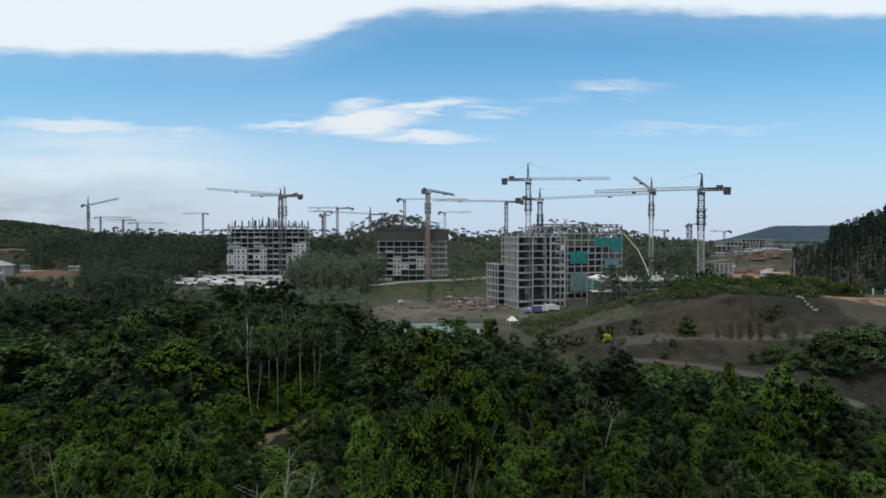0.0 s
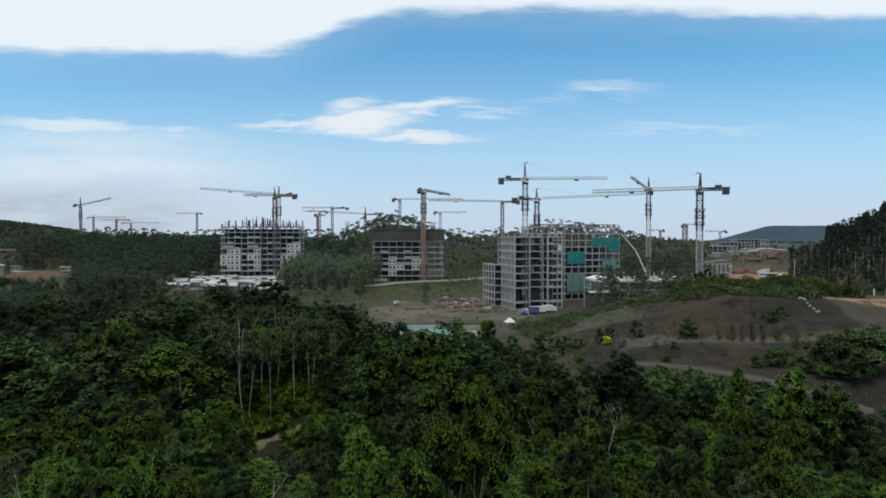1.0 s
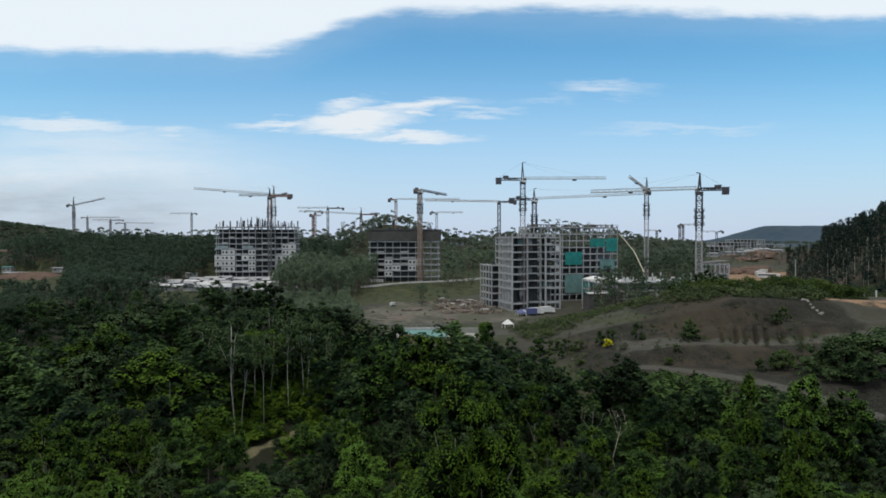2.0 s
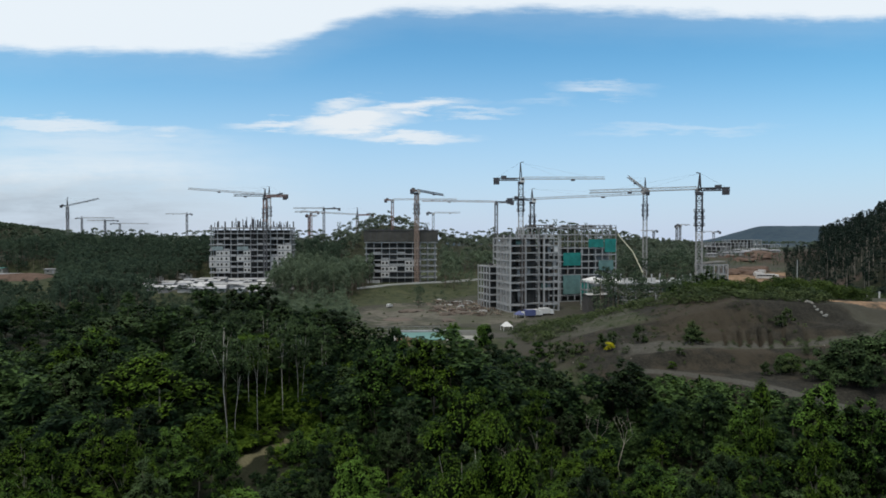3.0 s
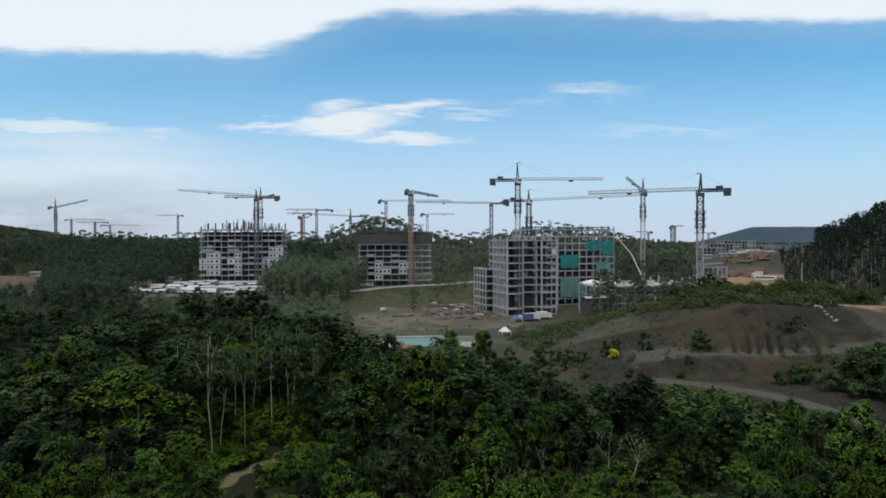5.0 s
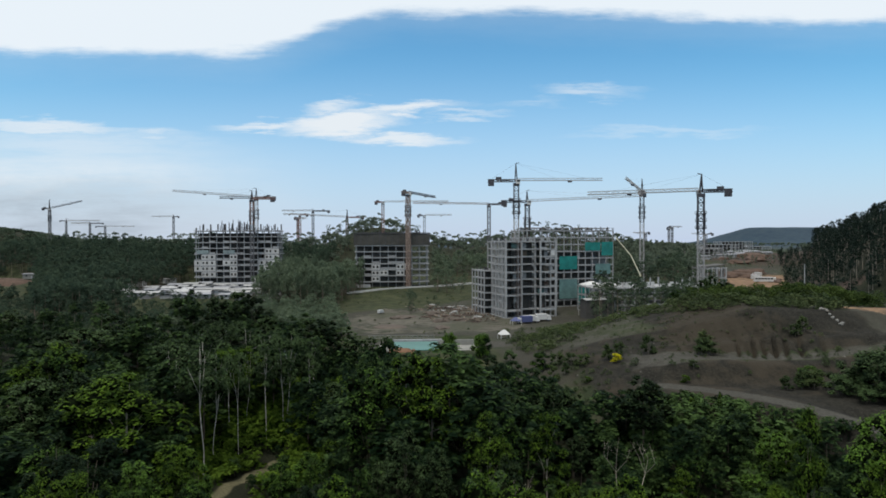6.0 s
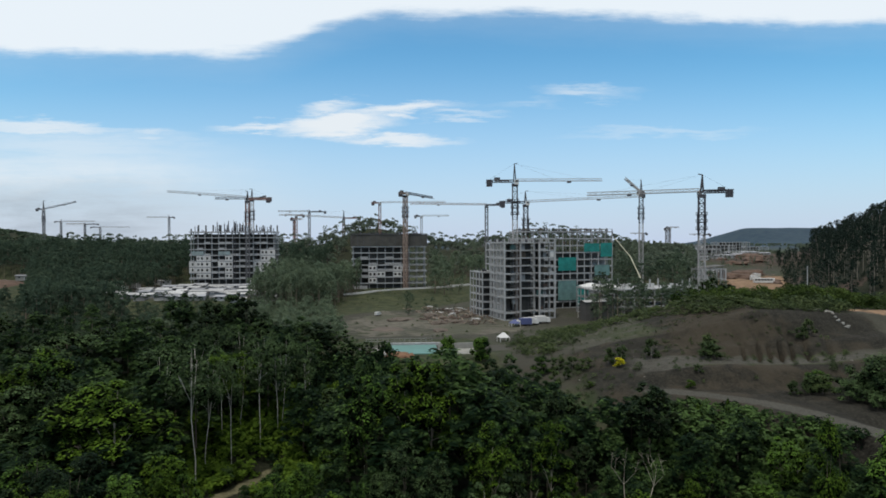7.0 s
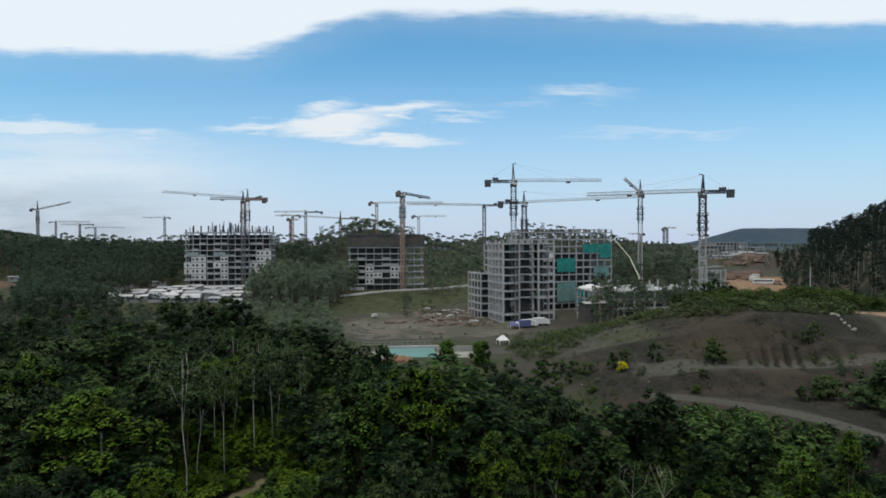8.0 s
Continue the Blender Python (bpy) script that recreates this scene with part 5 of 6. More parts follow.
def props(ob, u0, u1, v0, v1, z, count, lo, hi, seed, wide=0.12):
    """Rods of steel that stand up from a deck."""
    rng = random.Random(seed)
    s = Shape()
    for _ in range(count):
        u, v, h = rng.uniform(u0, u1), rng.uniform(v0, v1), rng.uniform(lo, hi)
        for k in range(3):
            s.bar((u + k * 0.22, v, z - 0.2), (u + k * 0.22 + rng.uniform(-0.1, 0.1), v, z + h * rng.uniform(0.75, 1)), wide)
    o = part("reinforcement", s.mesh("reinforcement", STEEL_DARK), ob, label="rusty upright steel rods")
    return tagged(o, kind="stuff")


def sheet(ob, name, u0, u1, z0, z1, v, material, label, seed=0):
    """A hung net, slightly slack, on a front that faces the lower v."""
    n, m = 10, 8
    pts = [(u0 + (u1 - u0) * i / n, v - 0.12 + 0.16 * math.sin(i * 1.9 + seed) * math.sin(j * 1.3 + seed), z0 + (z1 - z0) * j / m) for j in range(m + 1) for i in range(n + 1)]
    fs = [(j * (n + 1) + i, j * (n + 1) + i + 1, (j + 1) * (n + 1) + i + 1, (j + 1) * (n + 1) + i) for j in range(m) for i in range(n)]
    s = Shape().poly(pts, fs)
    back = [(x, y + 0.05, z) for x, y, z in pts]
    s.poly(back, [f[::-1] for f in fs])
    part(name, s.mesh(name, material, True), ob, label=label)


def block_c():
    """The nearest block: a front wing, a lower stair block and a higher rear wing."""
    ob = thing("unfinished_building", (35.9, 294, 0), 16.9, "raw concrete apartment block under construction with teal netting", "building")
    H = 3.5
    wing(ob, 0, 8.4, 0, 16, 10, H, 8.4, thick=0.72, gap_v=4.0, skip=(2,), deep=0.3)
    wing(ob, 8.4, 17.6, 5.0, 16, 10, H, 9.0, skip=(2,))
    wing(ob, 17.6, 26, 0.2, 16, 10, H, 8.4, thick=0.72, gap_v=5.2, skip=(2,), deep=0.3)
    wing(ob, -3.2, 6, 17.5, 33, 6, H, 9.0, gap_v=3.4)
    wing(ob, 6, 26, 16.2, 34.8, 10, H, 5.0, core=False)
    wing(ob, 28.5, 81, 35, 54, 11, 3.7, 4.4, open_top=3, thick=0.4)
    part("inner_wall", Shape().box(54, 41, 14.8, 52, 0.3, 29.2).mesh("inner_wall", CONCRETE), ob)
    # inner back walls of the recess, coloured dark for its shade, and slender posts of the fronts
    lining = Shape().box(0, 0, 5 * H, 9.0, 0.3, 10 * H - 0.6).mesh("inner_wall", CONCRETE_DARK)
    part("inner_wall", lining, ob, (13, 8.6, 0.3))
    thin = Shape().box(0, 0, 5 * H, 0.28, 0.3, 10 * H - 0.4).mesh("mullion", CONCRETE)
    part("mullion", thin, ob, (23.2, 0.42, 0.1))
    for v in (2.0, 6.0, 10, 14):
        part("mullion", thin, ob, (0.2, v, 0.1))
    # upstands of the bays
    rail = Shape().box(0, 0, 0.3, 3.0, 0.14, 0.6).mesh("parapet", CONCRETE)
    rng = random.Random(4)
    for k in range(1, 10):
        for u in (19.8, 24.4):
            if rng.random() < 0.3:
                part("parapet", rail, ob, (u, 0.36, k * H), turn=0)
        for v in (2.2, 6.2, 10.2, 14.0):
            if rng.random() < 0.45:
                part("parapet", rail, ob, (0.16, v, k * H), turn=90)
    panel = Shape().box(0, 0, H / 2 - 0.2, 2.4, 0.16, H - 0.9).mesh("infill_wall", CONCRETE_WHITE)
    for k in range(0, 10):
        for u in (19.2, 21.9, 24.6):
            if rng.random() < 0.03:
                part("infill_wall", panel, ob, (u, 0.5, k * H))
    # boards, block walls and sheets left in single bays
    screens = [Shape().box(0, 0, 1.2, w, 0.12, h).mesh("bay_screen", m) for w, h, m in ((2.6, 2.4, TIMBER), (3.2, 1.6, CONCRETE_DARK), (1.8, 2.6, CONCRETE), (3.0, 2.2, NET_PALE), (2.2, 1.4, STEEL))]
    for k in range(10):
        for u in (2.2, 5.8, 10.4, 13.0, 15.8, 19.4, 22.0, 24.4):
            if rng.random() < 0.30:
                part("bay_screen", rng.choice(screens), ob, (u, (2.0 if u < 9 or u > 17.6 else 6.6) + rng.random() * 1.2, k * H + 0.1))
        for v in (3, 8, 13):
            if rng.random() < 0.24:
                part("bay_screen", rng.choice(screens), ob, (1.0 + rng.random(), v, k * H + 0.1), turn=90)
        for u in (44, 52, 60, 68, 76):
            if rng.random() < 0.3:
                part("bay_screen", rng.choice(screens), ob, (u, 36.2 + rng.random() * 2, k * 3.7 + 0.1))
    # nets of the rear wing and the stacked edge boards of its top storeys
    sheet(ob, "safety_net", 47.4, 58.2, 19.8, 26.8, 34.8, NET, "teal safety net", 1)
    sheet(ob, "safety_net", 63, 72.6, 29.7, 34.2, 34.8, NET, "teal safety net", 2)
    sheet(ob, "safety_net", 73.3, 80.6, 27.0, 34.4, 34.8, NET, "teal safety net", 3)
    sheet(ob, "safety_net", 47.3, 58.2, 4.2, 14.6, 34.8, NET_PALE, "faded teal safety net", 4)
    sheet(ob, "safety_net", 69.5, 79, 17, 22.5, 34.8, NET_PALE, "faded teal safety net", 5)
    sheet(ob, "safety_net", 58.6, 66, 1.0, 12, 34.8, NET, "teal safety net", 6)
    props(ob, 29, 80, 36, 53, 40.7, 70, 0.8, 2.2, 1)
    props(ob, 0.5, 25, 1, 34, 10 * H, 60, 0.5, 2.0, 2)
    props(ob, -3, 6, 18, 32, 6 * H, 14, 0.5, 1.6, 3)
    stub = Shape().box(0, 0, 0.7, 0.55, 0.55, 1.6).mesh("column", CONCRETE)
    for i in range(9):
        for v in (0.4, 8, 15.6):
            part("column", stub, ob, (0.4 + 3.15 * i, v if not 8.4 < 0.4 + 3.15 * i < 17.6 else v + 5.6 * (v < 1), 10 * H))
    tables = [Shape().box(0, 0, 1.1, w, 6.0, 0.25).box(-w / 2 + 0.2, -2.8, 0.5, 0.2, 0.2, 1.2).box(w / 2 - 0.2, -2.8, 0.5, 0.2, 0.2, 1.2).mesh("formwork_table", TIMBER) for w in (3.4, 4.6)]
    for u in evenly(31, 78, 5.2):
        part("formwork_table", rng.choice(tables), ob, (u + rng.random(), 38.5 + 4 * rng.random(), 40.7 + rng.choice((0, 0, -3.7))))
    edge = Shape()
    for u in evenly(28.5, 81, 3.6):
        edge.bar((u, 34.8, 40.5), (u, 34.8, 42.0), 0.14)
    edge.bar((28.5, 34.8, 41.9), (81, 34.8, 41.9), 0.12)
    part("guard_rail", edge.mesh("guard_rail", STEEL_DARK), ob)
    tower = Shape()
    for k in range(12):
        z = k * 3
        for u, v in ((5.2, -1.6), (7.0, -1.6), (5.2, -0.3), (7.0, -0.3)):
            tower.bar((u, v, z), (u, v, z + 3), 0.09)
        tower.bar((5.2, -1.6, z), (7.0, -1.6, z + 3), 0.07).bar((5.2, -1.6, z), (7.0, -1.6, z), 0.07)
    part("hoist_tower", tower.mesh("hoist_tower", STEEL), ob, label="rusty hoist scaffold")


block_c()


def window_panel(w, h, holes):
    """A facade panel with square window openings, cut right through."""
    s = Shape()
    xs = [-w / 2]
    for c in holes:
        xs += [c - 0.72, c + 0.72]
    xs.append(w / 2)
    for i in range(0, len(xs), 2):
        s.box((xs[i] + xs[i + 1]) / 2, 0, h / 2, xs[i + 1] - xs[i], 0.22, h)
    for c in holes:
        s.box(c, 0, h * 0.14, 1.44, 0.22, h * 0.28)
        s.box(c, 0, h * 0.89, 1.44, 0.22, h * 0.22)
    return s.mesh("facade_panel", CONCRETE_WHITE)


def block_a():
    ob = thing("unfinished_building", (-161.5, 455, 6.0), 2.0, "raw concrete block with white window panels and rods on its roof", "building")
    H = 4.1
    wing(ob, 0, 59, 0, 18, 9, H, 4.9, open_top=2, thick=0.55, set_in=0.9)
    # back wall added in a dark colour for the depth of the bays
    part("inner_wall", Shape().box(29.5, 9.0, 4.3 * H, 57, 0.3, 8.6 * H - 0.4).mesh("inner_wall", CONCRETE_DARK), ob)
    full, single = window_panel(5.0, H - 0.75, (-1.2, 1.3)), window_panel(4.9, H - 0.75, (0.0,))
    plan = {1: (7.5, 12.3, 27.0, 46.6, 51.5, 56.3), 2: (2.5, 7.5, 12.3, 27.0, 46.6, 51.5, 56.3), 3: (2.5, 7.5, 12.3, 22.1, 27, 46.6, 51.5, 56.3), 4: (7.5, 12.3, 27.0, 51.5, 56.3), 5: (51.5, 56.3), 0: (41.7,)}
    for k, bays in plan.items():
        for u in bays:
            part("facade_panel", full if int(u) % 2 else single, ob, (u, -0.02, k * H + 0.02))
    upstand = Shape().box(0, 0, 0.5, 4.2, 0.16, 1.0).mesh("parapet", CONCRETE)
    rng = random.Random(9)
    for k in range(1, 8):
        for i in range(12):
            if rng.random() < 0.5:
                part("parapet", upstand, ob, (2.5 + 4.9 * i, 0.2, k * H))
    for u in (2, 20):
        sheet(ob, "safety_net", u, u + 8, 5 * H + 0.1, 5 * H + 2.6, -0.15, NET_GREY, "faded grey-green netting", u)
    stub = Shape().box(0, 0, 2.2, 0.8, 0.8, 4.4).mesh("column", CONCRETE_DARK)
    for i, u in enumerate(evenly(1, 58, 3.35)):
        part("column", stub, ob, (u, 2 + 11 * ((i * 7) % 3) / 2, 9 * H - 0.3 + (0.6 if i % 3 else -2.2)))
    props(ob, 1, 58, 1, 17, 9 * H, 46, 1.2, 4.4, 6, 0.13)
    props(ob, 16, 38, 1, 17, 9 * H, 16, 5.0, 8.6, 7, 0.18)
    tower = Shape()
    for k in range(13):
        z = k * 3.1
        for u in (30.4, 31.9):
            tower.bar((u, -1.4, z), (u, -1.4, z + 3.1), 0.2)
        tower.bar((30.4, -1.4, z), (31.9, -1.4, z + 3.1), 0.14)
    part("hoist_tower", tower.mesh("hoist_tower", STEEL_DARK), ob, label="dark hoist mast")


def block_b():
    ob = thing("unfinished_building", (-46.5, 430, 3.9), 3.0, "half-height raw concrete block with a dark netted crown", "building")
    H = 4.05
    wing(ob, 0, 50, 0, 17, 7, H, 5.55, open_top=1, thick=0.5, set_in=0.9)
    # dark back wall added, its colour standing for shade in the bays
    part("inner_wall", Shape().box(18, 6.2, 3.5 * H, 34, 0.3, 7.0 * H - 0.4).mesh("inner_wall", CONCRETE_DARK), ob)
    full = window_panel(5.4, H - 0.75, (-1.3, 1.3))
    sill = Shape().box(0, 0.2, 0.55, 5.2, 0.25, 1.1).mesh("parapet", CONCRETE)
    for k, bays in {3: (0, 1, 3, 4), 4: (0, 2, 4, 5), 5: (1, 4), 2: (1, 3)}.items():
        for i in bays:
            part("parapet", sill, ob, (2.78 + 5.55 * i, 0.3, k * H + 0.25))
    for k, bays in {1: (13.9,), 2: (13.9, 19.4, 30.5), 3: (13.9, 30.5, 36.1)}.items():
        for u in bays:
            part("facade_panel", full, ob, (u, -0.02, k * H + 0.02))
    base = Shape().box(0, 0, 1.2, 9, 0.4, 2.4).mesh("base_wall", CONCRETE_WHITE)
    part("base_wall", base, ob, (6, -2.0, 0))
    # formwork tables and nets of the upper storeys
    top = Shape()
    for i in range(14):
        u = 1 + i * 3.6
        top.box(u, 8, 7 * H + 4.0, 0.5, 14, 7.6)
    top.box(25, 8.5, 7 * H + 7.9, 51, 18, 0.35)
    top.box(25, 12, 7 * H + 3.8, 50, 0.3, 7.4)
    part("formwork", top.mesh("formwork", CONCRETE_DARK), ob, label="dark timber formwork tables")
    sheet(ob, "safety_net", -0.5, 50.5, 7 * H + 0.2, 7 * H + 7.6, -0.1, NET_DARK, "dark brown netting", 2)
    rail = Shape().bar((-0.6, -0.3, 7 * H + 8.4), (50.6, -0.3, 7 * H + 8.4), 0.35)
    for u in evenly(0, 50, 4):
        rail.bar((u, -0.3, 7 * H), (u, -0.3, 7 * H + 8.5), 0.22)
    part("guard_rail", rail.mesh("guard_rail", STEEL_DARK), ob)
    props(ob, 1, 49, 1, 16, 7 * H + 8, 50, 0.6, 2.4, 8, 0.16)


block_a()
block_b()


def low_deck():
    """The two-storey deck on columns beside the nearest block."""
    ob = thing("parking_deck", (76, 307, 0), 8.0, "low raw concrete deck on rows of columns", "building")
    wing(ob, 4, 62, 0, 20, 3, 4.15, 5.2, core=False, thick=0.5)
    lift = Shape().box(0, 0, 1.2, 1.9, 0.25, 2.3).mesh("facade_panel", CONCRETE_WHITE)
    for i, u in enumerate((8, 11.5, 15, 18.2, 21.0, 23.8, 28, 33, 36, 45, 49)):
        part("facade_panel", lift, ob, (u, 1.0 + (i % 3), 12.5))
    stub = Shape().box(0, 0, 2, 0.6, 0.6, 4).mesh("column", CONCRETE)
    for i, u in enumerate(evenly(10, 61, 7.0)):
        part("column", stub, ob, (u, 6 + 5 * (i % 3), 12.3))
    props(ob, 6, 60, 2, 19, 12.4, 40, 0.6, 2.2, 15)
    ob2 = thing("unfinished_building", (163, 372, float(height(168, 376)) - 0.4), 4.0, "rows of bare concrete columns under a low roof", "building")
    wing(ob2, 0, 15, 0, 12, 2, 5.8, 3.0, core=False, thick=0.8)
    roof = Shape().poly([(0, 0, 11.9), (15, 0, 13.4), (15, 12, 13.4), (0, 12, 11.9), (0, 0, 12.2), (15, 0, 13.7), (15, 12, 13.7), (0, 12, 12.2)], [(3, 2, 1, 0), (4, 5, 6, 7), (0, 1, 5, 4), (1, 2, 6, 5), (2, 3, 7, 6), (3, 0, 4, 7)])
    part("roof", roof.mesh("roof", CONCRETE_DARK), ob2)


low_deck()


# ---- tower cranes ----
def lattice(s, p, q, wide, deep, bay, chord, brace, tri=False):
    """A lattice girder from p to q; tri: one upper chord over two lower ones."""
    p, q = Vector(p), Vector(q)
    d = (q - p).normalized()
    side = d.cross(Vector((0, 0, 1)))
    side = side.normalized() if side.length > 1e-3 else Vector((1, 0, 0))
    up = side.cross(d).normalized()
    if tri:
        offs = [side * wide / 2, -side * wide / 2, up * deep]
        sides = [(0, 1), (1, 2), (2, 0)]
    else:
        offs = [side * wide / 2 + up * deep / 2, -side * wide / 2 + up * deep / 2, -side * wide / 2 - up * deep / 2, side * wide / 2 - up * deep / 2]
        sides = [(0, 1), (1, 2), (2, 3), (3, 0)]
    n = max(2, round((q - p).length / bay))
    for o in offs:
        s.bar(p + o, q + o, chord)
    for k in range(n):
        a, b = p + (q - p) * k / n, p + (q - p) * (k + 1) / n
        for i, j in sides:
            if k % 2:
                i, j = j, i
            s.bar(a + offs[i], b + offs[j], brace)
            s.bar(a + offs[i], a + offs[j], brace)
    return s


def tower_crane(x, y, base, slew, apex, toward, reach, tail, mast=None, jib=None, rise=0.0, wide=2.2, bay=2.6, stout=1.0, cage=True, flat_top=False, lower=None):
    """toward: the jib's bearing in degrees, clockwise from ahead; rise: how far its tip stands over its root."""
    mast, jib = mast or CRANE_GREY, jib or CRANE_WHITE
    ob = thing("tower_crane", (x, y, base), -toward, "lattice tower crane with a long jib and counterweights", "crane", "cranes over the site")
    h = slew - base
    ch, br = 0.30 * stout, 0.16 * stout
    joint = h - 17.0 if lower else -1.0
    part("mast", lattice(Shape(), (0, 0, joint), (0, 0, h - 1.2), wide, wide, bay, ch, br).mesh("mast", mast), ob)
    if lower:
        part("mast", lattice(Shape(), (0, 0, -1.0), (0, 0, joint), wide, wide, bay, ch * 0.85, br * 0.85).mesh("mast", lower), ob, label="pale lower mast sections")
    part("slewing_ring", Shape().box(0, 0, h - 0.8, wide * 1.25, wide * 1.25, 1.4).mesh("slewing_ring", STEEL_DARK), ob)
    cab = part("cab", Shape().box(1.5, 0.6, h + 0.4, 1.5, 1.9, 2.2).mesh("cab", PAINT_WHITE), ob, label="white driver's cab")
    part("window", Shape().box(1.5, 1.56, h + 0.7, 1.25, 0.06, 1.2).box(2.27, 0.7, h + 0.8, 0.06, 1.4, 0.9).mesh("window", GLASS), cab)
    root = h + 1.0
    head = apex - base
    boom = part("jib", lattice(Shape(), (0, 1.0, root), (0, reach, root + rise), 1.3 * stout ** 0.5, 1.1 * stout ** 0.5, 2.4, ch * 0.65, br * 0.6, True).mesh("jib", jib), ob, label="long lattice jib")
    rear = part("counter_jib", lattice(Shape(), (0, -0.8, root), (0, -tail, root), 1.5, 1.1, 2.2, ch, br).box(0, -tail * 0.45, root + 0.2, 1.6, tail * 0.5, 0.5).mesh("counter_jib", mast), ob)
    cw = Shape()
    for k in range(3):
        cw.box(0, -tail + 0.6 + k * 0.95, root - 1.0, 1.9, 0.8, 3.0)
    part("counterweight", cw.mesh("counterweight", STEEL_DARK), rear, label="stack of concrete counterweights")
    part("winch", Shape().box(0, -tail * 0.62, root + 1.1, 1.4, 2.6, 1.3).mesh("winch", STEEL_DARK), rear)
    if not flat_top:
        top = Shape()
        for a in (-0.55, 0.55):
            top.bar((a, 0.5, root - 0.5), (0, -0.2, head), ch).bar((a, -0.6, root - 0.5), (0, -0.2, head), ch)
        for k in (0.25, 0.5, 0.75):
            z = root + (head - root) * k
            r = 0.55 * (1 - k)
            top.bar((-r, r, z), (r, r, z), br).bar((-r, -r, z), (r, -r, z), br)
        top.bar((0, -0.2, head), (0, 1.4, head + 0.3), br * 1.5)
        part("tower_head", top.mesh("tower_head", STEEL_DARK), ob)
        ties = Shape()
        ties.bar((0, -0.2, head), (0, reach * 0.45, root + rise * 0.45 + 1.2), 0.035).bar((0, -0.2, head), (0, reach * 0.8, root + rise * 0.8 + 1.2), 0.035)
        ties.bar((0, -0.2, head), (0, -tail + 1.0, root + 0.4), 0.05)
        part("tie_rod", ties.mesh("tie_rod", STEEL_DARK), ob)
    part("trolley", Shape().box(0, reach * 0.62, root + rise * 0.62 - 0.5, 1.5, 1.8, 0.7).mesh("trolley", STEEL_DARK), boom)
    if cage:
        c = Shape()
        for z in (h - 14.5, h - 11.5, h - 8.5):
            c.box(0, 0, z, wide * 1.7, wide * 1.7, 0.25)
            for a in (-1, 1):
                c.bar((a * wide * 0.8, -wide * 0.8, z + 1.0), (a * wide * 0.8, wide * 0.8, z + 1.0), 0.14).bar((-wide * 0.8, a * wide * 0.8, z + 1.0), (wide * 0.8, a * wide * 0.8, z + 1.0), 0.14)
                for b in (-1, 1):
                    c.bar((a * wide * 0.8, b * wide * 0.8, z), (a * wide * 0.8, b * wide * 0.8, z + 1.1), 0.14)
        for a in (-1, 1):
            for b in (-1, 1):
                c.bar((a * wide * 0.62, b * wide * 0.62, h - 15), (a * wide * 0.62, b * wide * 0.62, h - 8), 0.28)
        part("climbing_cage", c.mesh("climbing_cage", STEEL_DARK), ob)
    return ob


tower_crane(43.0, 308, 0.0, 62.6, 71.8, 92, 41, 13.5, lower=CRANE_WHITE)
tower_crane(56.0, 352, 0.0, 55.5, 62.5, 86, 66, 14.5, rise=3.2, mast=STEEL_DARK, lower=CRANE_RED)
tower_crane(114.2, 270, 3.0, 54.6, 62.6, 287, 46, 12.0, wide=2.4, stout=1.4, rise=-0.6, mast=STEEL_DARK, lower=CRANE_WHITE)
tower_crane(128.0, 375, 2.0, 62.7, 71.0, 208, 57, 12.0, rise=2.6, mast=STEEL_DARK, lower=CRANE_WHITE)
tower_crane(-121.0, 466, 6.0, 66.0, 73.4, 262, 57.0, 14.0, jib=CRANE_WHITE, rise=3.6, mast=CRANE_WHITE, stout=1.2, wide=2.4)
tower_crane(-119.8, 450, 5.6, 64.1, 70.5, 268, 22, 15.7, jib=STEEL_DARK, mast=CRANE_RED, stout=1.4, lower=CRANE_GREY)
tower_crane(-10.6, 428, 4.0, 66.2, 70.0, 26, 44, 8.0, mast=CRANE_ORANGE, jib=STEEL_DARK, flat_top=True, stout=1.5, rise=-0.5)
tower_crane(-37.8, 600, 30.0, 71.0, 74.0, 92, 62, 8.0, mast=CRANE_RED, cage=False, stout=1.4, flat_top=True)
tower_crane(53.9, 520, 8.0, 64.0, 66.0, 288, 66, 15.0, mast=CRANE_GREY, jib=CRANE_ORANGE, cage=False, stout=1.4, rise=2.0)
tower_crane(-129.8, 750, 25.0, 70.0, 73.0, 270, 37, 20, mast=CRANE_GREY, cage=False, stout=1.6, bay=4)
tower_crane(-83.6, 700, 25.0, 60.5, 69.5, 272, 64, 19, mast=CRANE_RED, cage=False, stout=1.7, bay=4, rise=3.5)
tower_crane(-147.1, 760, 25.0, 66.0, 68.0, 265, 20, 10, mast=CRANE_RED, cage=False, stout=1.8, bay=4, flat_top=True)
tower_crane(-155.5, 790, 25.0, 63.0, 65.0, 20, 20, 8, mast=CRANE_RED, cage=False, stout=1.8, bay=4, flat_top=True)
tower_crane(-472, 1200, 20.0, 81.5, 86.0, 268, 41, 11, cage=False, stout=1.8, bay=5, wide=2.8)
tower_crane(-465, 800, 20.0, 76.0, 87.5, 84, 38, 9, mast=CRANE_GREY, jib=STEEL_DARK, stout=1.7, bay=4, rise=9.0)
tower_crane(-842, 1500, 20.0, 84.0, 90.0, 92, 80, 16, cage=False, stout=2.2, bay=6, wide=3)
tower_crane(-734, 1400, 20.0, 75.0, 79.0, 270, 40, 30, cage=False, stout=2.4, bay=6, wide=3)
tower_crane(-701, 1400, 20.0, 68.0, 71.0, 80, 60, 20, cage=False, stout=2.0, bay=6, wide=3)
tower_crane(361, 900, 10.0, 51.5, 53.0, 40, 20, 8, cage=False, stout=1.8, bay=5, flat_top=True)
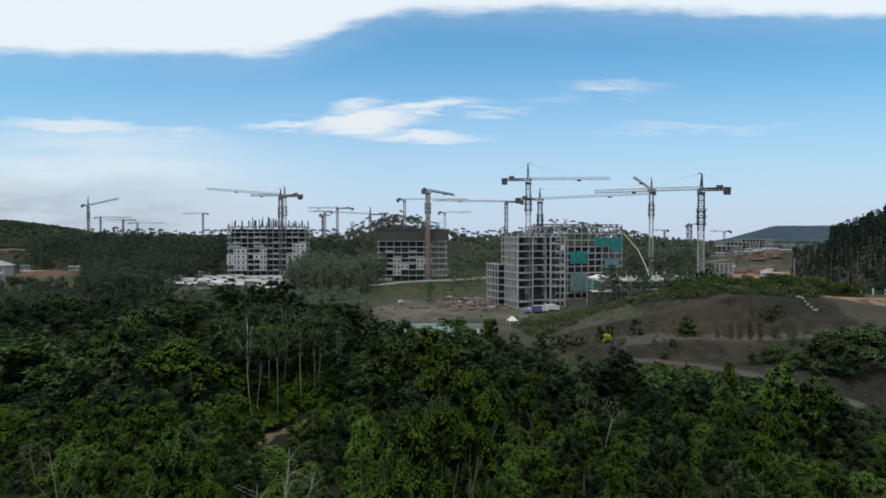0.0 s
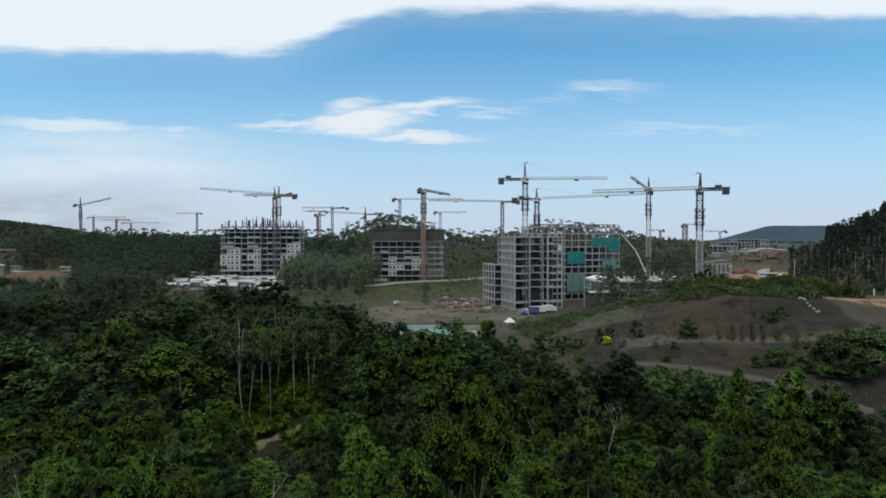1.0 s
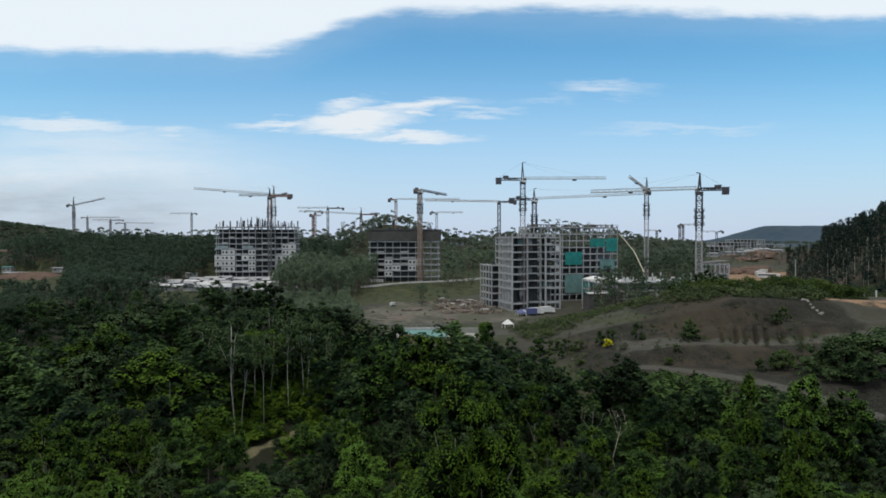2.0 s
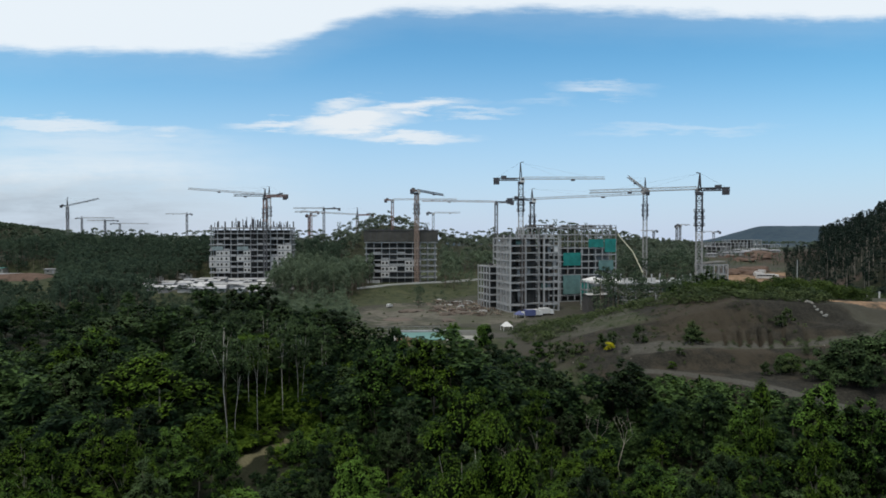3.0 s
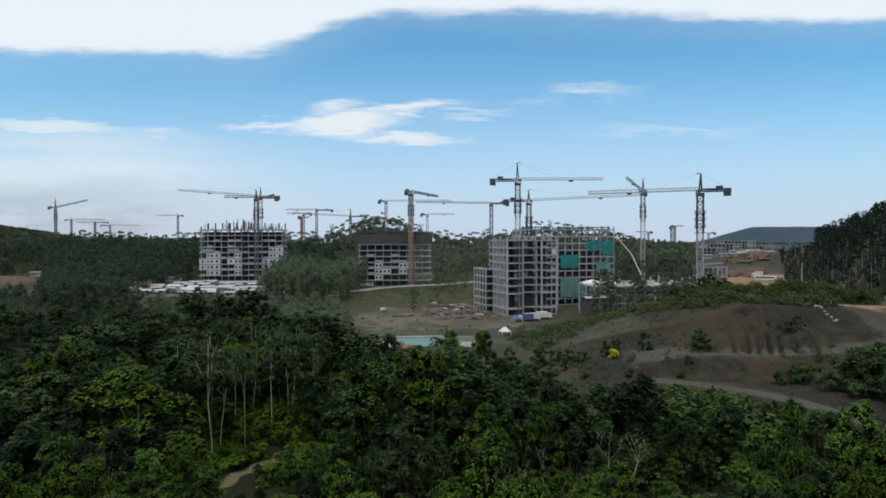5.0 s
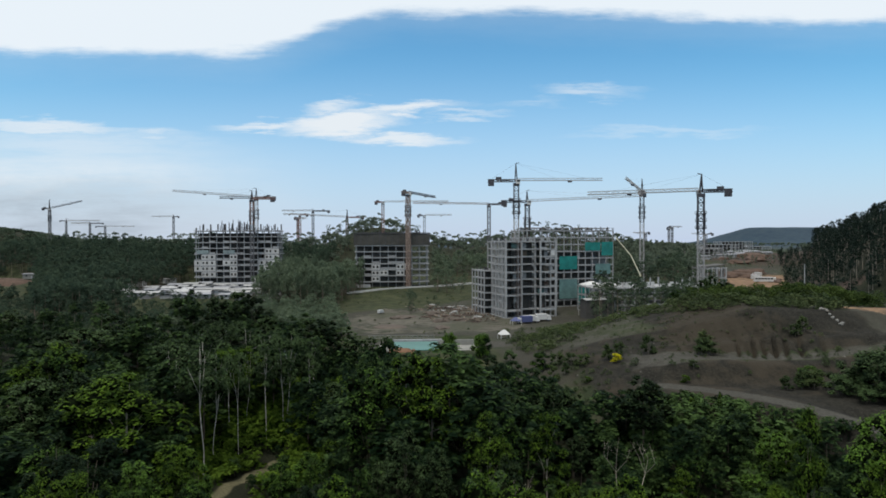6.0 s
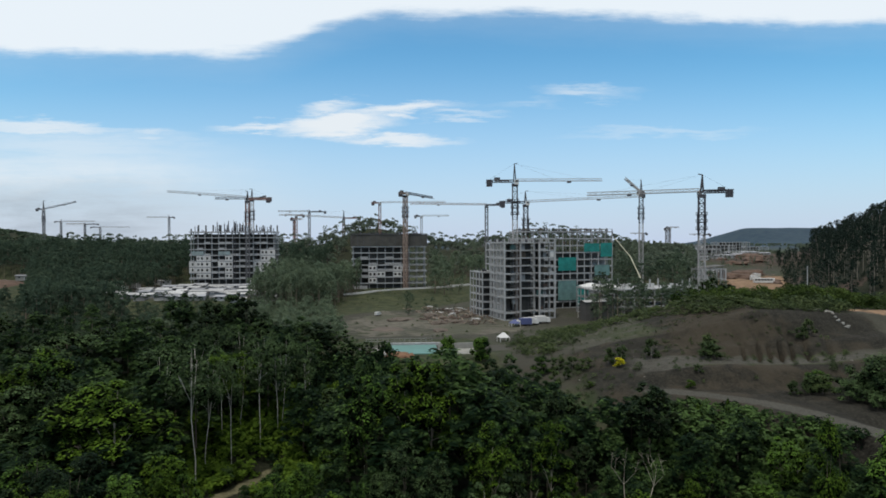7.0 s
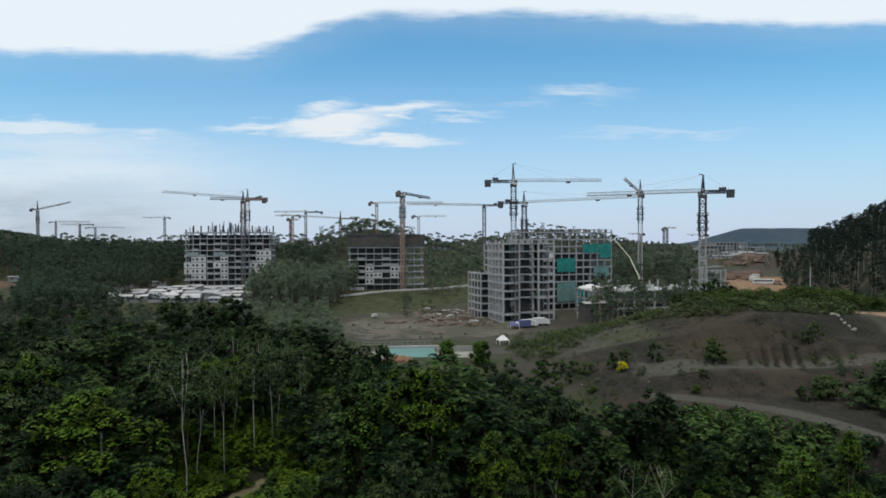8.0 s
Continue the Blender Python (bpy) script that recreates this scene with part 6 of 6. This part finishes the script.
tower_crane(368, 905, 10.0, 53.5, 55.0, 60, 22, 8, cage=False, stout=1.8, bay=5, flat_top=True)
tower_crane(338, 930, 10.0, 45.0, 46.0, 250, 24, 8, cage=False, stout=1.6, bay=5, flat_top=True)
tower_crane(369, 800, 10.0, 42.0, 44.0, 290, 18, 9, cage=False, stout=1.5, bay=5, flat_top=True)
tower_crane(2, 690, 30.0, 62.0, 64.0, 90, 30, 8, cage=False, stout=1.5, bay=5, flat_top=True)


# ---- sheds, houses, vehicles and site clutter ----
def shed(x, y, turn, w, d, h, roof, wall, label, pitch=0.16, group="sheds on the site"):
    z = float(height(x, y))
    ob = thing("shed", (x, y, z), turn, label, "shed", group)
    s = Shape().box(0, 0, h / 2 - 0.3, w, d, h + 0.6)
    part("wall", s.mesh("wall", wall), ob)
    r, o = pitch * d / 2, 0.45
    a, b = w / 2 + o, d / 2 + o
    pts = [(-a, -b, h - 0.05), (a, -b, h - 0.05), (a, 0, h + r), (-a, 0, h + r), (a, b, h - 0.05), (-a, b, h - 0.05)]
    top = [(p[0], p[1], p[2] + 0.12) for p in pts]
    fs = [(6, 7, 8, 9), (9, 8, 10, 11), (3, 2, 1, 0), (5, 4, 2, 3), (0, 1, 7, 6), (4, 5, 11, 10), (1, 2, 8, 7), (2, 4, 10, 8), (5, 3, 9, 11), (3, 0, 6, 9)]
    part("roof", Shape().poly(pts + top, fs).mesh("roof", roof), ob)
    ribs = Shape()
    for k in evenly(-a, a, 1.2):
        ribs.bar((k, -b, h + 0.1), (k, 0, h + r + 0.15), 0.07).bar((k, 0, h + r + 0.15), (k, b, h + 0.1), 0.07)
    part("roof_ribs", ribs.mesh("roof_ribs", roof), ob)
    for k in (-0.28, 0.22):
        part("window", Shape().box(w * k, -d / 2 - 0.02, h * 0.6, 1.3, 0.1, 1.0).mesh("window", GLASS), ob)
    part("door", Shape().box(w * 0.02, -d / 2 - 0.03, 1.0, 0.95, 0.1, 2.0).mesh("door", TIN_GREY), ob)
    return ob


def sheds():
    rng = random.Random(3)
    for row, y in enumerate((352, 364, 377, 391, 406, 424, 440)):
        for k in range(9):
            x = -168 + k * 9.8 + rng.uniform(-2, 2) + (6 if row % 2 else 0)
            if math.hypot((x + 122) / 50, (y - 395) / 55) > 1.05 or (x > -105 and 385 < y < 425) or (y > 435 and x > -140):
                continue
            shed(x, y + rng.uniform(-2, 2), rng.choice((0, 0, 5, 12, 90)), rng.uniform(5.0, 10.5), rng.uniform(5.5, 9.0), rng.uniform(1.5, 2.3), TIN_WHITE if rng.random() < 0.6 else TIN_GREY, TIN_GREY if rng.random() < 0.5 else CONCRETE, "white site shed with a low tin roof")
    for x, y, w, d, h, turn in ((-188, 405, 12, 7, 3.2, 5), (-192, 430, 14, 8, 3.4, 5), (-180, 455, 10, 6, 3.0, 0)):
        shed(x, y, turn, w, d, h, TIN_WHITE, CONCRETE_WHITE, "pale shed among the trees")


sheds()


def house():
    ob = thing("house", (-313, 424, 3.2), 8, "white two-storey house with a grey hipped roof", "house")
    part("wall", Shape().box(0, 0, 6, 20, 12, 12.4).mesh("wall", CONCRETE), ob)
    a, b = 11.2, 7.2
    pts = [(-a, -b, 12), (a, -b, 12), (a, b, 12), (-a, b, 12), (-5, 0, 15.4), (5, 0, 15.4)]
    part("roof", Shape().poly(pts, [(0, 1, 5, 4), (1, 2, 5), (2, 3, 4, 5), (3, 0, 4), (3, 2, 1, 0)]).mesh("roof", TIN_GREY), ob)
    for k in range(2):
        for u in (-7, -2.4, 2.4, 7):
            w = part("window", Shape().box(0, 0, 0, 2.2, 0.2, 1.9).mesh("window", GLASS), ob, (u, -6.05, 3.2 + 5.2 * k))
            part("window_frame", Shape().box(0, -0.05, 1.05, 2.6, 0.25, 0.2).box(0, -0.05, -1.05, 2.6, 0.25, 0.2).box(-1.2, -0.05, 0, 0.2, 0.25, 2.0).box(1.2, -0.05, 0, 0.2, 0.25, 2.0).mesh("window_frame", PAINT_WHITE), w)
    part("balcony", Shape().box(0, -7, 6.3, 20, 2.2, 0.3).box(0, -8.0, 7.0, 20, 0.12, 1.2).mesh("balcony", CONCRETE_WHITE), ob)


house()
shed(-312, 474, 4, 26, 7, 3.4, TIN_GREY, TIMBER, "long low shed on the cut earth", group="")
shed(-286, 478, 4, 12, 6, 3.0, TIN_GREY, COURT_GREY, "grey low shed on the cut earth", group="")
shed(-329, 482, 0, 7, 6, 4.6, surface("teal_tin", (0.07, 0.19, 0.17), 0.7, 0.3), COURT_GREY, "shed with a teal roof", group="")


def cut_earth():
    rng = random.Random(2)
    s = Shape()
    n = 16
    pts, fs = [], []
    for j in range(4):
        for i in range(n + 1):
            k = i / n
            pts.append((-22 + 44 * k, -3 - 9 * (1 - j / 3) + rng.uniform(-0.8, 0.8), -1 + j * 1.9 * math.sin(math.pi * min(max(k, 0.06), 0.94)) ** 0.4 + rng.uniform(-0.3, 0.3)))
    for i in range(n + 1):
        pts.append((-22 + 44 * i / n, 14, 4.4 * math.sin(math.pi * min(max(i / n, 0.06), 0.94)) ** 0.4))
    for j in range(4):
        fs += [(j * (n + 1) + i, j * (n + 1) + i + 1, (j + 1) * (n + 1) + i + 1, (j + 1) * (n + 1) + i) for i in range(n)]
    s.poly(pts, fs)
    ob = new("earth_bank", s.mesh("earth_bank", EARTH_RED, True))
    ob.location, ob.scale = (-298, 453, 3.0), (1.05, 1.0, 1.5)
    tagged(ob, "bare red-brown cut earth bank", "bank", kind="structure")


cut_earth()


def court():
    """The teal court with its pale kerb and the walled strip beside it."""
    ob = thing("sports_court", (-4.0, 205.5, 3.25), 2, "teal coated court with pale concrete edging", "court")
    part("surface", Shape().box(0, 0, 0, 14, 15, 0.3).mesh("surface", TEAL), ob)
    kerb = Shape().box(0, 8.1, 0.35, 17, 0.9, 0.8).mesh("kerb", CONCRETE)
    part("kerb", kerb, ob)
    part("apron", Shape().box(-9.3, -3, -0.02, 4.4, 11, 0.3).mesh("apron", COURT_GREY), ob)
    part("wall", Shape().box(12.6, 0.5, 0.9, 10.6, 0.5, 1.7).box(12.6, -4.0, -0.05, 10.6, 9, 0.3).mesh("wall", COURT_GREY), ob)
    f = thing("fence", (-4.0, 212.0, 3.0), 2, "low pale fence of posts and two rails", "fence")
    for u in evenly(-15, 6, 1.75):
        part("post", Shape().box(0, 0, 0.8, 0.2, 0.2, 1.8).mesh("post", COURT_GREY), f, (u, 7.5, -0.2))
    for z in (0.6, 1.35):
        part("rail", Shape().box(-4.5, 7.5, z, 21.4, 0.1, 0.16).mesh("rail", COURT_GREY), f)


court()


def tent(x, y, turn, w, d, h, material, label):
    ob = thing("tent", (x, y, float(height(x, y))), turn, label, "tent", "tents beside the block")
    pts = [(-w / 2, -d / 2, h - 1.5), (w / 2, -d / 2, h - 1.5), (w / 2, d / 2, h - 1.5), (-w / 2, d / 2, h - 1.5), (-w * 0.1, 0, h), (w * 0.1, 0, h)]
    s = Shape().poly(pts, [(0, 1, 5, 4), (1, 2, 5), (2, 3, 4, 5), (3, 0, 4)])
    s.poly([(p[0], p[1], p[2] - 0.08) for p in pts], [(4, 5, 1, 0), (5, 2, 1), (5, 4, 3, 2), (4, 0, 3)])
    part("canopy", s.mesh("canopy", material), ob)
    pole = Shape().box(0, 0, (h - 1.5) / 2 - 0.1, 0.14, 0.14, h - 1.3).mesh("pole", PAINT_WHITE)
    for a in (-1, 1):
        for b in (-1, 1):
            part("pole", pole, ob, (a * w / 2 * 0.97, b * d / 2 * 0.97, 0))


tent(25.5, 224, 15, 3.4, 3.0, 3.0, PAINT_WHITE, "small white canopy tent on the dusty yard")
tent(37.5, 275, 10, 4, 3.4, 3.0, PAINT_BLUE, "dark blue canopy tent at the block's foot")
for i, (tx, ty, th) in enumerate(((76.8, 301, 16.2), (86, 303, 15.4))):
    tent(tx, ty, 10 + 7 * i, 9.4, 7, th, PAINT_WHITE, "white tin canopy on tall posts beside the block")


shed(77.8, 294.5, 12, 14, 6, 8.4, TIN_WHITE, CONCRETE_DARK, "grey shed with a white tin roof beside the block", group="")


def box_truck(x, y, turn, cargo, label):
    ob = thing("truck", (x, y, float(height(x, y))), turn, label, "truck")
    part("cargo_box", Shape().box(-1.2, 0, 2.1, 5.0, 2.3, 2.4).mesh("cargo_box", cargo), ob)
    cab = part("cab", Shape().poly([(1.5, -1.1, 0.7), (3.4, -1.1, 0.7), (3.4, 1.1, 0.7), (1.5, 1.1, 0.7), (1.5, -1.05, 2.6), (2.9, -1.05, 2.6), (2.9, 1.05, 2.6), (1.5, 1.05, 2.6)],
                             [(3, 2, 1, 0), (4, 5, 6, 7), (0, 1, 5, 4), (1, 2, 6, 5), (2, 3, 7, 6), (3, 0, 4, 7)]).mesh("cab", PAINT_WHITE), ob)
    part("windscreen", Shape().poly([(3.24, -0.9, 1.5), (3.24, 0.9, 1.5), (2.97, 0.9, 2.4), (2.97, -0.9, 2.4)], [(0, 1, 2, 3)]).mesh("windscreen", GLASS), cab)
    part("chassis", Shape().box(-0.3, 0, 0.75, 7.0, 0.9, 0.3).mesh("chassis", STEEL_DARK), ob)
    wheel = Shape().tube([(0, -0.16, 0), (0, 0.16, 0)], [0.48, 0.48], 12).mesh("wheel", RUBBER)
    for u in (-2.6, -1.4, 2.4):
        for v in (-0.95, 0.95):
            part("wheel", wheel, ob, (u, v, 0.48))
    return ob


box_truck(45, 279, 20, PAINT_WHITE, "white box truck parked at the block's foot")
box_truck(51, 284, 15, PAINT_WHITE, "white box truck parked at the block's foot")
box_truck(41, 276, 195, PAINT_BLUE, "blue-covered truck parked at the block's foot")
box_truck(-21.5, 313, 60, PAINT_WHITE, "small white van on the bare earth").scale = (0.55, 0.55, 0.55)


def bus(x, y, turn, label):
    ob = thing("bus", (x, y, float(height(x, y))), turn, label, "bus")
    part("body", Shape().box(0, 0, 1.75, 11, 2.5, 2.6).box(0, 0, 3.1, 10.6, 2.3, 0.16).mesh("body", PAINT_WHITE), ob)
    for u in evenly(-4.4, 4.4, 1.76):
        part("window", Shape().box(u, -1.26, 2.2, 1.5, 0.06, 0.9).mesh("window", GLASS), ob)
    part("windscreen", Shape().box(5.52, 0, 2.1, 0.06, 2.1, 1.3).mesh("windscreen", GLASS), ob)
    wheel = Shape().tube([(0, -0.16, 0), (0, 0.16, 0)], [0.5, 0.5], 12).mesh("wheel", RUBBER)
    for u in (-3.4, 3.4):
        for v in (-1.1, 1.1):
            part("wheel", wheel, ob, (u, v, 0.5))


bus(211, 392, -12, "white bus parked on the orange earth")
for i, (bx, by) in enumerate(((228, 430), (238, 452), (246, 440), (222, 470), (256, 480), (236, 500))):
    box_truck(bx, by, 30 * i, PAINT_WHITE, "white truck on the distant orange earth")


def clutter():
    rng = random.Random(11)
    plank = Shape().box(0, 0, 0.1, 4.2, 0.35, 0.2).mesh("board", TIMBER)
    pale = Shape().box(0, 0, 0.12, 2.6, 0.9, 0.24).mesh("board", CONCRETE_WHITE)
    rod = Shape().box(0, 0, 0.08, 6.0, 0.22, 0.16).mesh("board", STEEL)
    for x, y in ((2, 345), (10, 338), (16, 332), (8, 325), (20, 340), (24, 326), (14, 318), (-2, 330), (22, 315), (4, 352), (27, 345), (18, 305), (24, 298), (12, 296), (30, 288), (22, 282), (8, 306), (-8, 340), *[(rng.uniform(0, 29), rng.uniform(286, 352)) for _ in range(26)]):
        z = float(height(x, y))
        ob = thing("material_stack", (x, y, z), rng.uniform(0, 180), "heap of building boards and rods on bare earth", "stack", "stacks on the bare yard")
        kind = rng.choice((plank, pale, rod, plank))
        for k in range(rng.randint(5, 9)):
            part("board", kind, ob, (rng.uniform(-1.2, 1.2), rng.uniform(-1.2, 1.2), 0.18 * (k // 2)), turn=rng.uniform(-25, 25))
    def lump(size, seed):
        r = random.Random(seed)
        bm = bmesh.new()
        bmesh.ops.create_icosphere(bm, subdivisions=2, radius=size)
        for v in bm.verts:
            v.co *= 1 + 0.35 * (noise.noise(v.co * (1.3 / size) + Vector((seed * 3.1, 0, 0)))) + r.uniform(-0.05, 0.05)
            v.co.z *= 0.65
        me = bpy.data.meshes.new("rock")
        bm.to_mesh(me)
        bm.free()
        return me
    heaps = [lump(1.0, k + 20) for k in range(3)]
    for me in heaps:
        me.materials.append(SOIL_DARK)
    for x, y, size, tall in ((-14, 266, 7.5, 1.3), (6, 256, 4.0, 1.6), (5, 283, 3.4, 2.2), (8.5, 285, 2.2, 1.4), (-10, 302, 5.4, 1.2)):
        ob = new("mound", rng.choice(heaps))
        ob.location, ob.scale = (x, y, float(height(x, y)) + 0.1), (size, size * 0.7, tall)
        ob.rotation_euler = (0, 0, rng.uniform(0, 6))
        tagged(ob, "low heap of dark soil on the bare yard", "heap", "heaps on the bare yard")
    rocks = [lump(0.55, k) for k in range(4)]
    for me in rocks:
        me.materials.append(STONE)
    grey = [me.copy() for me in rocks]
    for me in grey:
        me.materials[0] = COURT_GREY
    for k in range(24):
        q = k / 23
        x, y = 104.2 + 2.0 * q + rng.gauss(0, 0.5), 183.5 - 10 * q + rng.gauss(0, 0.7)
        ob = new("rock", rng.choice(rocks + 3 * grey))
        ob.location, ob.scale = (x, y, float(height(x, y)) + 0.15), (rng.uniform(0.4, 1.0), rng.uniform(0.4, 1.0), rng.uniform(0.5, 1.1))
        ob.rotation_euler = (0, 0, rng.uniform(0, 6))
        tagged(ob, "pale rough boulder on the mound's edge", "rock", "rocks along the mound")
    for k in range(8):
        x, y = rng.uniform(34, 95), rng.uniform(144, 180)
        ob = new("rock", rng.choice(rocks))
        ob.location, ob.scale = (x, y, float(height(x, y)) + 0.05), (rng.uniform(0.25, 0.55),) * 3
        tagged(ob, "small stone lying on dark soil", "rock", "rocks along the mound")
    post = Shape().box(0, 0, 0.9, 0.34, 0.34, 2.2).box(0, 0, 2.05, 0.42, 0.42, 0.12).mesh("marker_post", PAINT_WHITE)
    for k in range(12):
        x, y = 139 + 1.9 * k, 226 - 4.2 * k * 0.75
        ob = new("marker_post", post)
        ob.location = (x, y, float(height(x, y)))
        tagged(ob, "white marker post beside the earth track", "post", "posts along the track")
    for x, y, h in ((132.7, 230, 16),):
        z = float(height(x, y))
        ob = thing("utility_pole", (x, y, z), 15, "slim pale utility pole with a cross arm", "pole")
        part("pole", Shape().tube([(0, 0, -0.5), (0, 0, h)], [0.2, 0.13], 8).mesh("pole", CONCRETE), ob)
        part("cross_arm", Shape().box(0, 0, h - 0.8, 1.8, 0.12, 0.14).mesh("cross_arm", STEEL_DARK), ob)


clutter()


def rubble():
    """Broken boards, blocks and offcuts strewn over the yard beside the nearest block."""
    rng = random.Random(31)
    for name, material, count, label in (("pale_rubble", COURT_GREY, 70, "pale offcuts strewn over the bare yard"), ("brown_rubble", TIMBER, 170, "brown broken boards strewn over the bare yard"), ("red_rubble", EARTH_RED, 120, "reddish broken blocks strewn over the bare yard")):
        s = Shape()
        for _ in range(count):
            x, y = rng.uniform(2, 32), rng.gauss(318, 18)
            if x > 33 or not 284 < y < 352:
                continue
            z, a, n = float(height(x, y)), rng.uniform(0, 6.3), rng.uniform(0.4, 1.9)
            s.bar((x, y, z + 0.1), (x + n * math.cos(a), y + n * math.sin(a), z + rng.uniform(0.1, 0.9)), rng.uniform(0.15, 0.6), rng.uniform(0.12, 0.4))
        tagged(new(name, s.mesh(name, material)), label, "rubble", kind="stuff")


rubble()


def earth_heaps():
    rng = random.Random(21)
    for x, y, w in ((-9.0, 193.6, 3.6), (-5.0, 193.6, 2.2), (300, 590, 11), (335, 622, 15), (318, 652, 9), (368, 690, 18), (402, 745, 15), (352, 655, 10), (322, 606, 7), (386, 712, 10), (345, 640, 8), (-388, 548, 13), (-372, 552, 8), (204, 425, 9), (221, 446, 12), (243, 470, 11), (232, 415, 7), (262, 500, 14), (214, 462, 8), (250, 452, 8), (14, 289, 4.5), (3, 312, 5.5), (-12, 296, 4.5)):
        bm = bmesh.new()
        bmesh.ops.create_icosphere(bm, subdivisions=3, radius=1)
        for v in bm.verts:
            k = 1 + 0.45 * noise.noise(v.co * 1.6 + Vector((x, y, 0))) + 0.25 * noise.noise(v.co * 4.2 + Vector((y, x, 0)))
            v.co = Vector((v.co.x * w * k, v.co.y * w * 0.6 * k, max(v.co.z, -0.25) * w * (0.46 if y < 200 else 0.26) * k))
        me = bpy.data.meshes.new("earth_mound")
        bm.to_mesh(me)
        bm.free()
        me.materials.append(EARTH_RED if abs(x) > 150 else EARTH_ORANGE if y < 200 else SOIL_DARK)
        me.polygons.foreach_set("use_smooth", [True] * len(me.polygons))
        ob = new("earth_mound", me)
        ob.location, ob.rotation_euler = (x, y, float(height(x, y)) + 0.1), (0, 0, rng.uniform(0, 3))
        tagged(ob, "heap of loose brown earth on the yard", "heap", "heaps of earth")


earth_heaps()


def pump_boom():
    ob = thing("concrete_pump", (112, 328, 0.0), 0, "concrete pump with a long pale folding boom", "pump")
    part("body", Shape().box(0, 0, 1.6, 8, 2.5, 2.4).mesh("body", PAINT_WHITE), ob)
    part("turret", Shape().box(1.0, 0, 3.4, 1.6, 1.6, 1.4).mesh("turret", STEEL_DARK), ob)
    part("boom", Shape().bar((1, 0, 3.8), (-1.5, 2, 17.5), 0.55).bar((-1.5, 2, 17.5), (-6, 3, 27.5), 0.45).bar((-6, 3, 27.5), (-13.8, 4, 37.0), 0.35).mesh("boom", surface("boom_cream", (0.66, 0.62, 0.46), 0.5, 0.15)), ob, label="cream folding boom")
    part("hose", Shape().bar((-13.8, 4, 37.0), (-15.5, 4, 41.5), 0.2).mesh("hose", RUBBER), ob)
    wheel = Shape().tube([(0, -0.2, 0), (0, 0.2, 0)], [0.5, 0.5], 10).mesh("wheel", RUBBER)
    for u in (-3, -1.8, 3):
        for v in (-1.1, 1.1):
            part("wheel", wheel, ob, (u, v, 0.5))


pump_boom()


def distant_blocks():
    """Unfinished frames and long roofs of the far plain."""
    for x, y, w, d, floors, turn in ((412, 900, 54, 24, 3, 0), (500, 1020, 56, 24, 4, 5), (330, 760, 40, 20, 2, -6), (585, 1150, 80, 26, 2, 4)):
        ob = thing("unfinished_building", (x, y, float(height(x, y)) - 0.3), turn, "distant low concrete building shell", "building", "shells on the plain")
        wing(ob, 0, w, 0, d, floors, 4.4, 6.0, core=True, thick=0.9)
    for x, y, w in ((620, 1250, 90), (700, 1400, 110), (470, 1050, 50)):
        shed(x, y, 3, w, 18, 6.5, TIN_WHITE, CONCRETE_WHITE, "long pale shed on the distant plain", group="sheds on the plain")
    for x, y, w in ((290, 640, 12), (420, 820, 30), (352, 700, 16), (372, 720, 12), (330, 690, 14), (392, 760, 20), (455, 850, 24), (480, 905, 30), (436, 780, 14)):
        shed(x, y, 3, w, 10, 3.5, TIN_GREY, CONCRETE, "low grey shed beyond the orange earth", group="sheds on the plain")


distant_blocks()


def roadside_kerb():
    """The pale haul road at the foot of the middle block."""
    line = [(-48, 398), (-30, 410), (-12, 420), (10, 432), (34, 446)]
    s = Shape()
    for (ax, ay), (bx, by) in zip(line, line[1:]):
        s.bar((ax, ay, float(height(ax, ay)) + 0.35), (bx, by, float(height(bx, by)) + 0.35), 0.8, 1.3)
    tagged(new("kerb_wall", s.mesh("kerb_wall", CONCRETE_WHITE)), "low pale concrete wall along the haul road", "kerb", kind="structure")


roadside_kerb()
